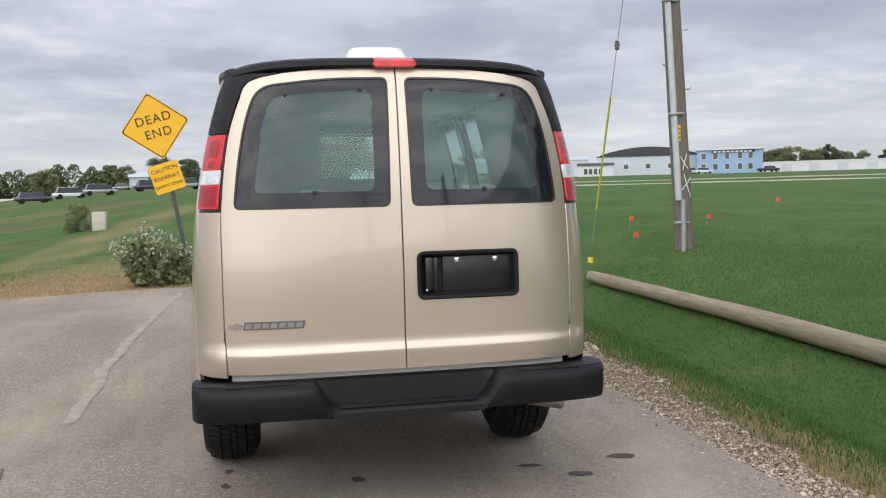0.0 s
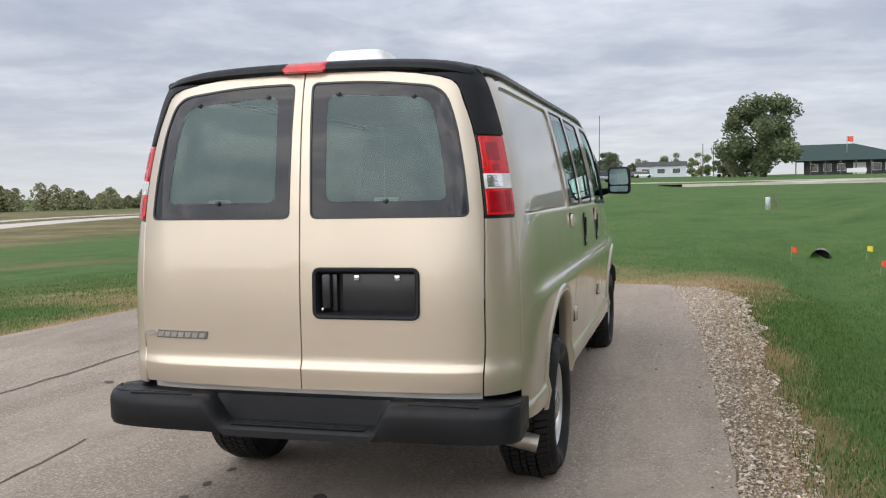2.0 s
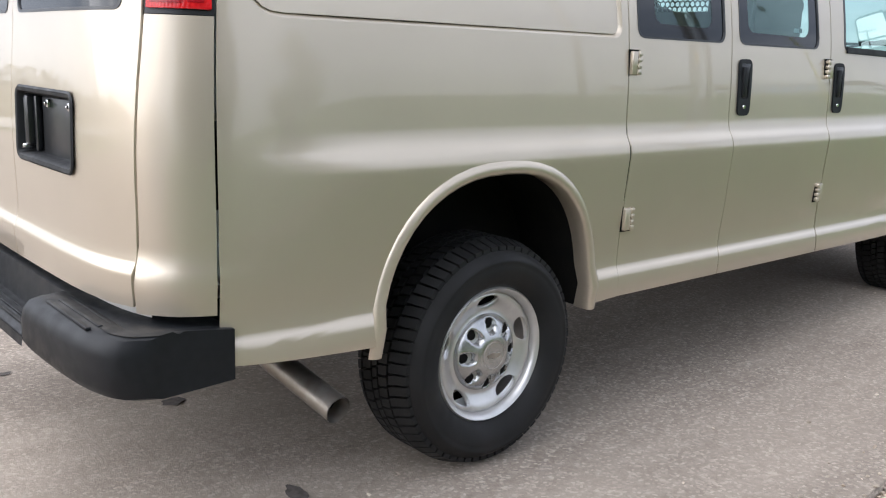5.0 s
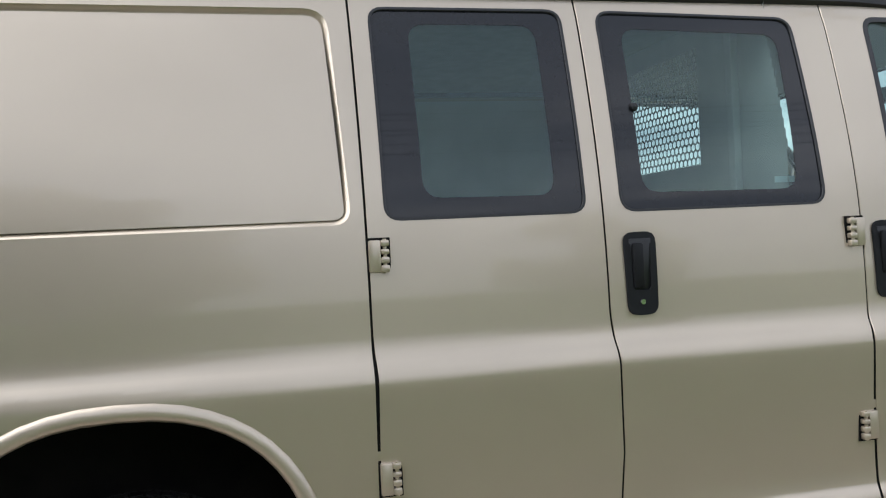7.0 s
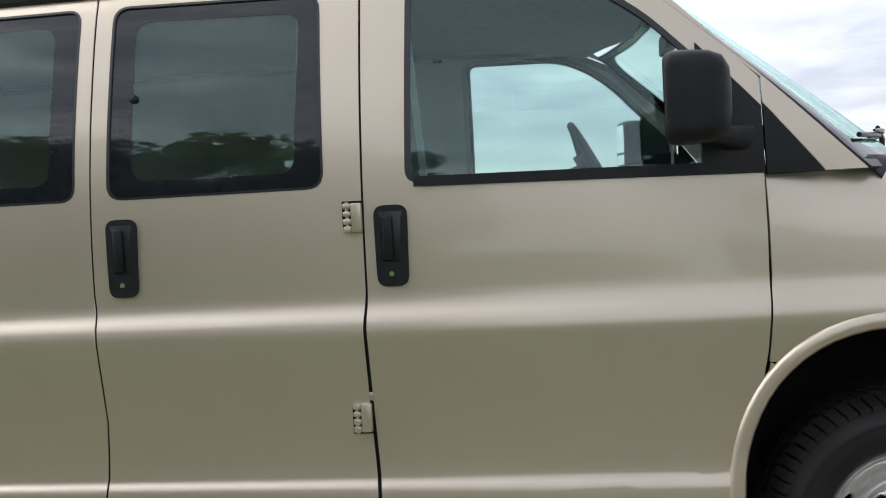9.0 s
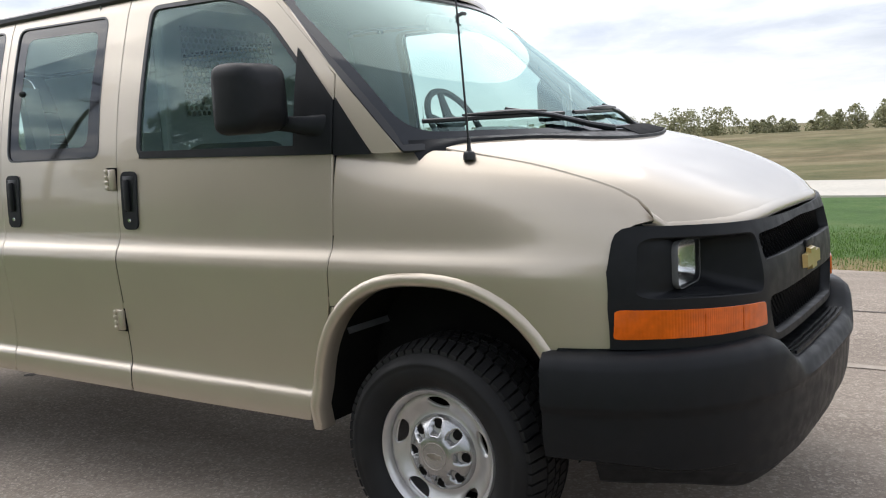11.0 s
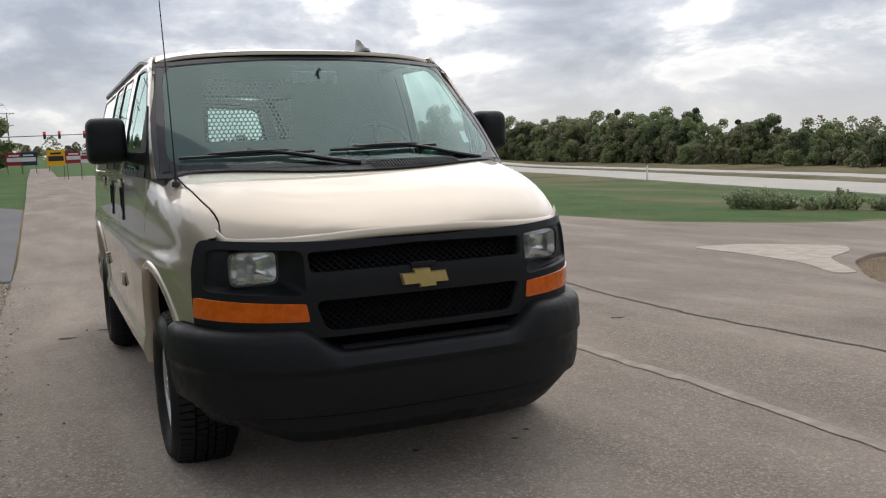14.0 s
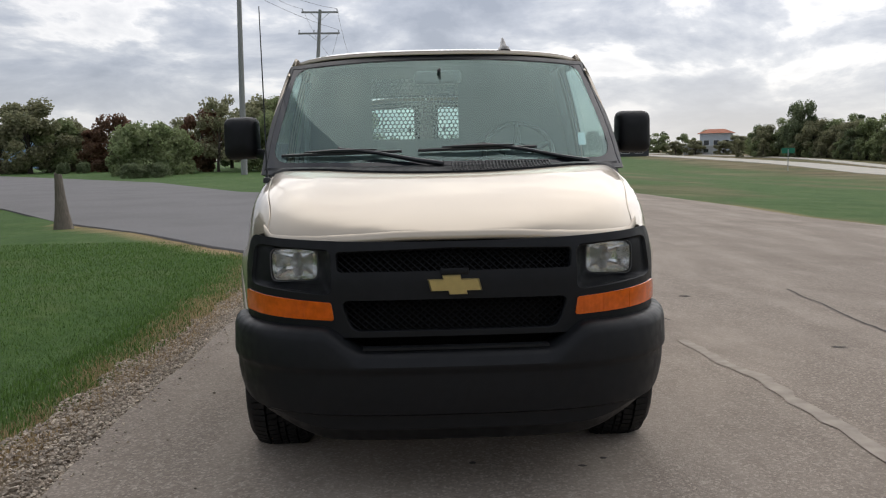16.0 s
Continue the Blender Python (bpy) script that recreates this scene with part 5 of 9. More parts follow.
for j in range(4):
    box(bm, -0.31, 0.31, -1.255 + j * 0.022, -1.245 + j * 0.022, 0.500, 0.508, 0.002)
part("tread_strip", bm, M_BLACK, rear_bumper, "raised black step tread")

# ---- hood, roof and windshield
hood_loop = []
ys = arange(4.105, 3.46, 0.045)
hood_loop += [(fender_width(y, table(y, HOOD_GAP)) - 0.004, y) for y in ys]
hood_back = lambda x: shield(x, 1.372)[1] + 0.105 - 0.085 * smooth_step(0.66, 0.86, abs(x))
hood_loop += [(x, hood_back(x)) for x in arange(0.76, -0.76, 0.08)]
hood_loop += [(-(fender_width(y, table(y, HOOD_GAP)) - 0.004), y) for y in ys[::-1]]
hood_loop += [(x, nose(x, 1.13)[1] - 0.006) for x in arange(-0.74, 0.74, 0.074)]
part("hood", skin(hood_loop, [], hood_z, arange(-0.9, 0.9, 0.05), arange(3.3, 4.32, 0.04), M_PAINT, 0.0, 0.03), parent=van, label="beige metallic hood")
# rolled front edge of the hood
rows = []
for x in arange(-0.768, 0.768, 0.032):
    y0 = min(nose(x, 1.13)[1] - 0.006, 4.30)
    z0 = hood_z(min(abs(x), 0.742), y0 - 0.004)[2]
    rows.append([(x, y0 - 0.006, z0 + 0.0005), (x, y0 + 0.005, z0 - 0.006), (x, y0 + 0.012, z0 - 0.018), (x, y0 + 0.014, z0 - 0.032), (x, y0 + 0.008, z0 - 0.040), (x, y0 - 0.02, z0 - 0.043)])
bm = bmesh.new()
ring_loft(bm, rows, closed=False)
bmesh.ops.recalc_face_normals(bm, faces=bm.faces)
part("hood_lip", bm, M_PAINT, van, angle=80)

roof_front = lambda x: 2.905 - 0.195 * (abs(x) / 0.77) ** 2.4
rl = [(x, tail_line(x) + 0.13) for x in arange(-0.785, 0.785, 0.05)] + [(x, roof_front(x)) for x in arange(0.785, -0.785, 0.05)]
roof_part = part("roof", skin(rl, [], roof, arange(-0.8, 0.8, 0.05), arange(-1.0, 3.0, 0.12), M_PAINT, 0.0, 0.02), parent=van, label="beige metallic roof")
for s in (1, -1):
    rows = []
    for y in arange(-0.90, 2.62, 0.08):
        x, z = half_width(y, TOP), TOP + 0.014 * (1 - smooth_step(2.0, 2.7, y)) - 0.085 * smooth_step(2.1, 3.1, y)
        rows.append([(s * (x - 0.03), y, z - 0.030), (s * (x + 0.002), y, z - 0.014), (s * (x + 0.012), y, z - 0.004), (s * (x + 0.012), y, z + 0.012), (s * (x + 0.002), y, z + 0.022), (s * (x - 0.03), y, z + 0.030)])
    bm = bmesh.new()
    ring_loft(bm, rows)
    bmesh.ops.recalc_face_normals(bm, faces=bm.faces)
    part("drip_rail", bm, M_GLOSSBLACK, roof_part, "black drip rail along the roof edge")

# windshield
edge_x = lambda z: half_width(table(z, PILLAR), z) - 0.010
zsw = arange(1.365, 1.93, 0.06)
WS = [(edge_x(z), z) for z in zsw] + [(x, 1.962 - 0.032 * (abs(x) / 0.77) ** 2) for x in arange(0.75, -0.75, 0.1)] + [(-edge_x(z), z) for z in zsw[::-1]] + [(x, 1.365) for x in arange(-0.78, 0.78, 0.12)]
WS_CLEAR = rounded([(0.842, 1.415), (0.762, 1.915), (0.35, 1.938), (0, 1.943), (-0.35, 1.938), (-0.762, 1.915), (-0.842, 1.415), (-0.4, 1.408), (0.0, 1.408), (0.4, 1.408)], [0.09, 0.07, 0.01, 0.01, 0.01, 0.07, 0.09, 0.01, 0.01, 0.01])
XW, ZW = arange(-0.9, 0.9, 0.09), arange(1.3, 2.0, 0.08)
wsp = part("windshield", skin(WS, [], shield, XW, ZW, M_WSGLASS, 0.0, 0.004, None, False), parent=van, label="large green-tinted windshield")
part("border", skin(WS, [WS_CLEAR], shield, XW, ZW, M_FRIT, 0.0015, 0.003, None, False), parent=wsp, label="black printed glass border")
part("window_seal", skin(grow(WS, 0.008), [grow(WS, -0.014)], shield, XW, ZW, M_GLOSSBLACK, 0.004, 0.01), parent=wsp, label="black windshield seal")
for s in (1,):
    p = shield(-0.66, 1.52)
    me = skin(rounded([(-0.715, 1.482), (-0.672, 1.482), (-0.682, 1.545), (-0.722, 1.545)], 0.006), [], shield, [], [], M_PAPER, -0.012, 0.001, None, False)
    part("sticker", me, parent=wsp, label="small pale paper sticker inside the glass")

# cowl between hood and windshield
rows = []
for x in arange(-0.86, 0.86, 0.04):
    yb = hood_back(x) + 0.004
    a, b = Vector(shield(x, 1.388)), Vector((x, yb, hood_z(x, yb)[2] + 0.004))
    up_ = 0.010 * (1 - smooth_step(0.70, 0.86, abs(x)))
    rows.append([tuple(a + Vector((0, 0.006, 0.004))), tuple(a.lerp(b, 0.35) + Vector((0, 0, up_ * 0.8))), tuple(a.lerp(b, 0.72) + Vector((0, 0, up_))), tuple(b + Vector((0, 0, up_ * 0.5))), tuple(b + Vector((0, 0.006, -0.03)))])
bm = bmesh.new()
ring_loft(bm, rows, closed=False)
bmesh.ops.recalc_face_normals(bm, faces=bm.faces)
cowl = part("cowl", bm, M_BLACK, van, "black plastic cowl below the windshield", angle=60)
bm = bmesh.new()
for i in range(30):
    x = -0.03 - i * 0.0155
    a, b = Vector(shield(x, 1.398)), Vector((x, hood_back(x) - 0.004, hood_z(x, hood_back(x))[2] + 0.006))
    lift = 0.008 + 0.008 * math.sin(math.pi * min(1.0, (i + 3) / 30))
    tube(bm, [a + Vector((0, 0.012, 0.002)), a.lerp(b, 0.5) + Vector((0, 0, 0.006 + lift)), b + Vector((0, 0, 0.004))], 0.0042, 6)
part("cowl_grille", bm, M_BLACK, cowl, "black ribbed air intake")


def wiper(tip, end, mid, pivot):
    """A wiper: blade, bridge and arm."""
    on = lambda x, z, o: Vector(shield(x, z)) + Vector((0, 0.75, 0.65)).normalized() * o
    bm = bmesh.new()
    n = 10
    pts = [on(tip[0] + (end[0] - tip[0]) * i / n, tip[1] + (end[1] - tip[1]) * i / n, 0.014) for i in range(n + 1)]
    tube(bm, pts, 0.0075, 6)
    tube(bm, [p + Vector((0, 0.006, 0.012)) for p in pts[2:9]], [0.004, 0.006, 0.009, 0.011, 0.009, 0.006, 0.004], 6)
    blade = part("wiper", bm, M_GLOSSBLACK, van, "black windshield wiper")
    bm = bmesh.new()
    a, b = on(*mid, 0.030), on(*pivot, 0.028)
    tube(bm, [a, a.lerp(b, 0.4) + Vector((0, 0.008, 0.006)), a.lerp(b, 0.75), b], [0.007, 0.009, 0.011, 0.014], 8)
    part("wiper_arm", bm, M_GLOSSBLACK, blade)


wiper((0.785, 1.440), (0.200, 1.450), (0.500, 1.458), (0.010, 1.378))
wiper((0.125, 1.452), (-0.440, 1.460), (-0.170, 1.468), (-0.690, 1.378))

# ---- nose: black surround, grilles, lamps, emblem
HL = lambda s: rounded([(s * 0.478, 0.900), (s * 0.826, 0.926), (s * 0.802, 1.090), (s * 0.478, 1.074)], 0.034)
UP = rounded([(-0.458, 0.988), (0.458, 0.988), (0.463, 1.066), (0.0, 1.076), (-0.463, 1.066)], [0.02, 0.02, 0.02, 0.01, 0.02])
LOW = rounded([(-0.405, 0.757), (0.405, 0.757), (0.448, 0.880), (-0.448, 0.880)], 0.04)
top_edge = [(x, 1.122 - 0.024 * (1 - (abs(x) / 0.8) ** 2)) for x in arange(0.765, -0.765, 0.09)]
sur_side = [(half_width(y, z), z) for y, z in ((4.004, 0.785), (4.004, 0.90), (4.004, 1.0), (4.004, 1.05), (4.006, 1.082), (4.014, 1.104), (4.030, 1.117), (4.056, 1.1225))]
SUR = [(-x, z) for x, z in sur_side[:1]] + [(-0.60, 0.772), (-0.44, 0.735), (0.44, 0.735), (0.60, 0.772)] + sur_side + top_edge + [(-x, z) for x, z in sur_side[:0:-1]]
XN = arange(-0.9, 0.9, 0.04) + [0.82, 0.85, -0.82, -0.85]
surround = part("grille_surround", skin(SUR, [HL(1), HL(-1), UP, LOW], nose, XN, ZC, M_BLACK, 0.010, 0.045), parent=van, label="matt black plastic grille and headlamp surround")
for nm, loop, z0, z1, w in (("upper", UP, 0.98, 1.085, 0.47), ("lower", LOW, 0.755, 0.88, 0.45)):
    bm = bmesh.new()
    pitch = 0.034
    for k in range(-34, 35):
        for sl in (1, -1):
            pts = []
            for j in range(7):
                z = z0 + (z1 - z0) * j / 6
                x = k * pitch * 0.9 + sl * (z - z0) * 1.15
                if abs(x) < w:
                    q = nose(x, z)
                    pts.append((q[0], q[1] - 0.030 + 0.003 * sl, q[2]))
            if len(pts) > 1:
                tube(bm, pts, 0.0038, 4, False)
    part("grille_mesh", bm, M_GRILLE, surround, "black diamond mesh grille")
    bm = bmesh.new()
    rows = []
    for x in arange(-0.5, 0.5, 0.1):
        rows.append([(x, nose(x, 0.93)[1] - 0.10, z0 - 0.03), (x, nose(x, 0.93)[1] - 0.10, z1 + 0.03)])
    ring_loft(bm, rows, closed=False)
    part("grille_back", bm, M_DARK, surround)
bm = bmesh.new()
ce = nose(0.0, 0.935)
cross_emblem(bm, (0.0, ce[1] + 0.010, 0.935), 0.200, 0.078, 0.016)
em = part("emblem", bm, M_GOLD, surround, "gold cross-shaped emblem")
bm = bmesh.new()
box(bm, -0.055, 0.055, ce[1] + 0.002, ce[1] + 0.014, 0.976, 1.000, 0.004)
part("emblem_mount", bm, M_BLACK, surround)

for s in (1, -1):
    # bowl round the headlamp
    ring0 = HL(s)
    n = len(ring0)
    lens_ring = rounded([(s * 0.550, 0.944), (s * 0.730, 0.942), (s * 0.732, 1.070), (s * 0.550, 1.068)], 0.034)
    rows = []
    for t in (0.0, 0.25, 0.6, 1.0):
        rw = []
        for i in range(n):
            a = Vector(nose(*ring0[i])) + Vector((0, -0.004, 0))
            b = Vector((lens_ring[i][0], 4.150 - 0.02 * (abs(lens_ring[i][0]) - 0.64), lens_ring[i][1]))
            p = a.lerp(b, t)
            p.y = a.y + (b.y - a.y) * min(1.0, t * 1.15)
            rw.append(tuple(p))
        rows.append(rw)
    rows.append([(p[0], p[1] - 0.05, p[2]) for p in rows[-1]])
    bm = bmesh.new()
    ring_loft(bm, rows, False, False)
    bmesh.ops.recalc_face_normals(bm, faces=bm.faces)
    part("headlamp_bowl", bm, M_BLACK, surround, "black headlamp recess", angle=50)
    bm = bmesh.new()
    rings = []
    cx, cz = s * 0.640, 1.006
    for k, (sc, dy) in enumerate(((1.0, 0.0), (0.90, -0.025), (0.70, -0.05), (0.40, -0.065), (0.12, -0.068))):
        rings.append([(cx + (p[0] - cx) * sc, 4.150 + dy, cz + (p[1] - cz) * sc) for p in lens_ring])
    ring_loft(bm, rings, False, True)
    bmesh.ops.recalc_face_normals(bm, faces=bm.faces)
    lamp = part("headlamp", bm, M_REFLECT, van, "clear rectangular headlamp with a silver reflector")
    bm = bmesh.new()
    rings = []
    for k, (sc, dy) in enumerate(((1.04, -0.004), (1.04, 0.006), (0.98, 0.014), (0.6, 0.019), (0.1, 0.021))):
        rings.append([(cx + (p[0] - cx) * sc, 4.152 + dy, cz + (p[1] - cz) * sc) for p in lens_ring])
    ring_loft(bm, rings, False, True)
    bmesh.ops.recalc_face_normals(bm, faces=bm.faces)
    part("lamp_glass", bm, M_CLEAR, lamp, "clear headlamp glass")
    bm = bmesh.new()
    ring_loft(bm, [[(cx + (p[0] - cx) * sc, 4.150 + dy, cz + (p[1] - cz) * sc) for p in lens_ring] for sc, dy in ((1.03, -0.01), (1.09, 0.004), (1.07, 0.014), (1.03, 0.012))], False, False)
    bmesh.ops.recalc_face_normals(bm, faces=bm.faces)
    part("bezel", bm, M_DASH, lamp, "dark grey lamp rim")
    bm = bmesh.new()
    bmesh.ops.create_uvsphere(bm, u_segments=14, v_segments=8, radius=0.022)
    bmesh.ops.transform(bm, matrix=Matrix.Translation((cx, 4.112, cz)), verts=bm.verts)
    part("bulb_shield", bm, M_STEEL, lamp)
    al = rounded([(s * 0.470, 0.803), (s * 0.848, 0.814), (s * 0.846, 0.896), (s * 0.480, 0.872)], 0.010)
    amber = part("turn_signal", skin(al, [], nose, XN + [0.86, -0.86], ZC, M_AMBER, 0.016, 0.02), parent=van, label="amber turn signal lamp")
    for xa in (0.585, 0.70):
        strip = rounded([(s * xa, 0.810), (s * (xa + 0.004), 0.810), (s * (xa + 0.004), 0.874), (s * xa, 0.874)], 0.001)
        part("lamp_rib", skin(strip, [], nose, [], [], M_AMBER, 0.0175, 0.002), parent=amber)

# ---- front bumper
BP, BXM, BYM = 3.3, 0.968, 1.040                # squareness, half width and reach of the bumper in plan


def bumper_plan():
    """Stations along the bumper from one wheel opening round the front to the other."""
    half = [(x, 3.40 + BYM * (1 - (x / BXM) ** BP) ** (1 / BP)) for x in arange(0.0, 0.86, 0.03)]
    y1 = half[-1][1]
    half += [(BXM * (1 - ((y - 3.40) / BYM) ** BP) ** (1 / BP), y) for y in arange(y1 - 0.02, 3.83, 0.025)]
    return [(-x, y) for x, y in half[:0:-1]] + half


def bumper_front(x, y, low=False):
    """Section of the bumper (or of the chin below it) at a station."""
    s = 1 if x >= 0 else -1
    x = abs(x)
    d = Vector(((x / BXM) ** (BP - 1) / BXM, ((y - 3.4) / BYM) ** (BP - 1) / BYM)).normalized()
    k = 1 - smooth_step(0.36, 0.54, x)
    top = 0.780 - 0.092 * k
    bot = 0.430 + 0.030 * smooth_step(0.80, 0.95, x)
    if low:
        chin = 0.315 + 0.060 * smooth_step(0.50, 0.88, x)
        rows_ = ((-0.19, bot + 0.05), (-0.045, bot + 0.05), (-0.050, bot - 0.005), (-0.056, chin + 0.060), (-0.074, chin + 0.05), (-0.100, chin + 0.012), (-0.115, chin), (-0.17, chin), (-0.19, chin + 0.02))
    else:
        rows_ = ((-0.20, bot + 0.05), (-0.20, top - 0.02), (-0.15, top - 0.004), (-0.060 - 0.02 * k, top), (-0.026, top - 0.008), (-0.008, top - 0.026), (0.0, top - 0.050), (0.004, 0.634), (0.003, 0.620), (-0.006, 0.612),
                 (-0.008, 0.595), (-0.010, 0.545), (-0.016, bot + 0.05), (-0.026, bot + 0.012), (-0.05, bot))
    return [(s * (x + d.x * o), y + d.y * o, z) for o, z in rows_]


bm = bmesh.new()
ring_loft(bm, [bumper_front(*p) for p in bumper_plan()])
bmesh.ops.recalc_face_normals(bm, faces=bm.faces)
front_bumper = part("front_bumper", bm, M_BLACK, van, "matt black plastic front bumper", angle=45)
bm = bmesh.new()
ring_loft(bm, [bumper_front(*p, True) for p in bumper_plan()[6:-6]])
bmesh.ops.recalc_face_normals(bm, faces=bm.faces)
part("air_dam", bm, M_BLACK, front_bumper, "black plastic air dam below the bumper", angle=45)
bm = bmesh.new()
for j in range(3):
    rows = []
    for x in arange(-0.36, 0.36, 0.06):
        y = nose(x, 0.7)[1] + 0.012 + j * 0.018
        rows.append([(x, y, 0.692), (x, y + 0.008, 0.692), (x, y + 0.008, 0.702), (x, y, 0.702)])
    ring_loft(bm, rows)
part("step_rib", bm, M_BLACK, front_bumper)

# ---- wheels
TYRE_W, TYRE_R = 0.245, 0.372


def wheel(x, y, s):
    """A steel wheel with five slots, eight-lug cap and a block-tread tyre; it faces s."""
    # rim disc
    bm = bmesh.new()
    lathe(bm, [(0.216, -0.02), (0.221, 0.004), (0.216, 0.010), (0.208, 0.006), (0.200, -0.006), (0.198, -0.03), (0.205, -0.06), (0.205, -0.16), (0.218, -0.175)], 60, "X")
    rim = bm
    me_rim = mesh_from(rim, M_STEEL, True, 50)
    w = new("wheel", me_rim)
    w.parent = van
    w["label"] = "silver steel wheel with slots and a black tyre"
    k, settle = (1.03, 0.60) if y < 1 else (0.975, 0.40)
    w.matrix_basis = Matrix.Translation((x, y, TYRE_R + land(x, y) * settle)) @ Matrix.Diagonal((s, k, k, 1))
    # disc with slots, as a bent sheet
    outline = [(0.2005 * math.cos(2 * math.pi * i / 60), 0.2005 * math.sin(2 * math.pi * i / 60)) for i in range(60)]
    slots = []
    for k in range(5):
        a = 2 * math.pi * k / 5 + math.pi / 2
        loop = []
        for i in range(16):
            t = 2 * math.pi * i / 16
            u, v = 0.1665 + 0.0235 * math.sin(t), 0.046 * math.cos(t)
            loop.append((u * math.cos(a) - v * math.sin(a), u * math.sin(a) + v * math.cos(a)))
        slots.append(loop)
    prof = [(0.0, -0.010), (0.100, -0.016), (0.124, -0.032), (0.138, -0.036), (0.155, -0.030), (0.175, -0.018), (0.190, -0.014), (0.197, -0.018), (0.203, -0.026)]
    surf = lambda u, v: (table(math.hypot(u, v), prof), u, v)
    cuts = arange(-0.2, 0.2, 0.0165)
    part("disc", skin(outline, slots, surf, cuts, cuts, M_STEEL, 0.0, 0.02, (-1, 0, 0), True, True), parent=w, label="silver painted steel disc")
    # fluted hub cap: eight deep pockets round a raised boss
    cap_prof = [(0.0, 0.018), (0.048, 0.018), (0.056, 0.017), (0.068, 0.013), (0.085, 0.006), (0.105, -0.005), (0.118, -0.016), (0.125, -0.026), (0.129, -0.038)]
    radii_ = [0.012 + 0.117 * k / 30 for k in range(31)]
    nseg = 128
    verts, faces = [(0.018, 0, 0)], []
    for r_ in radii_:
        for k in range(nseg):
            a = 2 * math.pi * k / nseg
            off_ = ((a + math.pi / 8) % (math.pi / 4)) - math.pi / 8
            across = abs(off_ * r_) / 0.0190
            along = abs(r_ - 0.092) / 0.0245
            d_ = (across ** 3 + along ** 3) ** (1 / 3)
            pocket = 1 - smooth_step(0.80, 1.05, d_)
            verts.append((table(r_, cap_prof) - 0.036 * pocket, r_ * math.cos(a), r_ * math.sin(a)))
    for k in range(nseg):
        faces.append((0, 1 + k, 1 + (k + 1) % nseg))
    for i in range(len(radii_) - 1):
        for k in range(nseg):
            p, q = 1 + i * nseg, 1 + (i + 1) * nseg
            faces.append((p + k, q + k, q + (k + 1) % nseg, p + (k + 1) % nseg))
    cap = part("hub_cap", raw(verts, faces, M_CAP), parent=w, label="bright fluted hub cap with eight lug pockets")
    # black blobs stand for the shade in the pockets' round holes
    for k in range(8):
        a = 2 * math.pi * k / 8
        bm = bmesh.new()
        bmesh.ops.create_uvsphere(bm, u_segments=14, v_segments=8, radius=0.0205)
        bmesh.ops.transform(bm, matrix=Matrix.Translation((-0.021, 0.0965 * math.cos(a), 0.0965 * math.sin(a))) @ Matrix.Rotation(a, 4, "X") @ Matrix.Diagonal((0.45, 1.0, 0.94, 1)), verts=bm.verts)
        part("lug_pocket", bm, M_DARK, cap, "dark blob standing for the shaded hole in a lug pocket")
    bm = bmesh.new()
    lathe(bm, [(0.043, 0.0175), (0.0445, 0.0192), (0.046, 0.0175)], 40, "X")
    part("boss_ring", bm, M_EXHAUST, cap, "fine dark ring round the boss")
    bm = bmesh.new()
    cross_emblem(bm, (0, 0, 0), 0.056, 0.022, 0.002)
    bmesh.ops.transform(bm, matrix=Matrix.Translation((0.018, 0, 0)) @ Matrix.Rotation(radians(-90), 4, "Z"), verts=bm.verts)
    part("emblem", bm, M_EXHAUST, cap, "small grey emblem")
    # tyre
    bm = bmesh.new()
    prof = [(0.212, -0.012), (0.222, 0.006), (0.232, 0.020), (0.250, 0.033), (0.272, 0.041), (0.292, 0.043), (0.302, 0.041), (0.306, 0.043), (0.314, 0.041), (0.326, 0.031), (0.336, 0.018), (0.344, 0.000), (0.348, -0.020),
            (0.350, -0.10), (0.350, -0.12), (0.350, -0.205), (0.340, -0.230), (0.300, -0.255), (0.24, -0.245), (0.212, -0.22)]
    lathe(bm, prof, 72, "X")
    tyre = part("tyre", bm, M_RUBBER, w, "black rubber tyre", angle=60)
    # tread blocks
    verts, faces = [], []
    nb = 64
    for k in range(nb):
        for j, (x0, x1, sh) in enumerate(((0.014, -0.046, 0.0), (-0.056, -0.098, 0.5), (-0.106, -0.130, 0.0), (-0.138, -0.178, 0.5), (-0.188, -0.222, 0.0))):
            a0_, a1_ = 2 * math.pi * (k + sh) / nb, 2 * math.pi * (k + sh + 0.78) / nb
            base = len(verts)
            for (xx, aa) in ((x0, a0_), (x1, a0_ + 0.02), (x1, a1_ + 0.02), (x0, a1_)):
                edge = 0.020 if xx > -0.02 else 0.012 if xx < -0.21 else 0.0
                for rr in (0.344 - edge * 0.7, TYRE_R + 0.0005 - edge):
                    verts.append((xx, rr * math.cos(aa), rr * math.sin(aa)))
            b = base
            faces += [(b + 1, b + 3, b + 5, b + 7), (b, b + 2, b + 3, b + 1), (b + 2, b + 4, b + 5, b + 3), (b + 4, b + 6, b + 7, b + 5), (b + 6, b, b + 1, b + 7)]
    bm = bmesh.new()
    tmp = raw(verts, faces, M_RUBBER, smooth=False)
    tagged(part("tread", tmp, parent=w), kind="stuff")
    bm.free()
    return w


for s in (1, -1):
    wheel(s * 0.925, 0.0, s)
    wheel(s * 0.900, WHEELBASE, s)

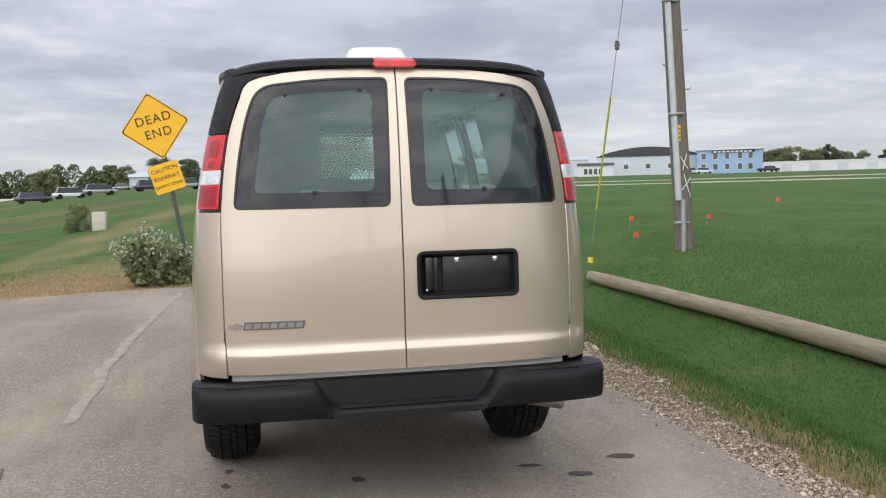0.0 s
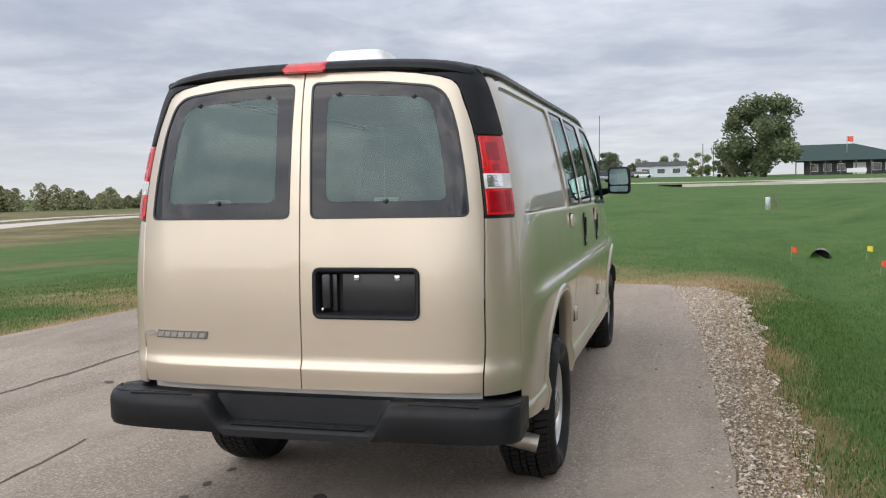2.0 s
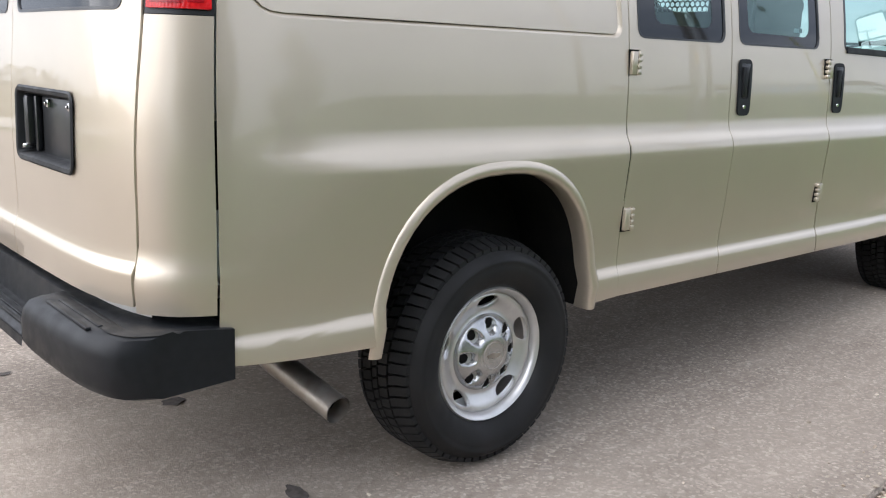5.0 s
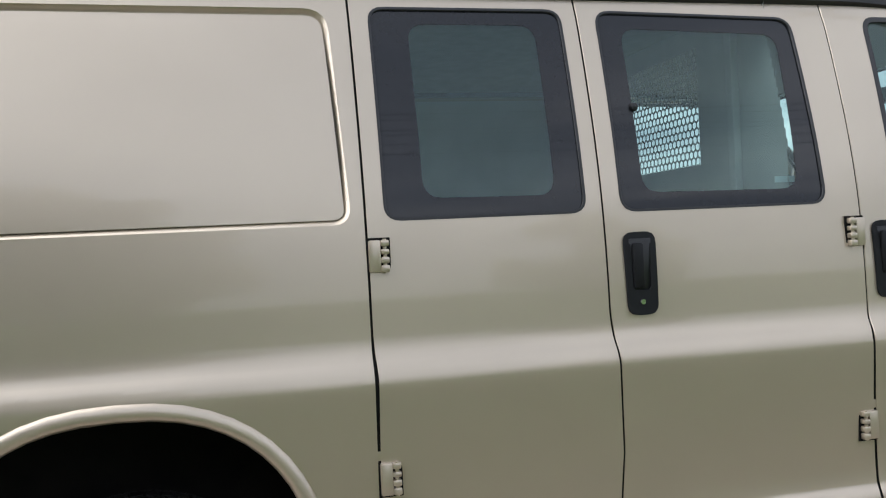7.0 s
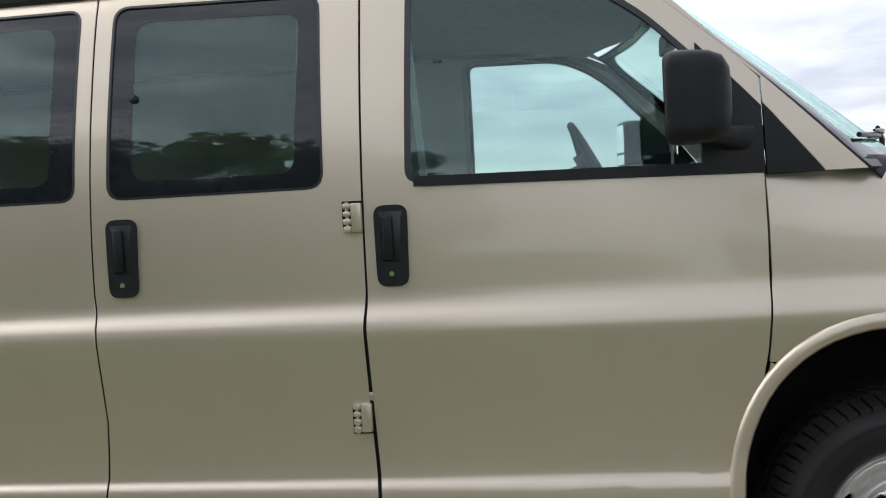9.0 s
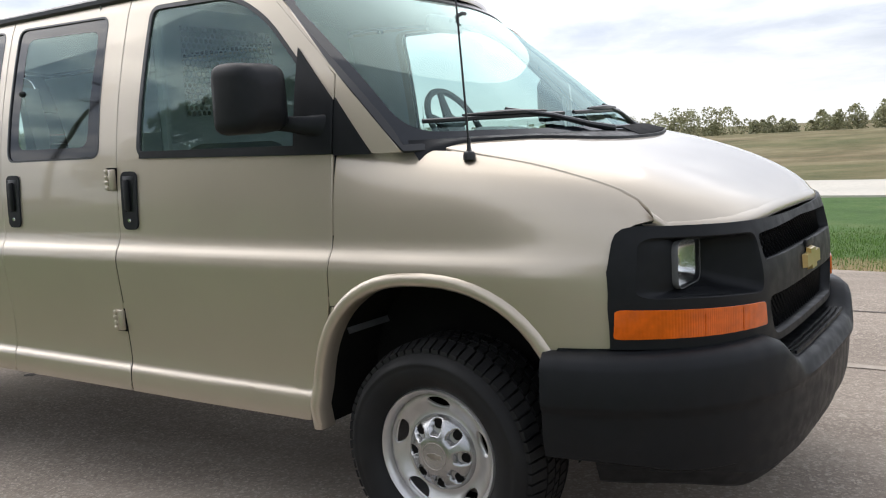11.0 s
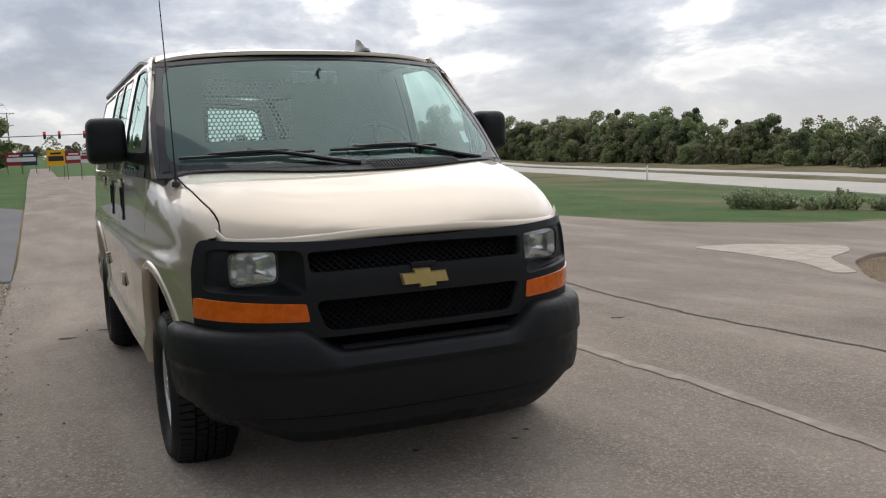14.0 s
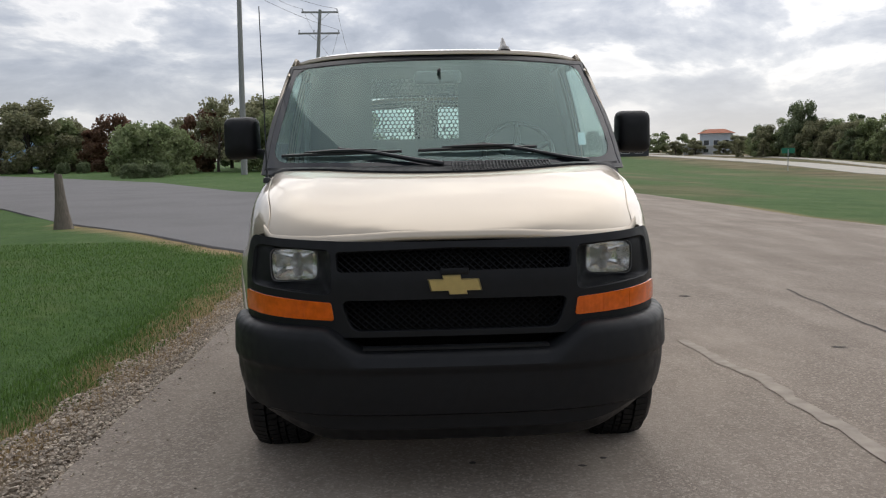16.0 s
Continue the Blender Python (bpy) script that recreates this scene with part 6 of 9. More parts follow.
# ---- underbody, wheel wells, exhaust
for nm, (x0, x1, y0, y1, z0, z1) in (("chassis", (-0.55, 0.55, -0.60, 4.0, 0.36, 0.50)), ("floor_pan", (-0.90, 0.90, 0.52, 2.90, 0.44, 0.52)), ("rear_floor_pan", (-0.88, 0.88, -1.02, -0.52, 0.50, 0.58)), ("engine_bay", (-0.50, 0.50, 3.0, 4.05, 0.5, 1.02))):
    bm = bmesh.new()
    box(bm, x0, x1, y0, y1, z0, z1, 0.02)
    part(nm, bm, M_DARK, van, "black underbody")
for cy, r in ((0.0, 0.06), (WHEELBASE, 0.05)):
    bm = bmesh.new()
    tube(bm, [(-0.80, cy, TYRE_R), (0.80, cy, TYRE_R)], r, 12)
    part("axle", bm, M_DARK, van, "black axle")
for s in (1, -1):
    for cy in (-0.015, 3.435):
        bm = bmesh.new()
        rows = []
        for (y, z) in arch(cy, 0.44, 0.465, 0.530, 180, 0, 20):
            rows.append([(s * (half_width(min(y, 3.9), max(z, 0.5)) - 0.03), y, z), (s * 0.60, y, z)])
        ring_loft(bm, rows, closed=False)
        inner = [bm.verts.new((s * 0.61, y, z)) for (y, z) in arch(cy, 0.44, 0.465, 0.530, 180, 0, 20)]
        bm.faces.new(inner)
        bmesh.ops.recalc_face_normals(bm, faces=bm.faces)
        part("wheel_well", bm, M_DARK, van, "black wheel well liner")
bm = bmesh.new()
pts = [(0.30, -0.62, 0.46), (0.45, -0.645, 0.42), (0.62, -0.63, 0.37), (0.93, -0.60, 0.300)]
tube(bm, pts, 0.042, 18, False)
tube(bm, [Vector(p) for p in pts], 0.038, 18, False)
bmesh.ops.recalc_face_normals(bm, faces=bm.faces)
part("exhaust_pipe", bm, M_EXHAUST, van, "stained steel exhaust tail pipe")
# a black disc just inside the pipe stands for the shade of its bore
bm = bmesh.new()
d = (Vector(pts[3]) - Vector(pts[2])).normalized()
tube(bm, [Vector(pts[3]) - d * 0.06, Vector(pts[3]) - d * 0.055], 0.039, 16, True)
part("exhaust_bore", bm, M_DARK, van)

# ---- mirrors, antenna, fin, roof vent


def mirror(s):
    c = Vector((1.062, 2.888, 1.550)) if s > 0 else Vector((-1.045, 2.91, 1.545))
    rings = []
    for dy, sc in ((-0.062, 0.90), (-0.055, 0.97), (-0.040, 1.0), (0.0, 1.0), (0.045, 0.96), (0.075, 0.86), (0.092, 0.62), (0.096, 0.3)):
        ring = rounded([(-0.095 * sc, -0.110 * sc), (0.095 * sc, -0.115 * sc), (0.092 * sc, 0.112 * sc), (-0.090 * sc, 0.112 * sc)], 0.045 * sc, 6)
        rings.append([(c.x + s * p[0], c.y + dy + 0.15 * p[0] * -1, c.z + p[1]) for p in ring])
    bm = bmesh.new()
    ring_loft(bm, rings)
    bmesh.ops.recalc_face_normals(bm, faces=bm.faces)
    head = part("side_mirror", bm, M_BLACK, van, "large black plastic side mirror", angle=50)
    bm = bmesh.new()
    a = Vector((s * 0.890, 3.040, 1.450))
    rings = []
    for t, h, w in ((0.0, 0.085, 0.11), (0.25, 0.060, 0.075), (0.6, 0.050, 0.055), (1.0, 0.050, 0.055)):
        p = a.lerp(c + Vector((-s * 0.055, 0.010, -0.075)), t)
        ring = rounded([(-w / 2, -h / 2), (w / 2, -h / 2), (w / 2, h / 2), (-w / 2, h / 2)], 0.022, 4)
        rings.append([(p.x, p.y + q[0], p.z + q[1]) for q in ring])
    ring_loft(bm, rings)
    bmesh.ops.recalc_face_normals(bm, faces=bm.faces)
    part("mirror_arm", bm, M_BLACK, head, "black mirror arm", angle=50)
    bm = bmesh.new()
    f = [bm.verts.new((c.x + s * p[0], c.y - 0.0635 - 0.15 * p[0], c.z + p[1])) for p in rounded([(-0.078, -0.035), (0.078, -0.035), (0.076, 0.094), (-0.076, 0.094)], 0.025, 5)]
    bm.faces.new(f)
    f = [bm.verts.new((c.x + s * p[0], c.y - 0.0635 - 0.15 * p[0], c.z + p[1])) for p in rounded([(-0.070, -0.092), (0.070, -0.092), (0.074, -0.045), (-0.074, -0.045)], 0.012, 4)]
    bm.faces.new(f)
    part("mirror_glass", bm, M_MIRROR, head, "mirror glass", smooth=False)


for s in (1, -1):
    mirror(s)
base = Vector((0.832, 3.560, 1.338))
bm = bmesh.new()
lathe(bm, [(0.0, 0.052), (0.0055, 0.051), (0.0065, 0.022), (0.008, 0.014), (0.016, 0.010), (0.019, 0.002), (0.019, -0.014)], 18, "Z", base)
ant = part("antenna", bm, M_GLOSSBLACK, van, "thin black whip antenna")
bm = bmesh.new()
tube(bm, [base + Vector((0, 0, 0.03)), base + Vector((0.004, -0.015, 0.4)), base + Vector((0.012, -0.035, 0.80))], [0.0036, 0.003, 0.0022], 6)
part("antenna_mast", bm, M_GLOSSBLACK, ant)
bm = bmesh.new()
rz = roof(-0.380, 2.66)[2]
rings = []
for t, w, y0, y1 in ((0.0, 0.036, 2.53, 2.75), (0.018, 0.030, 2.54, 2.73), (0.030, 0.018, 2.545, 2.685), (0.055, 0.012, 2.545, 2.645), (0.075, 0.007, 2.543, 2.610), (0.085, 0.003, 2.545, 2.585)):
    rings.append([(-0.380 + math.copysign(w, math.cos(a)) * abs(math.cos(a)) ** 0.8, (y0 + y1) / 2 + (y1 - y0) / 2 * math.sin(a), rz - 0.004 + t) for a in arange(0, 2 * math.pi * 15 / 16, 2 * math.pi / 16)])
ring_loft(bm, rings)
bmesh.ops.recalc_face_normals(bm, faces=bm.faces)
part("fin_antenna", bm, M_GLOSSBLACK, van, "black shark-fin antenna on the roof", angle=50)
bm = bmesh.new()
rings = []
for z, w in ((2.080, 0.195), (2.095, 0.190), (2.110, 0.180), (2.165, 0.155), (2.196, 0.140), (2.206, 0.125)):
    rings.append([(p[0], p[1], z) for p in rounded([(-w, -0.30 - w), (w, -0.30 - w), (w, -0.30 + w), (-w, -0.30 + w)], 0.05, 4)])
ring_loft(bm, rings)
bmesh.ops.recalc_face_normals(bm, faces=bm.faces)
part("roof_vent", bm, M_WHITE, van, "white plastic roof vent", angle=30)

# ---- inside
for s in (1, -1):
    S = side(s)
    holes = [grow(WIN3, 0.02)] + ([grow(WIN1, 0.02), grow(WIN2, 0.02)] if s > 0 else [])
    part("inner_wall", skin([(-0.93, 1.02), (3.06, 1.02), (3.06, 1.58), (2.80, 1.87), (2.57, 1.975), (-0.93, 1.975)], holes, S, YC, arange(0.5, 2, 0.1), M_LINER, -0.045, 0.005, None, False), parent=van, label="grey inner wall")
    part("inner_sill", skin([(0.50, 0.50), (2.93, 0.50), (2.96, 0.75), (3.02, 1.03), (0.46, 1.03), (0.50, 0.75)], [], S, YC, arange(0.5, 1.1, 0.1), M_DARK, -0.040, 0.005, None, False), parent=van, label="dark inner sill")
    part("inner_sill", skin([(-0.93, 0.52), (-0.56, 0.52), (-0.50, 0.80), (-0.40, 1.03), (-0.93, 1.03)], [], S, YC, arange(0.5, 1.1, 0.1), M_DARK, -0.040, 0.005, None, False), parent=van)
    ih = [rounded([(s * 0.07, 1.40), (s * 0.72, 1.40), (s * 0.60, 1.93), (s * 0.06, 1.955)], 0.05)]
    part("inner_door", skin([(s * 0.0, 0.60), (s * 0.80, 0.60), (s * 0.80, 1.6), (s * 0.72, 1.9), (s * 0.0, 1.985)], ih, tail, XC, arange(0.5, 2, 0.1), M_LINER, -0.050, 0.005, None, False), parent=van, label="grey inner rear door")
part("headliner", skin([(-0.74, -0.93), (0.74, -0.93), (0.74, 2.70), (0.4, 2.88), (-0.4, 2.88), (-0.74, 2.70)], [], roof, arange(-0.8, 0.8, 0.1), arange(-1, 3, 0.3), M_TRIM, -0.05, 0.005, None, False), parent=van, label="grey headliner")
bm = bmesh.new()
box(bm, -0.58, 0.58, -1.0, 3.1, 0.58, 0.62)
box(bm, -0.88, 0.88, 0.55, 2.85, 0.575, 0.615)
part("cargo_floor", bm, M_LINER, van, "ribbed grey cargo floor")
# perforated partition behind the seats
PY = 1.83
verts, faces = [], []


def quad(x0, x1, z0, z1):
    b = len(verts)
    verts.extend([(x0, PY, z0), (x1, PY, z0), (x1, PY, z1), (x0, PY, z1)])
    faces.append((b, b + 1, b + 2, b + 3))


R = 0.0165
dx, dz = R * math.sqrt(3), R * 1.5
field = [(-0.17, 0.42)]
nz = 16
Z0 = 1.56
for xa, xb in field:
    cols = int((xb - xa) / dx)
    for j in range(nz):
        for i in range(cols):
            cx, cz = xa + dx * (i + 0.5 + 0.5 * (j % 2)), Z0 + dz * j
            b = len(verts)
            for rr in (R, 0.0122):
                for k in range(6):
                    a = math.pi / 6 + k * math.pi / 3
                    verts.append((cx + rr * math.cos(a), PY, cz + rr * math.sin(a)))
            for k in range(6):
                kk = (k + 1) % 6
                faces.append((b + k, b + kk, b + 6 + kk, b + 6 + k))
zt = Z0 + dz * (nz - 1) + R * 0.75
zb = Z0 - R * 0.75
for x0, x1, z0, z1 in ((-0.88, 0.88, 0.60, zb), (-0.80, 0.80, zt, 2.02)):
    quad(x0, x1, z0, z1)
for z in arange(zb, zt - 0.03, 0.03):
    reach_ = half_width(PY, z + 0.03) - 0.02
    quad(-reach_, -0.160, z, z + (zt - zb) / round((zt - zb - 0.03) / 0.03 + 1))
    quad(0.405, reach_, z, z + (zt - zb) / round((zt - zb - 0.03) / 0.03 + 1))
part("partition", raw(verts, faces, M_PARTITION, smooth=False), parent=van, label="grey steel partition with honeycomb holes")
bm = bmesh.new()
for x in (-0.64, 0.64):
    box(bm, x - 0.018, x + 0.018, PY - 0.03, PY - 0.003, 0.62, 1.98, 0.004)
part("partition_post", bm, M_PARTITION, van, "grey partition posts")
# dashboard
rows = []
for x in arange(-0.84, 0.84, 0.06):
    bulge = 0.06 * math.exp(-((x + 0.45) / 0.2) ** 2)
    yb = 3.42 - 0.22 * (abs(x) / 0.84) ** 2
    rows.append([(x, yb, 1.30), (x, yb - 0.02, 1.36), (x, 3.02, 1.385 + bulge * 0.7), (x, 2.90 - bulge, 1.375 + bulge), (x, 2.86 - bulge, 1.33), (x, 2.88, 1.20), (x, 2.96, 0.95), (x, 3.05, 0.75)])
bm = bmesh.new()
ring_loft(bm, rows, closed=False)
bmesh.ops.recalc_face_normals(bm, faces=bm.faces)
dash = part("dashboard", bm, M_DASH, van, "dark grey dashboard", angle=60)
for k in range(3):
    bm = bmesh.new()
    box(bm, -0.055 + k * 0.05, -0.035 + k * 0.05, 2.852, 2.866, 1.255, 1.275, 0.004)
    part("dash_knob", bm, M_CHROME, dash)
sw = Vector((-0.45, 2.70, 1.44))
tilt = Matrix.Rotation(radians(-62), 4, "X")
bm = bmesh.new()
ring = [sw + tilt @ Vector((0.195 * math.cos(2 * math.pi * i / 36), 0.195 * math.sin(2 * math.pi * i / 36), 0)) for i in range(37)]
tube(bm, ring, 0.015, 8, False)
for a in (200, 340, 270):
    tube(bm, [sw + tilt @ Vector((0.0, 0.0, -0.03)), sw + tilt @ Vector((0.19 * math.cos(radians(a)), 0.19 * math.sin(radians(a)), 0))], [0.03, 0.013], 8)
tube(bm, [sw + tilt @ Vector((0, 0, -0.005)), sw + tilt @ Vector((0, 0, -0.06))], 0.075, 16)
tube(bm, [sw + tilt @ Vector((0, 0, -0.06)), sw + tilt @ Vector((0, -0.02, -0.30))], 0.04, 12)
part("steering_wheel", bm, M_DASH, van, "dark grey steering wheel", angle=60)
bm = bmesh.new()
rings = []
for dy, sc in ((-0.012, 0.94), (-0.004, 1.0), (0.01, 1.0), (0.028, 0.7)):
    rings.append([(0.005 + p[0], 2.955 + dy, 1.850 + p[1]) for p in rounded([(-0.125 * sc, -0.034 * sc), (0.125 * sc, -0.034 * sc), (0.125 * sc, 0.034 * sc), (-0.125 * sc, 0.034 * sc)], 0.025 * sc, 4)])
ring_loft(bm, rings)
tube(bm, [(0.005, 2.98, 1.86), (0.0, 3.04, 1.885), (0.0, 3.055, 1.88)], 0.008, 8)
bmesh.ops.recalc_face_normals(bm, faces=bm.faces)
part("rear_view_mirror", bm, M_DASH, van, "dark interior mirror on the windshield")


def seat(x):
    bm = bmesh.new()
    box(bm, x - 0.25, x + 0.25, 2.28, 2.78, 0.80, 0.98, 0.06, 3)
    box(bm, x - 0.24, x + 0.24, 2.10, 2.26, 0.90, 1.42, 0.06, 3, Matrix.Translation((0, 0, 0)))
    box(bm, x - 0.2, x + 0.2, 2.3, 2.7, 0.62, 0.82, 0.02)
    part("seat", bm, M_SEAT, van, "grey vinyl bucket seat")


seat(-0.45)
seat(0.45)
bm = bmesh.new()
tube(bm, [(0.78, 2.13, 1.90), (0.80, 2.16, 1.5), (0.82, 2.2, 0.9)], 0.02, 6)
part("seat_belt", bm, M_TRIM, van, "grey seat belt")
bm = bmesh.new()
box(bm, 0.872, 0.876, 1.79, 1.853, 1.452, 1.470)
part("sticker", bm, M_PAPER, van, "pale paper sticker inside the side window")
bm = bmesh.new()
lathe(bm, [(0.0, 0.012), (0.010, 0.010), (0.013, 0.003), (0.013, -0.01)], 14, "X", (half_width(1.354, 1.673) - 0.004, 1.354, 1.673))
part("latch_knob", bm, M_GLOSSBLACK, van, "small black window latch knob")


# ---------------------------------------------------------------- loose ground cover and small things by the road
rng = random.Random(5)


def gravel():
    """The broken-stone shoulder along the pavement."""
    verts, faces = [], []
    base_v = [Vector(v) for v in ((0, 0, 1), (0.9, 0, 0.2), (0.28, 0.86, 0.15), (-0.73, 0.53, 0.2), (-0.73, -0.53, 0.15), (0.28, -0.86, 0.2), (0, 0, -0.8))]
    base_f = [(0, 1, 2), (0, 2, 3), (0, 3, 4), (0, 4, 5), (0, 5, 1), (6, 2, 1), (6, 3, 2), (6, 4, 3), (6, 5, 4), (6, 1, 5)]
    for _ in range(27000):
        y = -6.0 + 15.3 * rng.random() ** 0.78
        edge = verge(y)
        t = rng.random() ** 1.25
        x = edge + 0.010 + t * (float(np.interp(y, [-6, 0, 2.2, 4.6, 7.4, 9.3], [0.34, 0.40, 0.50, 0.56, 0.84, 0.60])) + 0.06 * math.sin(y * 1.7) + 0.14 * noise.noise((y * 2.2, 3, 1)))
        if rng.random() < 0.012:
            x = edge - rng.random() ** 2.2 * 0.18
        if rng.random() < 0.006:
            x = edge - rng.random() ** 3 * 1.1
        r = rng.uniform(0.0040, 0.0112) * (1.0 if rng.random() < 0.92 else 1.8)
        on = x < edge
        z = (land(x, y) if on else max(ground_z(x, y), land(edge, y) - 0.030)) + r * 0.3
        m = Matrix.Translation((x, y, z)) @ Euler((rng.uniform(-0.5, 0.5), rng.uniform(-0.5, 0.5), rng.uniform(0, 6.28))).to_matrix().to_4x4() @ Matrix.Diagonal((r * rng.uniform(0.8, 1.5), r * rng.uniform(0.7, 1.1), r * rng.uniform(0.5, 0.9), 1))
        b = len(verts)
        for v in base_v:
            verts.append(m @ (v * rng.uniform(0.85, 1.15)))
        faces.extend(tuple(b + i for i in f) for f in base_f)
    solo("gravel", raw(verts, faces, M_STONE, smooth=False), None, "pale broken limestone gravel along the asphalt edge", "gravel", kind="stuff")


gravel()


def blades(count, where, mat, h, w, name, label, lean=0.5):
    verts, faces = [], []
    made = 0
    while made < count:
        p = where()
        if p is None:
            continue
        x, y, z = p
        made += 1
        a = rng.uniform(0, 2 * math.pi)
        hh, ww = h * rng.uniform(0.5, 1.3), w * rng.uniform(0.6, 1.3)
        c, s_ = math.cos(a), math.sin(a)
        l = rng.uniform(-lean, lean) * hh
        b = len(verts)
        verts.extend([(x - c * ww, y - s_ * ww, z), (x + c * ww, y + s_ * ww, z), (x - s_ * l + c * ww * 0.3, y + c * l + s_ * ww * 0.3, z + hh)])
        faces.append((b, b + 1, b + 2))
    solo(name, raw(verts, faces, mat, smooth=False), None, label, "grass", kind="stuff")


def lawn_spot():
    x = 2.2 + 9.3 * rng.random() ** 1.5
    y = rng.uniform(-9, 18)
    if y > 9.4:
        x = rng.uniform(-8, 11)
    if drive_gap(x, y) < 0.05 or pave_gap(x, y) < 0.24 + 0.12 * rng.random():
        return None
    if rng.random() < dryness(x, y) or rng.random() < max(smooth_step(8, 18, y), smooth_step(6.5, 11.5, x)):
        return None
    return x, y, ground_z(x, y) - 0.01


def straw_spot():
    k = rng.random()
    if k < 0.45:
        x, y = rng.uniform(2.0, 3.0), rng.uniform(-6, 10)
    elif k < 0.7:
        x, y = rng.uniform(-6, 3), rng.uniform(9.2, 12)
    else:
        x, y = rng.uniform(-9, -5), rng.uniform(-2, 9)
    if pave_gap(x, y) < 0 or drive_gap(x, y) < 0 or rng.random() > dryness(x, y) * 1.2:
        return None
    return x, y, ground_z(x, y) - 0.01


def left_spot():
    x, y = rng.uniform(-14, -5), rng.uniform(-3, 16)
    if pave_gap(x, y) < 0 or rng.random() < dryness(x, y) or rng.random() < stoniness(x, y) * 1.3 or rng.random() < max(smooth_step(10, 16, y), smooth_step(9, 14, -x)):
        return None
    return x, y, ground_z(x, y) - 0.01


blades(165000, lawn_spot, M_BLADE, 0.042, 0.005, "grass", "short mown green grass blades beside the road")
blades(40000, straw_spot, M_STRAW, 0.045, 0.004, "dry_grass", "dry straw-coloured grass along the asphalt", 1.6)
blades(40000, left_spot, M_BLADE, 0.045, 0.007, "grass", "short mown green grass blades beyond the asphalt")


def stain(x, y, rx, ry, turn, mat, label, name="oil_stain"):
    """A thin irregular spot on the asphalt."""
    bm = bmesh.new()
    c, s_ = math.cos(turn), math.sin(turn)
    pts = []
    for i in range(18):
        a = 2 * math.pi * i / 18
        r = 1 + 0.35 * noise.noise((math.cos(a) * 1.5 + x * 7, math.sin(a) * 1.5 + y * 7, 0))
        u, v = rx * r * math.cos(a), ry * r * math.sin(a)
        px, py = x + u * c - v * s_, y + u * s_ + v * c
        pts.append((px, py))
    top = [bm.verts.new((px, py, land(px, py) + 0.004)) for px, py in pts]
    bm.faces.new(top)
    solo(name, bm, mat, label, "stain", "spots on the asphalt", "structure", smooth=False)


for (x, y, rx, ry) in ((-0.84, -0.29, 0.03, 0.06), (-0.85, -0.54, 0.03, 0.06), (-0.86, -0.76, 0.03, 0.05), (-0.85, -1.05, 0.03, 0.06), (-0.18, -0.61, 0.05, 0.07), (0.74, -0.62, 0.09, 0.04), (0.96, -0.82, 0.09, 0.05), (1.28, -0.59, 0.11, 0.06),
                       (-0.08, 3.97, 0.022, 0.026), (-0.55, 4.05, 0.026, 0.02), (-0.66, 3.96, 0.022, 0.02),
                       (-2.9, 1.5, 0.08, 0.04), (-3.9, 3.5, 0.07, 0.05), (-2.6, -1.2, 0.09, 0.05)):
    stain(x, y, rx * 0.72, ry * 0.72, rng.uniform(-0.4, 0.4), M_DAMP, "small dark oil spot on the asphalt")


def crack(points, w, mat, label, name="crack"):
    verts, faces = [], []
    pts = []
    for (x0, y0), (x1, y1) in zip(points, points[1:]):
        n = max(2, int(math.hypot(x1 - x0, y1 - y0) / 0.12))
        pts += [(x0 + (x1 - x0) * i / n, y0 + (y1 - y0) * i / n) for i in range(n)]
    pts.append(points[-1])
    for i, (x, y) in enumerate(pts):
        a, b = pts[max(i - 1, 0)], pts[min(i + 1, len(pts) - 1)]
        d = Vector((b[0] - a[0], b[1] - a[1])).normalized()
        o = 0.05 * noise.noise((x * 1.8, y * 1.8, 5)) + 0.02 * noise.noise((x * 7, y * 7, 5))
        ww = w * (0.6 + 0.8 * abs(noise.noise((x * 3, y * 3, 9))))
        for s_ in (1, -1):
            px, py = x - d.y * (o + s_ * ww / 2), y + d.x * (o + s_ * ww / 2)
            verts.append((px, py, land(px, py) + 0.0045))
    faces = [(2 * i, 2 * i + 1, 2 * i + 3, 2 * i + 2) for i in range(len(pts) - 1)]
    solo(name, raw(verts, faces, mat, smooth=False), None, label, "crack", "cracks in the asphalt", "structure")


M_PALE = material("worn_pale_asphalt_streak", (0.44, 0.385, 0.325), (0.30, 0.26, 0.22), scale=9, detail=8, rough=0.95, spec=0.1)
crack([(-1.84, 8.6), (-1.85, 5.0), (-1.90, 2.4), (-1.88, 1.0)], 0.11, M_PALE, "pale worn paving seam along the asphalt")
crack([(-2.06, 0.1), (-1.97, -0.4), (-1.93, -0.9), (-1.9, -3.5), (-2.2, -8)], 0.018, M_SEAL, "thin dark crack along the asphalt")
crack([(-3.34, 4.6), (-3.33, 3.7), (-3.32, 3.0), (-3.36, 2.5), (-3.42, 1.8), (-3.56, 1.0), (-3.75, -1.5)], 0.032, M_SEAL, "dark sealed crack along the asphalt")

M_DRIFT = material("pale_sand_drift", (0.58, 0.52, 0.44), (0.42, 0.37, 0.31), scale=5, detail=8, rough=0.95, spec=0.1)
slab("pavement", rounded([(-7.3, -3.0), (-8.6, -3.2), (-9.8, -2.4), (-9.2, -1.75), (-8.0, -1.05), (-6.95, 0.35), (-6.7, 0.25), (-7.2, -0.7), (-7.35, -1.9)], 0.3, 3), M_DRIFT, 0.014, "pale sandy drift on the asphalt beside the verge", thick=0.02)


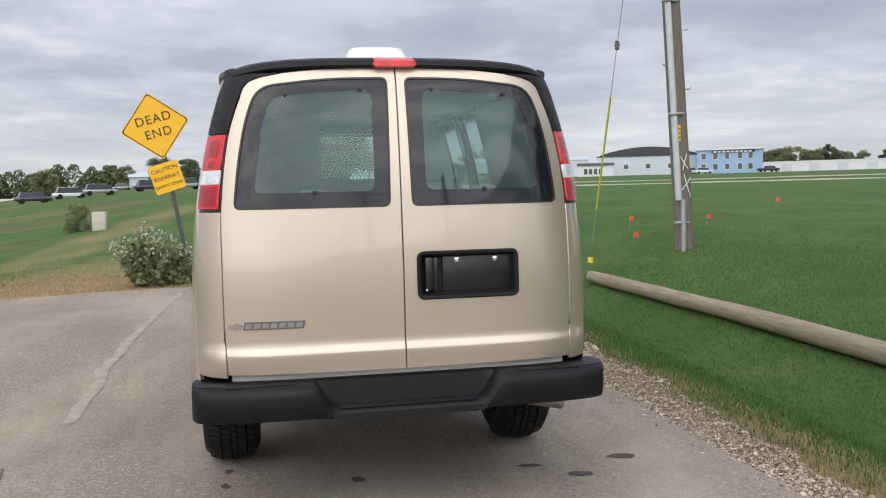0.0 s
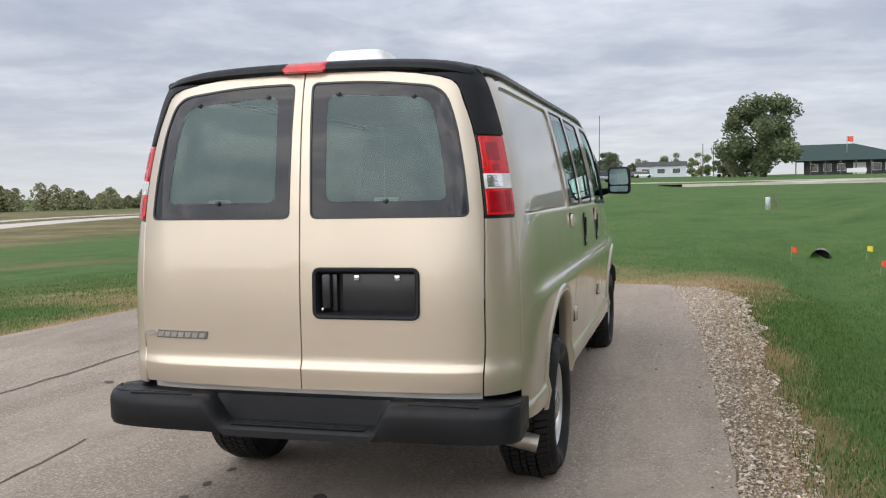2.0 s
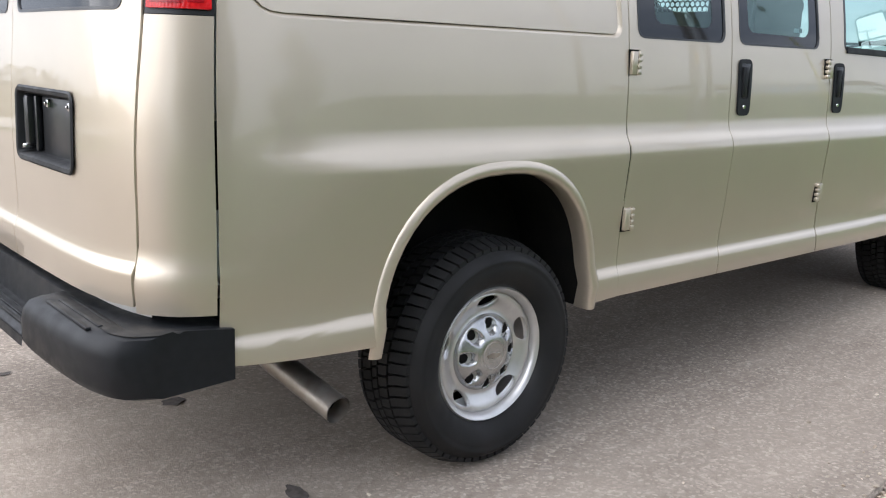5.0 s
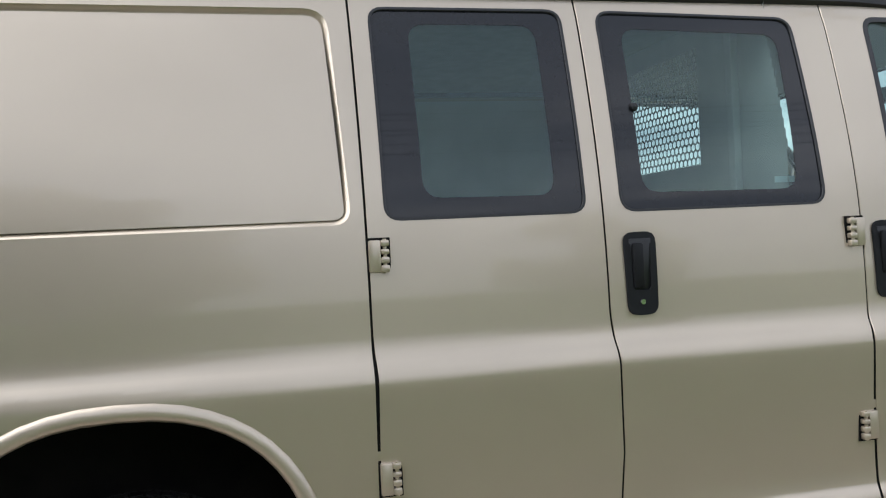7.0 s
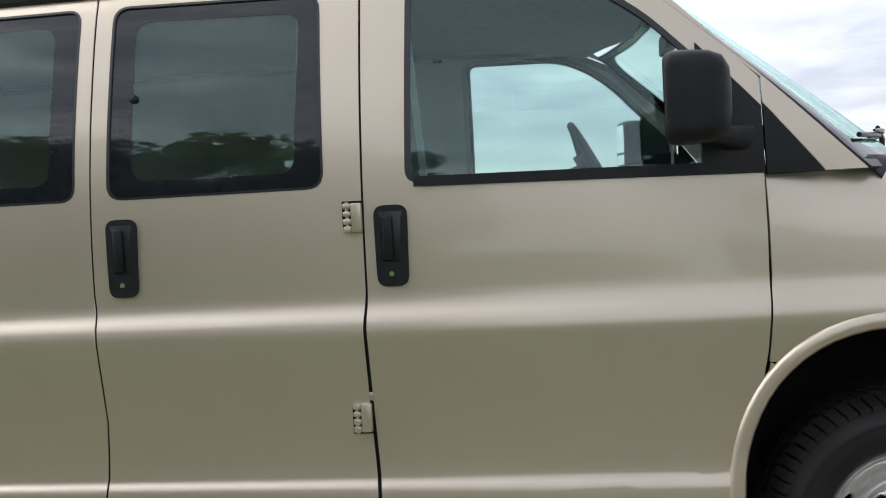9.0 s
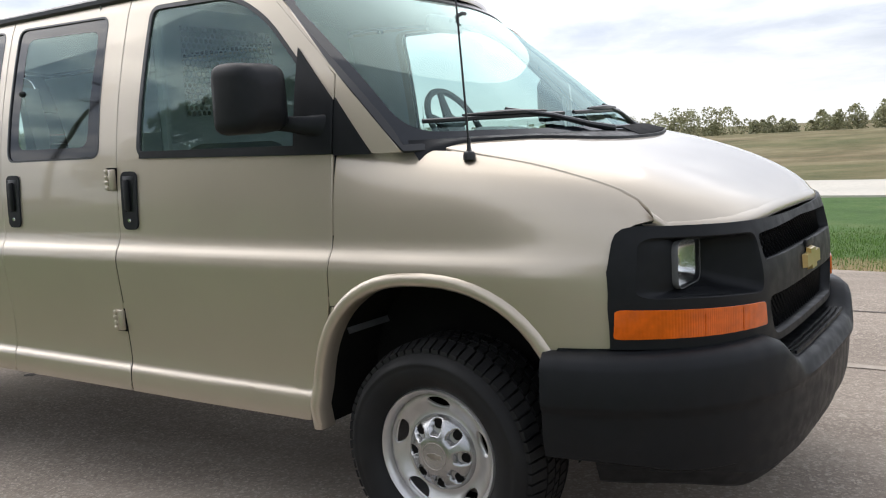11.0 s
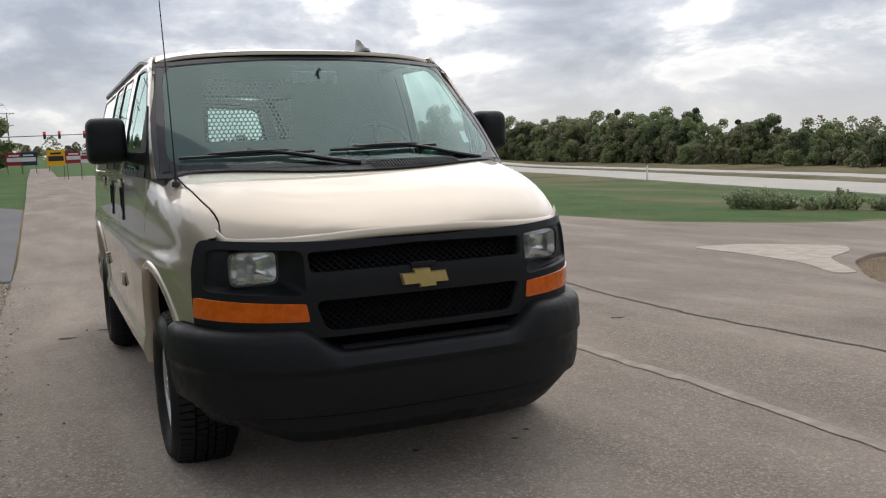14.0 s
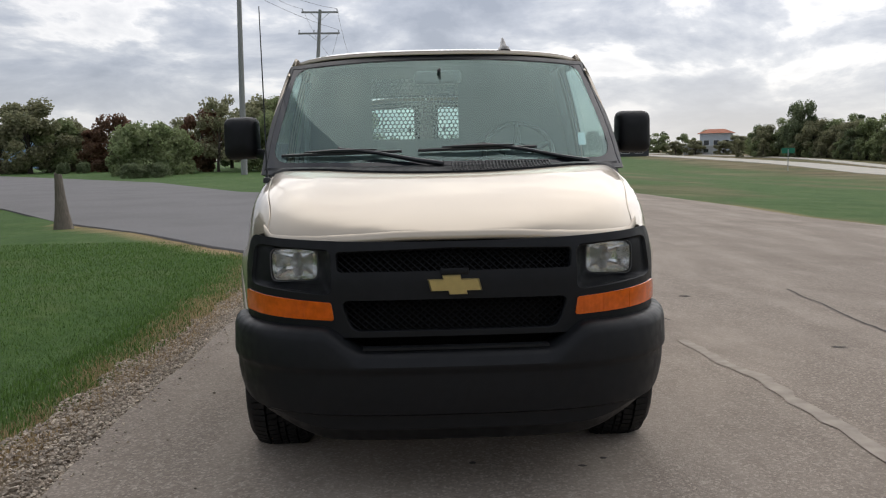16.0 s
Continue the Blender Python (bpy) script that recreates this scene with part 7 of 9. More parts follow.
# log beside the ditch
def log(pts, r0, r1, name, label, mat=M_LOG):
    bm = bmesh.new()
    n = 26
    pts = [Vector(p) for p in pts]
    rings = []
    for i in range(n + 1):
        t = i / n
        k = t * (len(pts) - 1)
        j = min(int(k), len(pts) - 2)
        p = pts[j].lerp(pts[j + 1], k - j)
        d = (pts[j + 1] - pts[j]).normalized()
        a = d.cross(Vector((0, 0, 1))).normalized()
        u = a.cross(d)
        r = r0 + (r1 - r0) * t
        rings.append([p + (a * math.cos(q) + u * math.sin(q)) * r * (1 + 0.09 * noise.noise((i * 0.5, q, r0 * 9))) for q in [2 * math.pi * m / 18 for m in range(18)]])
    ring_loft(bm, rings)
    bmesh.ops.recalc_face_normals(bm, faces=bm.faces)
    return solo(name, bm, mat, label, "log", angle=60)


def on_land(x, y, r):
    return (x, y, ground_z(x, y) + r)


log([on_land(4.62, 8.70, 0.10), on_land(4.60, 6.4, 0.11), on_land(4.55, 4.0, 0.11), on_land(4.45, 1.4, 0.11), on_land(4.40, -0.6, 0.11)], 0.095, 0.105, "log", "weathered bare timber log lying on the grass")


def utility_pole(x, y, h, r0, r1, lean=(0.0, 0.0), arms=(), label="weathered wooden utility pole", group="utility poles", mat=M_POLEWOOD):
    """A wooden pole with cross-arms given as (height, half length, turn, insulators)."""
    t = thing("utility_pole", label, "utility pole", group, (x, y, 0))
    z0 = ground_z(x, y) - 0.1
    bm = bmesh.new()
    n = 10
    tube(bm, [(lean[0] * k / n * h, lean[1] * k / n * h, z0 + h * k / n) for k in range(n + 1)], [r0 + (r1 - r0) * k / n for k in range(n + 1)], 16)
    part("pole", bm, mat, t, angle=60)
    tips = []
    for z, half, turn, ins in arms:
        c = Vector((lean[0] * z, lean[1] * z, z0 + z))
        d = Vector((math.cos(turn), math.sin(turn), 0))
        bm = bmesh.new()
        box(bm, -half, half, -0.06, 0.06, -0.07, 0.07, 0.01, 1, Matrix.Translation(c + Vector((0, 0, 0))) @ Matrix.Rotation(turn, 4, "Z"))
        arm = part("cross_arm", bm, mat, t)
        bm = bmesh.new()
        tube(bm, [c + d * half * 0.55, c + Vector((0, 0, -0.7))], 0.02, 6)
        tube(bm, [c - d * half * 0.55, c + Vector((0, 0, -0.7))], 0.02, 6)
        part("brace", bm, M_GALV, t)
        for o in ins:
            bm = bmesh.new()
            lathe(bm, [(0.0, 0.30), (0.04, 0.28), (0.06, 0.22), (0.03, 0.2), (0.06, 0.14), (0.03, 0.12), (0.03, 0.05)], 10, "Z", c + d * o)
            part("insulator", bm, M_GALV, arm)
            tips.append(Vector((x, y, 0)) + c + d * o + Vector((0, 0, 0.28)))
    return t, tips


def cable(a, b, sag, r=0.012, name="cable", label="thin black overhead power cable", mat=M_WIRE, n=14):
    bm = bmesh.new()
    a, b = Vector(a), Vector(b)
    tube(bm, [a.lerp(b, k / n) - Vector((0, 0, sag * 4 * (k / n) * (1 - k / n))) for k in range(n + 1)], r, 5)
    return solo(name, bm, mat, label, "cable", "overhead cables")


# the near pole with its conduit, pegs and guy wire
PX, PY2 = 6.58, 9.33
near_pole, tips0 = utility_pole(PX, PY2, 11.0, 0.165, 0.125, (-0.055, 0.0), [(10.4, 1.2, 0.0, (-1.1, -0.4, 1.1))], "weathered brown wooden utility pole with a grey conduit")
pz = ground_z(PX, PY2)
bm = bmesh.new()
tube(bm, [(-0.13 - 0.055 * z, -0.13, pz + z) for z in (0.85, 3, 6, 9)], 0.055, 12)
part("conduit", bm, M_PVC, near_pole, "grey plastic conduit")
bm = bmesh.new()
tube(bm, [(-0.10, -0.16, pz - 0.1), (-0.11, -0.16, pz + 0.86)], 0.048, 12)
part("conduit_foot", bm, M_GALV, near_pole, "grey steel conduit foot")
for z in (0.45, 2.3, 4.2):
    bm = bmesh.new()
    box(bm, -0.24 - 0.055 * z, 0.02 - 0.055 * z, -0.20, -0.13, pz + z, pz + z + 0.04, 0.004)
    part("strap", bm, M_GALV, near_pole)
for z, sx in ((2.75, 1), (3.15, -1), (3.75, 1), (4.6, -1)):
    bm = bmesh.new()
    tube(bm, [(sx * 0.10 - 0.055 * z, -0.04, pz + z), (sx * 0.24 - 0.055 * z, -0.05, pz + z), (sx * 0.245 - 0.055 * z, -0.05, pz + z + 0.03)], 0.012, 6)
    part("climbing_peg", bm, M_GALV, near_pole, "steel climbing peg")
for k, (x0, z0, x1, z1) in enumerate(((-0.07, 1.60, 0.06, 1.38), (0.05, 1.64, -0.04, 1.36), (-0.08, 1.02, 0.10, 1.24), (-0.02, 1.30, 0.08, 0.90))):
    bm = bmesh.new()
    tube(bm, [(x0 - 0.055 * z0, -0.158, pz + z0), ((x0 + x1) / 2 - 0.055 * z0, -0.168, pz + (z0 + z1) / 2), (x1 - 0.055 * z1, -0.158, pz + z1)], 0.008, 6)
    part("paint_mark", bm, M_WHITE, near_pole, "white spray-paint mark")
for k in range(4):
    bm = bmesh.new()
    box(bm, -0.10 - 0.055 * 2, -0.045 - 0.055 * 2, -0.172, -0.160, pz + 1.85 + k * 0.075, pz + 1.905 + k * 0.075, 0.003)
    part("tag", bm, M_SIGNYELLOW, near_pole, "small yellow tag")
guy = thing("guy_wire", "steel guy wire with a yellow guard, anchored in the grass", "guy wire")
ax, ay = 6.02, 12.35
az_ = ground_z(ax, ay)
g0, g1 = Vector((ax, ay, az_)), Vector((PX - 0.055 * 8.4, PY2 + 0.1, pz + 8.4))
bm = bmesh.new()
tube(bm, [g0, g1], 0.008, 6)
part("wire", bm, M_GALV, guy, "steel guy wire")
bm = bmesh.new()
tube(bm, [g0.lerp(g1, 0.08), g0.lerp(g1, 0.34)], 0.022, 8)
part("guard", bm, M_YELLOWPIPE, guy, "yellow plastic guard")
bm = bmesh.new()
tube(bm, [g0 - Vector((0, 0, 0.1)), g0.lerp(g1, 0.05)], 0.018, 8)
part("anchor_rod", bm, M_GALV, guy)
bm = bmesh.new()
lathe(bm, [(0.0, -0.09), (0.04, -0.08), (0.05, 0.0), (0.04, 0.08), (0.0, 0.09)], 10, "Z", g0.lerp(g1, 0.45))
part("strain_insulator", bm, M_DASH, guy)


# signs
def flat_plate(loop, thick, m, mat, parent, name, label=""):
    bm = bmesh.new()
    f0 = [bm.verts.new((p[0], -thick / 2, p[1])) for p in loop]
    f1 = [bm.verts.new((p[0], thick / 2, p[1])) for p in loop]
    n = len(loop)
    bm.faces.new(f0)
    bm.faces.new(f1[::-1])
    for i in range(n):
        bm.faces.new((f0[i], f1[i], f1[(i + 1) % n], f0[(i + 1) % n]))
    bmesh.ops.recalc_face_normals(bm, faces=bm.faces)
    bmesh.ops.transform(bm, matrix=m, verts=bm.verts)
    return part(name, bm, mat, parent, label, smooth=False)


def letters(body, size, m, mat, parent, spacing=1.05):
    me = text_mesh(body, size, 0.002, mat, spacing=spacing)
    me.transform(m @ Matrix.Rotation(radians(90), 4, "X"))
    return part("lettering", me, parent=parent, label="black sign lettering")


DX, DY = -1.80, 10.50
dsign = thing("dead_end_sign", "leaning yellow dead end sign with a caution plate", "road sign", at=(DX, DY, ground_z(DX, DY)))
tiltm = Matrix.Rotation(radians(-9.8), 4, "Y")
bm = bmesh.new()
box(bm, -0.035, 0.035, -0.012, 0.012, -0.2, 3.05, 0.003, 1, tiltm)
box(bm, -0.012, 0.012, 0.012, 0.035, -0.2, 3.05, 0.003, 1, tiltm)
part("post", bm, M_POSTGREEN, dsign, "dull dark green steel post")
dm = tiltm @ Matrix.Translation((-0.04, -0.03, 2.66))
a = 0.565
plate = flat_plate(rounded([(0, -a), (a, 0), (0, a), (-a, 0)], 0.05), 0.006, dm @ Matrix.Rotation(radians(-2), 4, "Y"), M_SIGNYELLOW, dsign, "diamond_plate", "yellow diamond plate")
ring = rounded([(0, -a * 0.965), (a * 0.965, 0), (0, a * 0.965), (-a * 0.965, 0)], 0.05)
ringi = rounded([(0, -a * 0.93), (a * 0.93, 0), (0, a * 0.93), (-a * 0.93, 0)], 0.05)
bm = bmesh.new()
mm = dm @ Matrix.Rotation(radians(-2), 4, "Y") @ Matrix.Translation((0, -0.0045, 0))
n = len(ring)
va = [bm.verts.new(mm @ Vector((p[0], 0, p[1]))) for p in ring]
vb = [bm.verts.new(mm @ Vector((p[0], 0, p[1]))) for p in ringi]
for i in range(n):
    bm.faces.new((va[i], va[(i + 1) % n], vb[(i + 1) % n], vb[i]))
part("border", bm, M_SIGNBLACK, plate, smooth=False)
up_m = Matrix.Translation((0, -0.006, 0))
rot = Matrix.Rotation(radians(-5), 4, "Y")
letters("DEAD", 0.205, dm @ rot @ Matrix.Translation((0.0, -0.006, 0.115)), M_SIGNBLACK, plate, 1.15)
letters("END", 0.205, dm @ rot @ Matrix.Translation((0.02, -0.006, -0.125)), M_SIGNBLACK, plate, 1.15)
cm = tiltm @ Matrix.Translation((-0.03, -0.03, 1.80)) @ Matrix.Rotation(radians(-7.5), 4, "Y")
plate2 = flat_plate(rounded([(-0.25, -0.24), (0.25, -0.24), (0.25, 0.24), (-0.25, 0.24)], 0.04), 0.005, cm, M_SIGNYELLOW, dsign, "caution_plate", "yellow caution plate")
for k, w in enumerate(("CAUTION", "RUNWAY", "SAFETY ZONE")):
    letters(w, 0.098 if k < 2 else 0.072, cm @ Matrix.Translation((0.0, -0.005, 0.135 - 0.135 * k)), M_SIGNBLACK, plate2, 1.0)

SX, SY = -27.0, -7.4
stop = thing("stop_sign", "red octagonal stop sign on a thin steel post", "road sign", at=(SX, SY, land(SX, SY)))
face = Matrix.Rotation(radians(65), 4, "Z")
sz = 1.42 - math.hypot(2.57 - SX, 6.41 - SY) * math.tan(radians(3.21)) - land(SX, SY)
bm = bmesh.new()
box(bm, -0.03, 0.03, -0.01, 0.01, -1.2, sz + 0.2, 0.003, 1)
part("post", bm, M_GALV, stop, "galvanised steel post")
oct_ = [(0.29 * math.cos(radians(22.5 + 45 * k)), 0.29 * math.sin(radians(22.5 + 45 * k))) for k in range(8)]
fm = face @ Matrix.Translation((0, 0.03, sz)) @ Matrix.Rotation(radians(180), 4, "Z")
oc = flat_plate(oct_, 0.006, fm, M_WHITE, stop, "octagon_plate", "white-edged octagonal plate")
flat_plate([(p[0] * 0.94, p[1] * 0.94) for p in oct_], 0.004, fm @ Matrix.Translation((0, -0.006, 0)), M_SIGNRED, oc, "red_face", "red sign face")
letters("STOP", 0.21, fm @ Matrix.Translation((0, -0.012, 0)), M_WHITE, oc, 1.0)["label"] = "white sign lettering"

# election board: readable words kept, names as bars
EX, EY = 5.15, -31.9
board = thing("yard_sign", "dark blue election board with white lines on wooden legs", "sign board", at=(EX, EY, land(EX, EY)))
bmx = Matrix.Rotation(radians(184), 4, "Z") @ Matrix.Rotation(radians(3), 4, "Y")
ew, eh, ez = 0.98, 0.86, 1.12
pl = flat_plate([(-ew, ez - eh), (ew, ez - eh), (ew, ez + eh), (-ew, ez + eh)], 0.02, bmx, M_WHITE, board, "board", "white-edged board")
flat_plate([(-ew * 0.95, ez - eh * 0.94), (ew * 0.95, ez - eh * 0.94), (ew * 0.95, ez + eh * 0.94), (-ew * 0.95, ez + eh * 0.94)], 0.006, bmx @ Matrix.Translation((0, -0.014, 0)), M_SIGNBLUE, pl, "blue_face", "dark blue face")
for body, zz, sz_ in (("ELECT", 0.62, 0.26), ("CIRCUIT JUDGE", -0.64, 0.25)):
    letters(body, sz_, bmx @ Matrix.Translation((0, -0.022, ez + zz)), M_WHITE, pl, 0.95)["label"] = "white lettering"
for x0, x1, z0, z1, mt in [(-0.5, 0.5, 0.30, 0.40, M_WHITE), (-0.62, 0.62, -0.45, -0.36, M_SIGNRED)] + [(-0.84 + 0.21 * k, -0.70 + 0.21 * k, -0.22, 0.12, M_WHITE) for k in range(8)]:
    flat_plate([(x0, ez + z0), (x1, ez + z0), (x1, ez + z1), (x0, ez + z1)], 0.004, bmx @ Matrix.Translation((0, -0.022, 0)), mt, pl, "bar", "plain bar in place of a line of words")
for x0 in (-0.8, 0.8):
    bm = bmesh.new()
    box(bm, x0 - 0.045, x0 + 0.045, 0.012, 0.10, -0.4, ez + eh * 0.6, 0.004, 1, bmx)
    part("leg", bm, M_POLEWOOD, board, "wooden leg")

# broken wooden post by the driveway
bm = bmesh.new()
wp = (8.15, -13.1)
zt_ = land(*wp)
rings = []
for k in range(9):
    t = k / 8
    r = 0.15 * (1 - t) ** 1.6 + 0.085
    rings.append([(wp[0] + 0.0 + (r * (1 + 0.12 * noise.noise((q * 2, t * 2, 1)))) * math.cos(q) + 0.05 * t, wp[1] + r * 0.9 * math.sin(q), zt_ - 0.06 + 1.28 * t + (0.08 * noise.noise((q, 4, 4)) if k == 8 else 0)) for q in [2 * math.pi * m / 12 for m in range(12)]])
ring_loft(bm, rings)
bmesh.ops.recalc_face_normals(bm, faces=bm.faces)
solo("wooden_post", bm, M_POLEWOOD, "weathered grey split wooden post in the grass", "post", angle=40)

# culvert mouth and survey flags
cx, cy = 4.17, 14.75
cz = ground_z(cx, cy - 0.6) + 0.05
bm = bmesh.new()
tube(bm, [(cx, cy - 0.1, cz), (cx + 0.2, cy + 1.2, cz + 0.04)], 0.20, 20, False)
for k in range(9):
    f = 0.04 + k * 0.09
    tube(bm, [(cx + 0.2 * f, cy - 0.1 + 1.3 * f, cz + 0.04 * f), (cx + 0.2 * f + 0.005, cy - 0.07 + 1.3 * f, cz + 0.04 * f)], 0.208, 20, False)
culv = solo("culvert", bm, M_EXHAUST, "corrugated dark steel culvert mouth half buried in the ditch", "culvert")
# a black disc closes the culvert in place of its shaded depth
bm = bmesh.new()
tube(bm, [(cx + 0.01, cy + 0.05, cz), (cx + 0.02, cy + 0.06, cz)], 0.195, 20, True)
part("bore", bm, M_DARK, culv)


def flag(x, y, mat, label):
    t = thing("marker_flag", label, "marker flag", "survey flags in the grass", (x, y, ground_z(x, y)))
    bm = bmesh.new()
    tube(bm, [(0, 0, -0.05), (0.01, 0, 0.26)], 0.0025, 5)
    part("wire", bm, M_GALV, t)
    bm = bmesh.new()
    rows = [[(0.01 + 0.02 * k, 0.012 * math.sin(k * 1.4), 0.26), (0.01 + 0.02 * k, 0.012 * math.sin(k * 1.4 + 0.5), 0.17 - 0.004 * k)] for k in range(6)]
    ring_loft(bm, rows, closed=False)
    part("flag", bm, mat, t)


for x, y, mt, lb in ((7.2, 13.2, M_FLAGRED, "small orange-red marker flag on a wire"), (12.8, 16.6, M_FLAGRED, "small orange-red marker flag on a wire"), (3.5, 13.55, M_FLAGRED, "small orange-red marker flag on a wire"),
                     (4.79, 13.35, M_FLAGYELLOW, "small yellow marker flag on a wire"), (4.65, 11.35, M_FLAGRED, "small orange-red marker flag on a wire"), (4.85, 9.5, M_FLAGYELLOW, "small yellow marker flag on a wire"),
                     (6.3, 10.9, M_FLAGRED, "small orange-red marker flag on a wire"), (8.6, 12.4, M_FLAGRED, "small orange-red marker flag on a wire")):
    flag(x, y, mt, lb)
bm = bmesh.new()
ux, uy = 3.97, 24.7
box(bm, ux - 0.075, ux + 0.075, uy - 0.07, uy + 0.07, ground_z(ux, uy) - 0.05, ground_z(ux, uy) + 0.40, 0.02)
solo("utility_pedestal", bm, M_GALV, "grey utility pedestal in the grass", "pedestal")
bm = bmesh.new()
tube(bm, [(ux + 0.32, uy, ground_z(ux + 0.6, uy) - 0.05), (ux + 0.16, uy, ground_z(ux, uy) + 0.50)], [0.035, 0.03], 8)
solo("leaning_stake", bm, M_POLEWOOD, "short leaning wooden stake in the grass", "stake")
bm = bmesh.new()
box(bm, -5.75, -5.35, 24.2, 24.6, ground_z(-5.5, 24.4) - 0.05, ground_z(-5.5, 24.4) + 0.55, 0.03)
solo("utility_box", bm, M_CONCRETE, "pale utility box beside a shrub", "utility box")


# ---------------------------------------------------------------- plants
def leaf_cloud(count, centre_fn, size, r, flat=0.6):
    """Leaf quads, each its own island, strewn by centre_fn."""
    verts, faces = [], []
    for _ in range(count):
        p = centre_fn(r)
        s = size * r.uniform(0.6, 1.4)
        e = Euler((r.uniform(-1.2, 1.2), r.uniform(-1.2, 1.2), r.uniform(0, 6.28)))
        m = e.to_matrix()
        b = len(verts)
        for u, v in ((-0.5, -0.32), (0.15, -0.5), (0.55, 0.1), (0.05, 0.5), (-0.5, 0.25)):
            verts.append(p + m @ Vector((u * s, v * s, 0.12 * s * math.sin(u * 5))))
        faces.append(tuple(range(b, b + 5)))
    return verts, faces


def tree(name, seed, h, w, trunk, mat, leaves, size, label, bare=0.28, clumps=26, category="tree", group="trees"):
    """A tapered trunk with limbs and a crown of leaf clumps with gaps."""
    r = random.Random(seed)
    t = thing(name, label, category, group)
    bm = bmesh.new()
    lean = Vector((r.uniform(-0.05, 0.05) * h, r.uniform(-0.05, 0.05) * h, 0))
    pts = [Vector((0, 0, -0.3)), Vector((0, 0, h * 0.12)), lean * 0.4 + Vector((0, 0, h * 0.4)), lean + Vector((0, 0, h * 0.8))]
    tube(bm, pts, [trunk * 1.3, trunk, trunk * 0.7, trunk * 0.2], 9)
    centres = []
    for k in range(clumps):
        f = k / clumps
        z = h * (bare + (0.97 - bare) * r.random() ** 0.85)
        q = (z / h - bare) / (1 - bare)
        reach = w * 0.5 * (0.35 + 0.75 * math.sin(math.pi * min(1.0, 0.22 + 0.72 * q))) * r.uniform(0.35, 1.0)
        a = 2.4 * k + r.uniform(-0.5, 0.5)
        c = Vector((math.cos(a) * reach, math.sin(a) * reach, z)) + lean * (z / h)
        centres.append((c, w * r.uniform(0.10, 0.19)))
        if k % 2 == 0:
            z0 = h * (bare * 0.8) + (z - h * bare * 0.8) * 0.45
            o = Vector((0, 0, z0)) + lean * (z0 / h)
            tube(bm, [o, o.lerp(c, 0.55) + Vector((0, 0, 0.04 * h)), c], [trunk * 0.38, trunk * 0.22, trunk * 0.07], 5)
    part("trunk", bm, M_BARK, t, "grey-brown trunk and limbs", angle=70)

    def where(rr):
        c, s = centres[rr.randrange(len(centres))]
        d = Vector((rr.gauss(0, 1), rr.gauss(0, 1), rr.gauss(0, 0.8))).normalized()
        return c + d * s * (rr.random() ** 0.4)

    v, f = leaf_cloud(leaves, where, size, r)
    part("crown", raw(v, f, mat, smooth=False), parent=t)
    return t


TREES = {
    "round": tree("tree", 11, 10, 9.5, 0.35, M_LEAF_DARK, 14000, 0.27, "broad dark green leafy tree", 0.14, 34),
    "tall": tree("tree", 12, 10, 6.0, 0.25, M_LEAF_DARK, 8500, 0.30, "tall dark green tree at the wood's edge", 0.10, 28),
    "green": tree("tree", 13, 10, 8.5, 0.28, M_LEAF, 9500, 0.31, "leafy mid-green tree at the wood's edge", 0.06, 30),
    "olive": tree("tree", 14, 10, 9.0, 0.25, M_LEAF_OLIVE, 9000, 0.31, "olive and yellow-green autumn tree", 0.06, 28),
    "thin": tree("tree", 15, 10, 6.5, 0.18, M_LEAF_OLIVE, 2400, 0.30, "thin half-bare autumn tree", 0.16, 24),
    "red": tree("tree", 16, 10, 8.5, 0.22, M_LEAF_RED, 6000, 0.36, "rusty red autumn tree", 0.06, 26),
    "bush": tree("shrub", 17, 10, 15.0, 0.25, M_LEAF, 9000, 0.5, "dense rounded green shrub", 0.02, 34, "shrub", "shrubs"),
    "hedge": tree("shrub", 18, 10, 19.0, 0.25, M_LEAF_DARK, 8000, 0.55, "low clipped dark green shrub", 0.02, 34, "shrub", "shrubs"),
}
used = set()


def plant(kind, x, y, h, wide=1.0, turn=None, dz=0.0):
    src = TREES[kind]
    k = h / 10
    m = Matrix.Translation((x, y, ground_z(x, y) + dz)) @ Matrix.Rotation(rng.uniform(0, 6.28) if turn is None else turn, 4, "Z") @ Matrix.Diagonal((k * wide, k * wide, k, 1))
    if kind not in used:
        used.add(kind)
        src.matrix_basis = m
        return src
    return copy_thing(src, m @ Matrix.Diagonal((1 / src.scale.x, 1 / src.scale.y, 1 / src.scale.z, 1)))


def polar(t_eye, az, d):
    return t_eye[0] + d * math.sin(radians(az)), t_eye[1] + d * math.cos(radians(az))


EYE_A, EYE_B, EYE_C = (-0.6, -5.2), (1.1, -5.0), (0.3, 7.8)
# big tree by the airfield hall, trees further along
plant("round", *polar(EYE_B, 4.5, 165), 12.9, 1.15, 0.4)
plant("olive", *polar(EYE_B, 2.9, 170), 6.0, 0.8)
plant("tall", *polar(EYE_B, 2.2, 175), 5.5)
for az, d, h, k in ((-6.6, 240, 7.0, "round"), (-4.9, 245, 6.5, "round"), (-9.4, 300, 8.0, "tall"), (-3.0, 300, 6.0, "green"), (-1.2, 290, 7.0, "green"), (0.6, 290, 7.0, "green"), (-8.6, 260, 6.0, "olive"), (-13, 280, 7, "olive"),
                    (12.9, 330, 10, "green"), (13.9, 335, 11, "olive"), (15.0, 335, 10, "green"), (16.2, 335, 11, "green")):
    plant(k, *polar((2.4, -4.2) if az < 10 else EYE_B, az, d), h, 1.2)
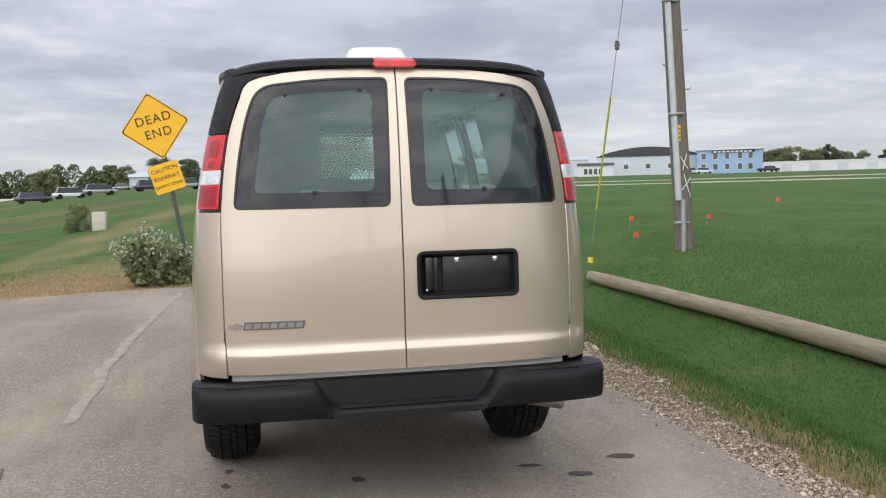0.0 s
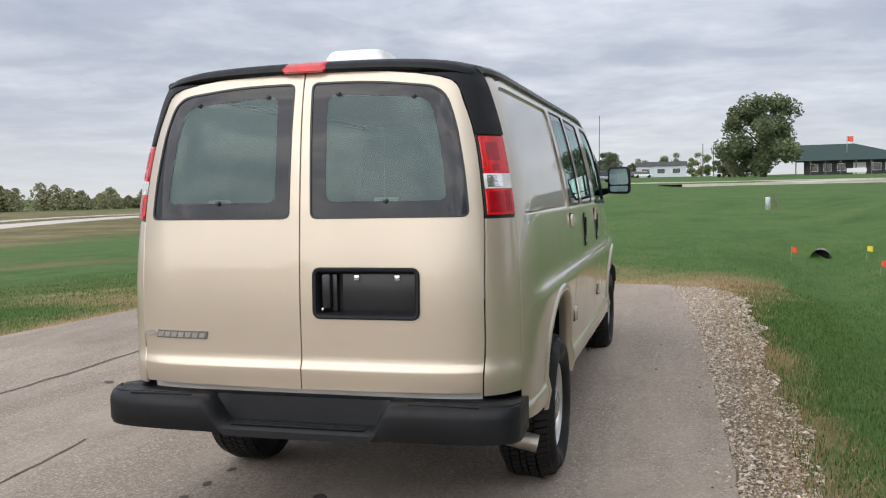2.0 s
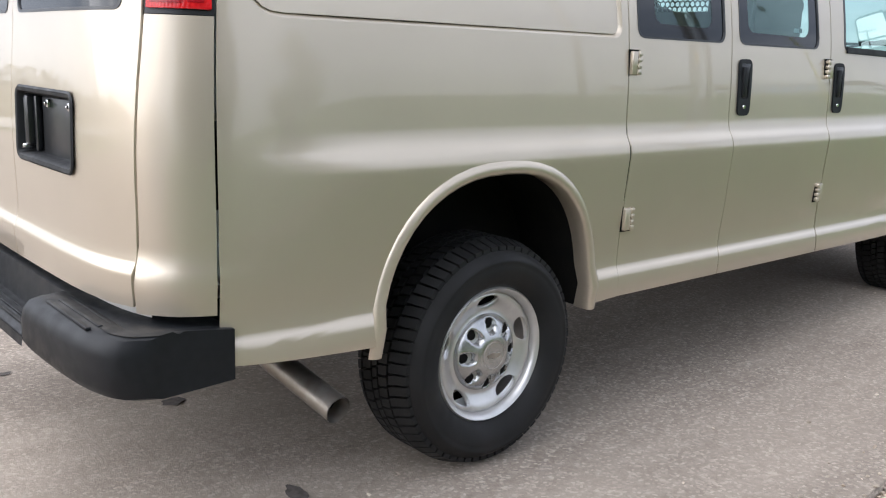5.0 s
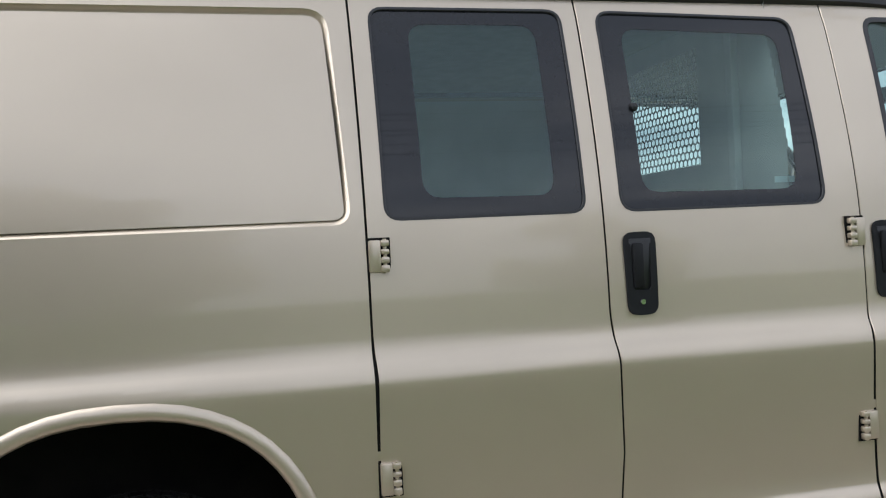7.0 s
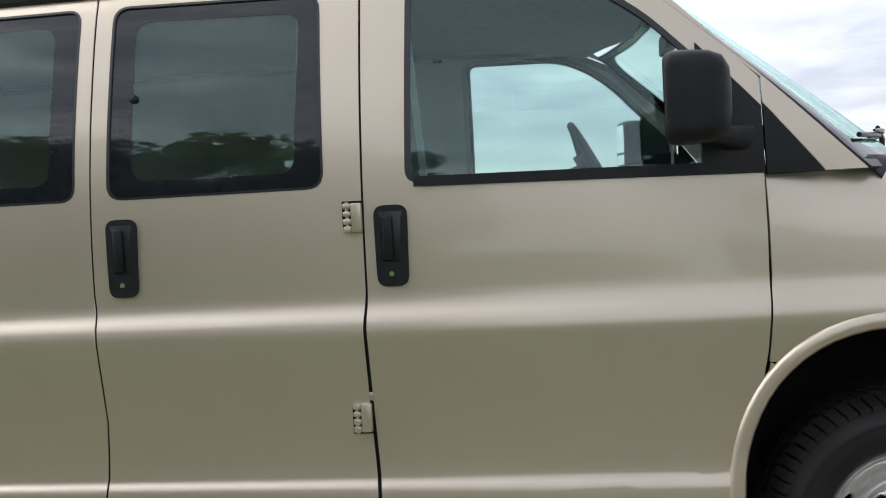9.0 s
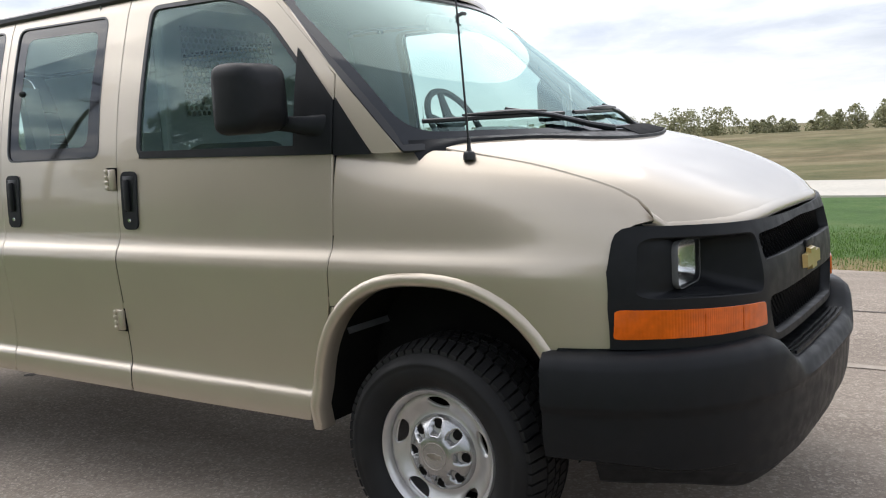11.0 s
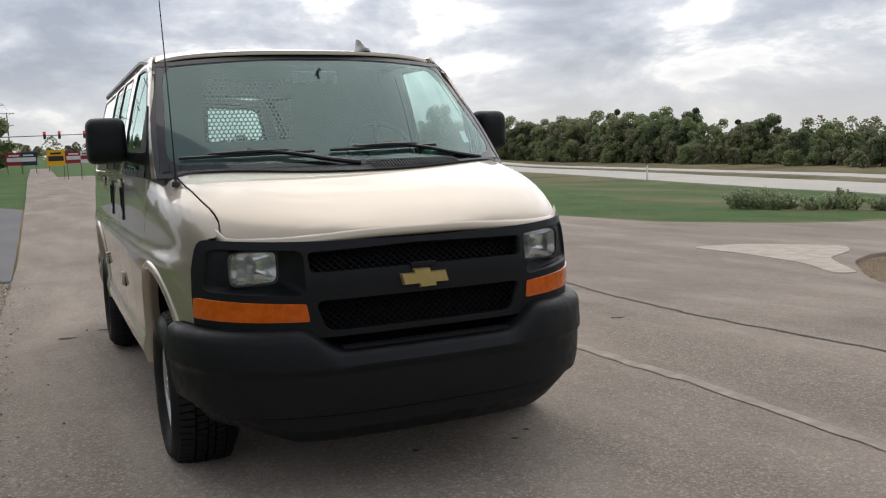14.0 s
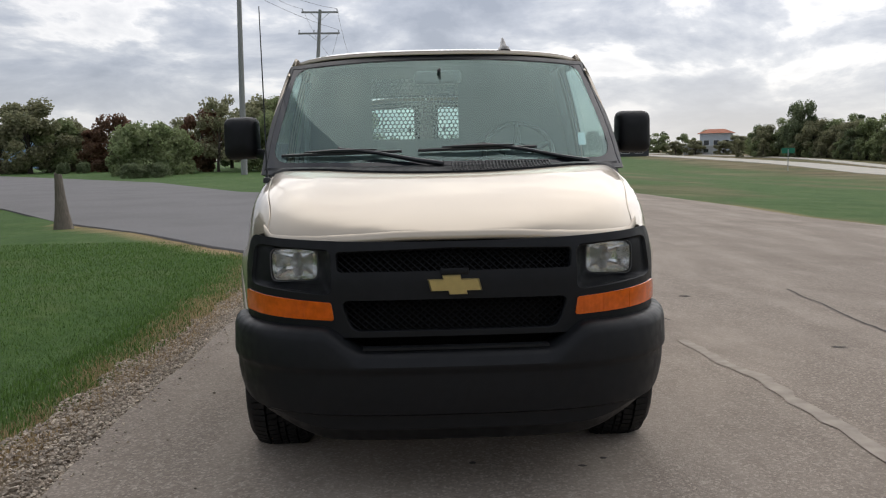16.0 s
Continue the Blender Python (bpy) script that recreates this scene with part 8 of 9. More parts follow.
for az, h, k in ((31.2, 9, "olive"), (32.0, 10, "olive"), (32.9, 10, "green"), (33.8, 9, "olive"), (34.5, 11, "tall"), (35.3, 8, "olive"), (36.2, 8, "green"), (37.6, 9, "tall"), (38.4, 10, "olive"), (26.0, 8, "green")):
    plant(k, *polar(EYE_A, az, 380), h, 1.3)

# woods across the main road
wr = random.Random(9)
line = [(-73, -56), (-77, -66), (-84, -92), (-92, -125), (-98, -165), (-92, -205), (-84, -222)]
for (x0, y0), (x1, y1) in zip(line, line[1:]):
    n = max(3, int(math.hypot(x1 - x0, y1 - y0) / 3.4))
    for i in range(n):
        t = (i + wr.random() * 0.7) / n
        x, y = x0 + (x1 - x0) * t, y0 + (y1 - y0) * t
        d = math.hypot(x, y - 8)
        for row in range(3):
            h = (2.6, 6.0, 7.6)[row] * wr.uniform(0.8, 1.22) + 0.006 * d
            h *= 0.46 + 0.54 * smooth_step(92, 165, d)
            kind = wr.choice((["bush", "olive", "green", "olive"], ["green", "olive", "round", "green"], ["tall", "green", "round", "thin", "green"])[row])
            plant(kind, x - row * wr.uniform(2.5, 4.5) + wr.uniform(-1.5, 1.5), y - row * wr.uniform(1, 3), h, wr.uniform(0.8, 1.15) * (0.8 if row == 0 else 1.0), dz=-0.25)
plant("round", *polar(EYE_C, -156.4, 238), 12.5, 0.75)
for az, d, h in ((-161.5, 330, 7.5), (-163.0, 335, 6.5), (-164.6, 340, 7.0), (-166.0, 340, 6.0), (-167.4, 345, 6.5)):
    plant("green", *polar(EYE_C, az, d), h, 1.4, dz=-0.4)

for az, d, h in ((-159.9, 285, 5.6), (-160.8, 280, 4.2), (-162.4, 282, 4.6), (-158.9, 290, 6.4), (-163.6, 286, 4.4)):
    plant("olive", *polar(EYE_C, az, d), h, 1.5, dz=-0.4)

# trees behind the driveway
for az, d, h, k, w in ((156.0, 100, 4.8, "olive", 1.2), (157.6, 96, 6.6, "olive", 1.2), (158.6, 98, 5.6, "green", 1.2), (159.6, 100, 5.0, "olive", 1.2), (160.6, 102, 4.4, "green", 1.2), (162.0, 92, 5.2, "red", 1.1), (161.2, 95, 4.0, "red", 1.0),
                       (164.2, 74, 3.6, "bush", 1.0), (163.4, 75, 3.2, "bush", 0.9), (165.3, 76, 3.3, "bush", 0.9), (166.4, 84, 5.0, "thin", 1.0), (167.3, 80, 5.2, "red", 0.8), (168.2, 78, 6.4, "thin", 1.0), (167.8, 82, 5.6, "thin", 1.0), (169.0, 95, 6.0, "tall", 1.1),
                       (170.2, 90, 6.6, "thin", 1.1), (171.0, 92, 6.4, "olive", 1.1), (171.9, 84, 6.2, "olive", 1.2), (172.9, 82, 6.0, "green", 1.2), (173.8, 86, 6.2, "tall", 1.2), (174.7, 96, 6.2, "tall", 1.3), (175.8, 110, 6.6, "tall", 1.3), (176.7, 130, 7, "green", 1.3),
                       (154.8, 100, 5.6, "tall", 1.0), (153.2, 100, 5.0, "green", 1.2), (171.4, 78, 4.4, "bush", 0.7), (173.5, 76, 4.0, "bush", 0.7), (175.0, 90, 4.2, "bush", 0.8), (165.8, 100, 4.5, "tall", 1.2), (163.0, 110, 4.2, "olive", 1.3)):
    plant(k, *polar(EYE_C, az, d), h, w)
for az in (163.2, 164.6):
    plant("hedge", *polar(EYE_C, az, 66), 0.9, 1.0)
for az in (159.4, 160.5):
    plant("hedge", *polar(EYE_C, az, 88), 0.9, 0.8)
# trees across the lawn beside the van
for x, y, h, k in ((25, -10.5, 12.2, "round"), (24, -4.2, 9.4, "round"), (23.5, -16, 12.0, "round"), (25, -22, 11.5, "round"), (30, 14, 7.0, "green")):
    plant(k, x, y, h, 1.05)
# shrubs in the fields
plant("bush", -6.3, 24.8, 0.8, 0.6)
plant("bush", *polar((2.6, 6.4), -123.0, 62), 1.7, 0.8)
plant("olive", *polar((2.6, 6.4), -123.8, 60), 1.6, 1.0)


def far_woods(points, h, count, seed, mat, label, size=0.62):
    """A distant belt of trees, too far to tell apart."""
    r = random.Random(seed)
    crowns = []
    for (x0, y0), (x1, y1) in zip(points, points[1:]):
        n = max(6, int(math.hypot(x1 - x0, y1 - y0) / 1.15))
        for i in range(n):
            t = (i + r.random()) / n
            x, y = x0 + (x1 - x0) * t, y0 + (y1 - y0) * t
            tall = h * (0.66 + 0.55 * noise.noise((x * 0.025, y * 0.025, seed)) + r.uniform(-0.22, 0.22)) * r.choice((0.55, 0.8, 1.0, 1.0))
            crowns.append((x + r.uniform(-7, 7), y + r.uniform(-7, 7), max(1.5, tall)))

    def where(rr):
        x, y, tall = crowns[rr.randrange(len(crowns))]
        q = rr.random() ** 0.75
        a, reach = rr.uniform(0, 6.28), (0.8 + tall * 0.40) * math.sin(math.pi * (0.34 + 0.60 * q)) * rr.random() ** 0.45
        return Vector((x + reach * math.cos(a), y + reach * math.sin(a), ground_z(x, y) + tall * q))

    v, f = leaf_cloud(int(count * 3.6), where, size, r)
    solo("far_woods", raw(v, f, mat, smooth=False), None, label, "woods", kind="stuff")


far_woods([polar(EYE_A, a, 270) for a in (-60, -50, -40, -32, -24)], 8.5, 9000, 3, M_LEAF_OLIVE, "distant olive-green belt of autumn trees")
far_woods([polar(EYE_A, a, 300) for a in (-24, -18, -12, -7, -3)], 8.0, 9000, 4, M_LEAF_DARK, "distant dark green belt of trees")
far_woods([polar((2.4, 6.5), a, 330) for a in (-132, -126, -120, -112, -100, -85)], 11.0, 12000, 6, M_LEAF_OLIVE, "distant green belt of trees behind the field")
far_woods([polar((2.4, 6.5), a, 240) for a in (-137, -132, -128, -125)], 7.5, 6000, 7, M_LEAF_DARK, "distant dark belt of trees behind the field")
far_woods([polar(EYE_C, a, 330) for a in (146, 154, 162, 170, 176, 180)], 9.0, 9000, 8, M_LEAF_OLIVE, "distant belt of trees beyond the driveway")
far_woods([polar(EYE_C, a, 420) for a in (-165, -168, -172, -176, -180)], 11.0, 7000, 10, M_LEAF_DARK, "distant belt of trees along the road")


def weed(name, x, y, h, w, stems, label, blossom=True, seed=1):
    """A tall flowering weed: many thin stems with leaves and white blossom."""
    r = random.Random(seed)
    t = thing(name, label, "plant", "weeds", (x, y, ground_z(x, y)))
    bm = bmesh.new()
    tops = []
    for k in range(stems):
        a, l = r.uniform(0, 6.28), r.random() ** 0.6
        top = Vector((math.cos(a) * w * l * 0.5, math.sin(a) * w * l * 0.5, h * (1 - 0.35 * l) * r.uniform(0.75, 1.1)))
        foot = Vector((top.x * 0.3, top.y * 0.3, -0.03))
        tube(bm, [foot, foot.lerp(top, 0.6) + Vector((0, 0, h * 0.05)), top], [0.006, 0.005, 0.003], 4)
        tops.append((foot, top))
    part("stem", bm, M_LEAF_OLIVE, t)

    def where(rr):
        f, tp = tops[rr.randrange(len(tops))]
        return f.lerp(tp, rr.uniform(0.15, 1.0)) + Vector((rr.uniform(-0.05, 0.05), rr.uniform(-0.05, 0.05), 0))

    v, f = leaf_cloud(stems * 26, where, 0.07, r)
    part("foliage", raw(v, f, M_LEAF, smooth=False), parent=t)
    if blossom:
        def high(rr):
            f, tp = tops[rr.randrange(len(tops))]
            return tp + Vector((rr.gauss(0, 0.05), rr.gauss(0, 0.05), rr.uniform(-0.12, 0.05)))

        v, f = leaf_cloud(stems * 12, high, 0.020, r)
        part("blossom", raw(v, f, M_FLOWER, smooth=False), parent=t, label="small white blossom")
    return t


weed("weed", -2.50, 10.2, 1.00, 1.15, 60, "tall weed with white blossom beside the sign post", seed=3)
weed("weed", -2.02, 10.3, 0.75, 0.7, 26, "tall weed with white blossom beside the sign post", seed=4)
for i in range(12):
    weed("weed", -21.8 + 0.30 * i + wr.uniform(-0.3, 0.3), -12.6 - 0.16 * i + wr.uniform(-0.8, 0.8), wr.uniform(0.4, 0.75), 1.1, 16, "pale flowering weed on the grass island", seed=20 + i)
for i in range(12):
    weed("weed", -25.5 + 0.6 * i + wr.uniform(-0.3, 0.3), -2.6 + 0.15 * i + wr.uniform(-0.6, 0.6), wr.uniform(0.5, 0.9), 1.1, 14, "tall dry weed beside the road junction", False, seed=50 + i)


# ---------------------------------------------------------------- poles and cables along the road
pole1, t1 = utility_pole(12.2, -58.0, 14.6, 0.24, 0.15, (-0.012, 0), [(13.5, 1.7, 0.0, (-1.2, -0.7, 0.7, 1.2))], "tall grey utility pole with one cross-arm", mat=M_GREYPOLE)
pole2, t2 = utility_pole(8.3, -68.0, 13.2, 0.20, 0.13, (-0.075, 0), [(13.0, 1.5, 0.05, (-1.4, 1.4)), (11.3, 1.7, 0.05, (-1.6, 0.4, 1.6)), (8.6, 0.9, 0.05, (-0.8, 0.8))], "leaning grey utility pole with three cross-arms", mat=M_GREYPOLE)
t_last = t2
for x, y, h in ((9.2, -112, 13.5), (9.0, -158, 13.5), (9.0, -205, 13.0), (8.0, -255, 13.0)):
    _, tn = utility_pole(x, y, h, 0.20, 0.13, (0, 0), [(h - 0.3, 1.8, 0.0, (-1.7, 0.4, 1.7)), (h - 3.4, 1.4, 0.0, (-1.3, 1.3))], "distant wooden utility pole with cross-arms", mat=M_GREYPOLE)
    for a, b in list(zip(t_last, tn))[:3]:
        cable(a, b, 0.9)
    t_last = tn
for a, b in zip(t1[:3], t2[:3]):
    cable(a, b, 0.3)
for a, b in zip(tips0[:2], t1[:2]):
    cable(a, b, 1.6)
cable(t1[0], (60, -30, 10), 1.5)
poleB, tb = utility_pole(27.5, 31.0, 18.8, 0.22, 0.14, (0.0, 0.01), [(18.4, 1.5, 0.2, (-1.4, -0.5, 1.4)), (16.2, 1.3, 0.2, (-1.2, 1.2))], "wooden utility pole with two cross-arms across the lawn")
poleC, tc_ = utility_pole(27.5, -40.0, 18.8, 0.22, 0.14, (0, 0), [(18.4, 1.5, 0.0, (-1.4, -0.5, 1.4)), (16.2, 1.3, 0.0, (-1.2, 1.2))], "wooden utility pole with two cross-arms across the lawn")
for a, b in zip(tb, tc_):
    cable(a, b, 0.5, 0.024)
cable((27.5, 31.0, 15.4), (27.5, -40.0, 15.4), 0.5, 0.03)


# ---------------------------------------------------------------- buildings and vehicles across the airfield
def facing(az):
    """A turn about z so that a front at -y looks back along a bearing."""
    return Matrix.Rotation(radians(-az), 4, "Z")


def house(name, label, eye, az, d, w, h, depth, wall, roof_mat, windows=(), roof_h=1.5, kind_="gable", doors=(), over=0.4):
    """A building seen from the road: walls, roof, windows and doors as parts. windows: (x, z, width, height)."""
    x, y = polar(eye, az, d)
    t = thing(name, label, "building", at=(x, y, ground_z(x, y)))
    R_ = facing(az)
    bm = bmesh.new()
    box(bm, -w / 2, w / 2, 0, depth, -1, h, 0, 1, R_)
    wall_ = part("wall", bm, wall, t, smooth=False)
    bm = bmesh.new()
    o = over
    if kind_ == "flat":
        box(bm, -w / 2 - o, w / 2 + o, -o, depth + o, h, h + roof_h, 0, 1, R_)
    elif kind_ == "arch":
        rows = [[R_ @ Vector((-w / 2 - o + (w + 2 * o) * k / 16, yy, h + roof_h * math.sin(math.pi * k / 16) ** 0.8)) for k in range(17)] for yy in (-o, depth + o)]
        ring_loft(bm, rows, closed=False)
        for yy in (-o, depth + o):
            bm.faces.new([bm.verts.new(R_ @ Vector((-w / 2 - o + (w + 2 * o) * k / 16, yy, h + roof_h * math.sin(math.pi * k / 16) ** 0.8))) for k in range(17)])
    elif kind_ == "half":
        c = [R_ @ Vector(p) for p in ((-w / 2 - o, -o, h), (w / 2 + o, -o, h), (w / 2 + o, depth + o, h), (-w / 2 - o, depth + o, h), (-w / 2 - o * 0.7, depth / 2, h + roof_h), (-w * 0.02, depth / 2, h + roof_h))]
        v = [bm.verts.new(p) for p in c]
        for f in ((0, 1, 5, 4), (1, 2, 5), (2, 3, 4, 5), (3, 0, 4), (3, 2, 1, 0)):
            bm.faces.new([v[i] for i in f])
    elif kind_ == "hip":
        c = [R_ @ Vector(p) for p in ((-w / 2 - o, -o, h), (w / 2 + o, -o, h), (w / 2 + o, depth + o, h), (-w / 2 - o, depth + o, h), (-w / 4, depth / 2, h + roof_h), (w / 4, depth / 2, h + roof_h))]
        v = [bm.verts.new(p) for p in c]
        for f in ((0, 1, 5, 4), (1, 2, 5), (2, 3, 4, 5), (3, 0, 4), (3, 2, 1, 0)):
            bm.faces.new([v[i] for i in f])
    else:
        c = [R_ @ Vector(p) for p in ((-w / 2 - o, -o, h), (w / 2 + o, -o, h), (w / 2 + o, depth + o, h), (-w / 2 - o, depth + o, h), (-w / 2 - o, depth / 2, h + roof_h), (w / 2 + o, depth / 2, h + roof_h))]
        v = [bm.verts.new(p) for p in c]
        for f in ((0, 1, 5, 4), (2, 3, 4, 5), (1, 2, 5), (3, 0, 4), (3, 2, 1, 0)):
            bm.faces.new([v[i] for i in f])
    bmesh.ops.recalc_face_normals(bm, faces=bm.faces)
    part("roof", bm, roof_mat, t, smooth=False)
    for wx, wz, ww, wh in windows:
        bm = bmesh.new()
        box(bm, wx - ww / 2 - 0.1, wx + ww / 2 + 0.1, -0.08, 0.02, wz - wh / 2 - 0.1, wz + wh / 2 + 0.1, 0, 1, R_)
        fr = part("window", bm, M_WHITE, t, smooth=False)
        bm = bmesh.new()
        box(bm, wx - ww / 2, wx + ww / 2, -0.11, -0.07, wz - wh / 2, wz + wh / 2, 0, 1, R_)
        part("pane", bm, M_DARKGLASS, fr, smooth=False)
    for wx, ww, wh, mt in doors:
        bm = bmesh.new()
        box(bm, wx - ww / 2, wx + ww / 2, -0.08, 0.02, -0.5, wh, 0, 1, R_)
        part("door", bm, mt, t, smooth=False)
    return t


# blue two-storey office, hangar with a curved roof, low annex
bl = house("office_building", "pale blue two-storey office building with a dark name board", EYE_A, 29.0, 250, 16.5, 6.1, 12, M_BLUEWALL, M_WHITEWALL,
           [(x, z, 1.1, 1.5) for x in (-6.6, -3.6, -0.6, 2.6, 5.2) for z in (1.7, 4.5)], 0.5, "flat", over=0.5)
xb, yb = polar(EYE_A, 29.0, 250)
R_ = facing(29.0)
bm = bmesh.new()
box(bm, -4.5, 6.2, -0.16, -0.08, 5.25, 5.95, 0, 1, R_)
nb = part("name_board", bm, M_SIGNBLUE, bl, "dark name board")
for k in range(9):
    bm = bmesh.new()
    box(bm, -4.1 + k * 1.1, -3.3 + k * 1.1, -0.20, -0.15, 5.42, 5.78, 0, 1, R_)
    part("bar", bm, M_WHITE, nb, "plain white bar in place of a word")
house("hangar", "pale blue hangar with a dark curved roof", EYE_A, 24.2, 258, 28, 5.2, 20, M_PALEWALL, M_DARKROOF, [(x, 2.4, 1.2, 1.2) for x in (-6, 0, 6)], 2.6, "arch", over=0.2)
house("annex_building", "low white annex with dark windows", EYE_A, 21.0, 244, 9.0, 2.9, 6, M_WHITEWALL, M_DARKROOF, [(-2.6 + 1.3 * k, 1.3, 0.9, 1.5) for k in range(4)], 0.7, "gable", over=0.4)
house("storage_hangar", "long white storage hangar wall", EYE_A, 36.8, 300, 62, 3.2, 10, M_WHITEWALL, M_WHITEWALL, [], 0.3, "flat", [(-24 + 8 * k, 3.0, 2.6, M_PALEWALL) for k in range(7)], over=0.1)
# airfield hall with a dark green roof and a veranda
hall = house("airfield_hall", "low airfield hall with a dark green half-hipped roof and a veranda", EYE_B, 9.5, 190, 18.5, 2.7, 9, M_DARKROOF, M_GREENROOF, [(x, 1.4, 1.3, 1.3) for x in (-7.4, -5.0, -2.6, 3.6, 5.8, 8.0)], 3.3, "half", [(0.6, 2.2, 2.2, M_WHITEWALL)], over=2.0)
Rh = facing(9.5)
for k in range(9):
    bm = bmesh.new()
    xx = -10.6 + 21.2 * k / 8
    box(bm, xx - 0.11, xx + 0.11, -1.85, -1.63, -1, 2.7, 0, 1, Rh)
    part("column", bm, M_POLEWOOD, hall, "dark veranda column", smooth=False)
bm = bmesh.new()
box(bm, -1.6, 1.8, -1.95, -1.90, 0.3, 1.1, 0, 1, Rh)
part("banner", bm, M_WHITE, hall, "white banner on the veranda rail", smooth=False)
house("hangar", "long grey metal hangar", EYE_B, 16.6, 265, 34, 4.8, 18, M_PALEWALL, M_PALEWALL, [], 1.4, "gable", [(6, 9, 3.4, M_BLUEWALL), (14, 2.4, 2.4, M_WHITEWALL)], over=0.2)
house("shed", "pale shed beside the airfield", EYE_B, 2.6, 230, 9, 2.6, 6, M_WHITEWALL, M_WHITEWALL, [(0, 1.3, 1.5, 1.0)], 0.8)
house("shed", "low pale shed with a grey roof", (2.4, -4.2), -1.8, 250, 13, 3.0, 8, M_PALEWALL, M_DARKROOF, [(-4, 1.6, 2.0, 1.2), (0, 1.6, 2.0, 1.2), (4, 1.6, 2.0, 1.2)], 1.2)
house("shed", "pale shed with a pitched roof", (2.4, -4.2), -7.6, 255, 7, 3.0, 8, M_PALEWALL, M_PALEWALL, [], 1.6)
house("warehouse", "long low white warehouse beyond the field", (2.5, -4.1), -48.0, 300, 40, 5.0, 20, M_WHITEWALL, M_DARKROOF, [(-14 + 4 * k, 2.0, 2.0, 1.4) for k in range(8)], 0.6, "flat")
house("office_building", "pale office block beyond the field", (2.5, -4.1), -53.6, 280, 14, 7.0, 12, M_WHITEWALL, M_WHITEWALL, [(-4 + 4 * k, 2.5 + 0 * k, 2.6, 3.0) for k in range(3)], 0.5, "flat")
# behind the driveway and beyond the main road
house("workshop", "blue metal workshop behind trees", EYE_C, 156.2, 150, 12, 5.2, 10, M_BLUEWALL, M_BLUEWALL, [(-3, 2, 1.5, 1.2)], 0.8)
house("long_building", "long low pale building behind trees", EYE_C, 163.5, 200, 26, 4.6, 10, M_WHITEWALL, M_PALEWALL, [(-9 + 3.6 * k, 2, 1.4, 1.2) for k in range(6)], 0.8, "flat")
house("restaurant", "building with an orange tiled roof behind trees", EYE_C, -161.2, 300, 10, 6.4, 10, M_PALEWALL, M_ORANGEROOF, [(-3, 3.4, 1.6, 1.6), (0, 3.4, 1.6, 1.6), (3, 3.4, 1.6, 1.6)], 1.4, "hip", over=0.8)
house("shop", "low shop with a blue and white roof band", EYE_C, -166.6, 280, 14, 4.6, 10, M_DARKROOF, M_SIGNBLUE, [(-4, 2, 2.5, 2), (0, 2, 2.5, 2), (4, 2, 2.5, 2)], 0.9, "flat", over=0.5)
house("shop", "low white shop front", EYE_C, -162.2, 285, 9, 2.4, 8, M_WHITEWALL, M_WHITEWALL, [(-2, 1.2, 1.5, 1.0), (2, 1.2, 1.5, 1.0)], 0.4, "flat")


def car(eye, az, d, turn, mat, label, truck=False):
    """A small parked vehicle: body, cab glass and wheels."""
    x, y = polar(eye, az, d)
    t = thing("pickup_truck" if truck else "car", label, "pickup truck" if truck else "car", "parked vehicles", (x, y, ground_z(x, y)))
    R_ = Matrix.Rotation(radians(turn), 4, "Z")
    L, W = (5.4, 1.0) if truck else (4.5, 0.9)
    bm = bmesh.new()
    box(bm, -L / 2, L / 2, -W, W, 0.35, 1.0 if truck else 0.85, 0.12, 2, R_)
    part("body", bm, mat, t)
    bm = bmesh.new()
    a, b = (-0.6, 1.2) if truck else (-1.5, 1.0)
    rings = [[R_ @ Vector(p) for p in ((a - 0.3 * (1 - k), -W + 0.05 + 0.12 * k, 0.8 + 0.75 * k), (b + 0.6 * (1 - k), -W + 0.05 + 0.12 * k, 0.8 + 0.75 * k), (b + 0.6 * (1 - k), W - 0.05 - 0.12 * k, 0.8 + 0.75 * k), (a - 0.3 * (1 - k), W - 0.05 - 0.12 * k, 0.8 + 0.75 * k))] for k in (0, 1)]
    ring_loft(bm, rings)
    bmesh.ops.recalc_face_normals(bm, faces=bm.faces)
    part("cab_glass", bm, M_DARKGLASS, t)
    bm = bmesh.new()
    box(bm, a, b, -W + 0.16, W - 0.16, 1.54, 1.60, 0.02, 1, R_)
    part("roof", bm, mat, t)
    for sx in (-1, 1):
        for sy in (-1, 1):
            bm = bmesh.new()
            lathe(bm, [(0.0, -0.11), (0.33, -0.11), (0.36, -0.05), (0.36, 0.05), (0.33, 0.11), (0.0, 0.11)], 14, "Y", (sx * L * 0.31, sy * (W - 0.1), 0.36))
            bmesh.ops.transform(bm, matrix=R_, verts=bm.verts)
            part("wheel", bm, M_RUBBER, t)


car(EYE_A, 27.4, 240, 10, M_CARWHITE, "white pickup truck parked by the office", True)
car(EYE_A, 26.6, 241, 10, M_CARDARK, "dark pickup truck parked by the office", True)
car(EYE_A, 31.2, 245, 5, M_CARDARK, "dark pickup truck parked by the hangars", True)
car(EYE_B, 13.4, 215, 10, M_CARGREY, "silver car parked by the hall")
car(EYE_B, 14.3, 215, 15, M_CARDARK, "dark car parked by the hangar")
car(EYE_B, 15.3, 215, 10, M_CARDARK, "dark car parked by the hangar")
car(EYE_B, 16.0, 216, 10, M_CARWHITE, "white car parked by the hangar")
for az, mt, lb in ((-8.9, M_CARGREY, "silver car parked far off"), (-5.9, M_CARWHITE, "white car parked far off"), (-5.2, M_CARWHITE, "white van parked far off"), (-2.9, M_CARWHITE, "white van parked far off"), (-3.6, M_CARDARK, "dark car parked far off")):
    car((2.4, -4.2), az, 225, 10, mt, lb)
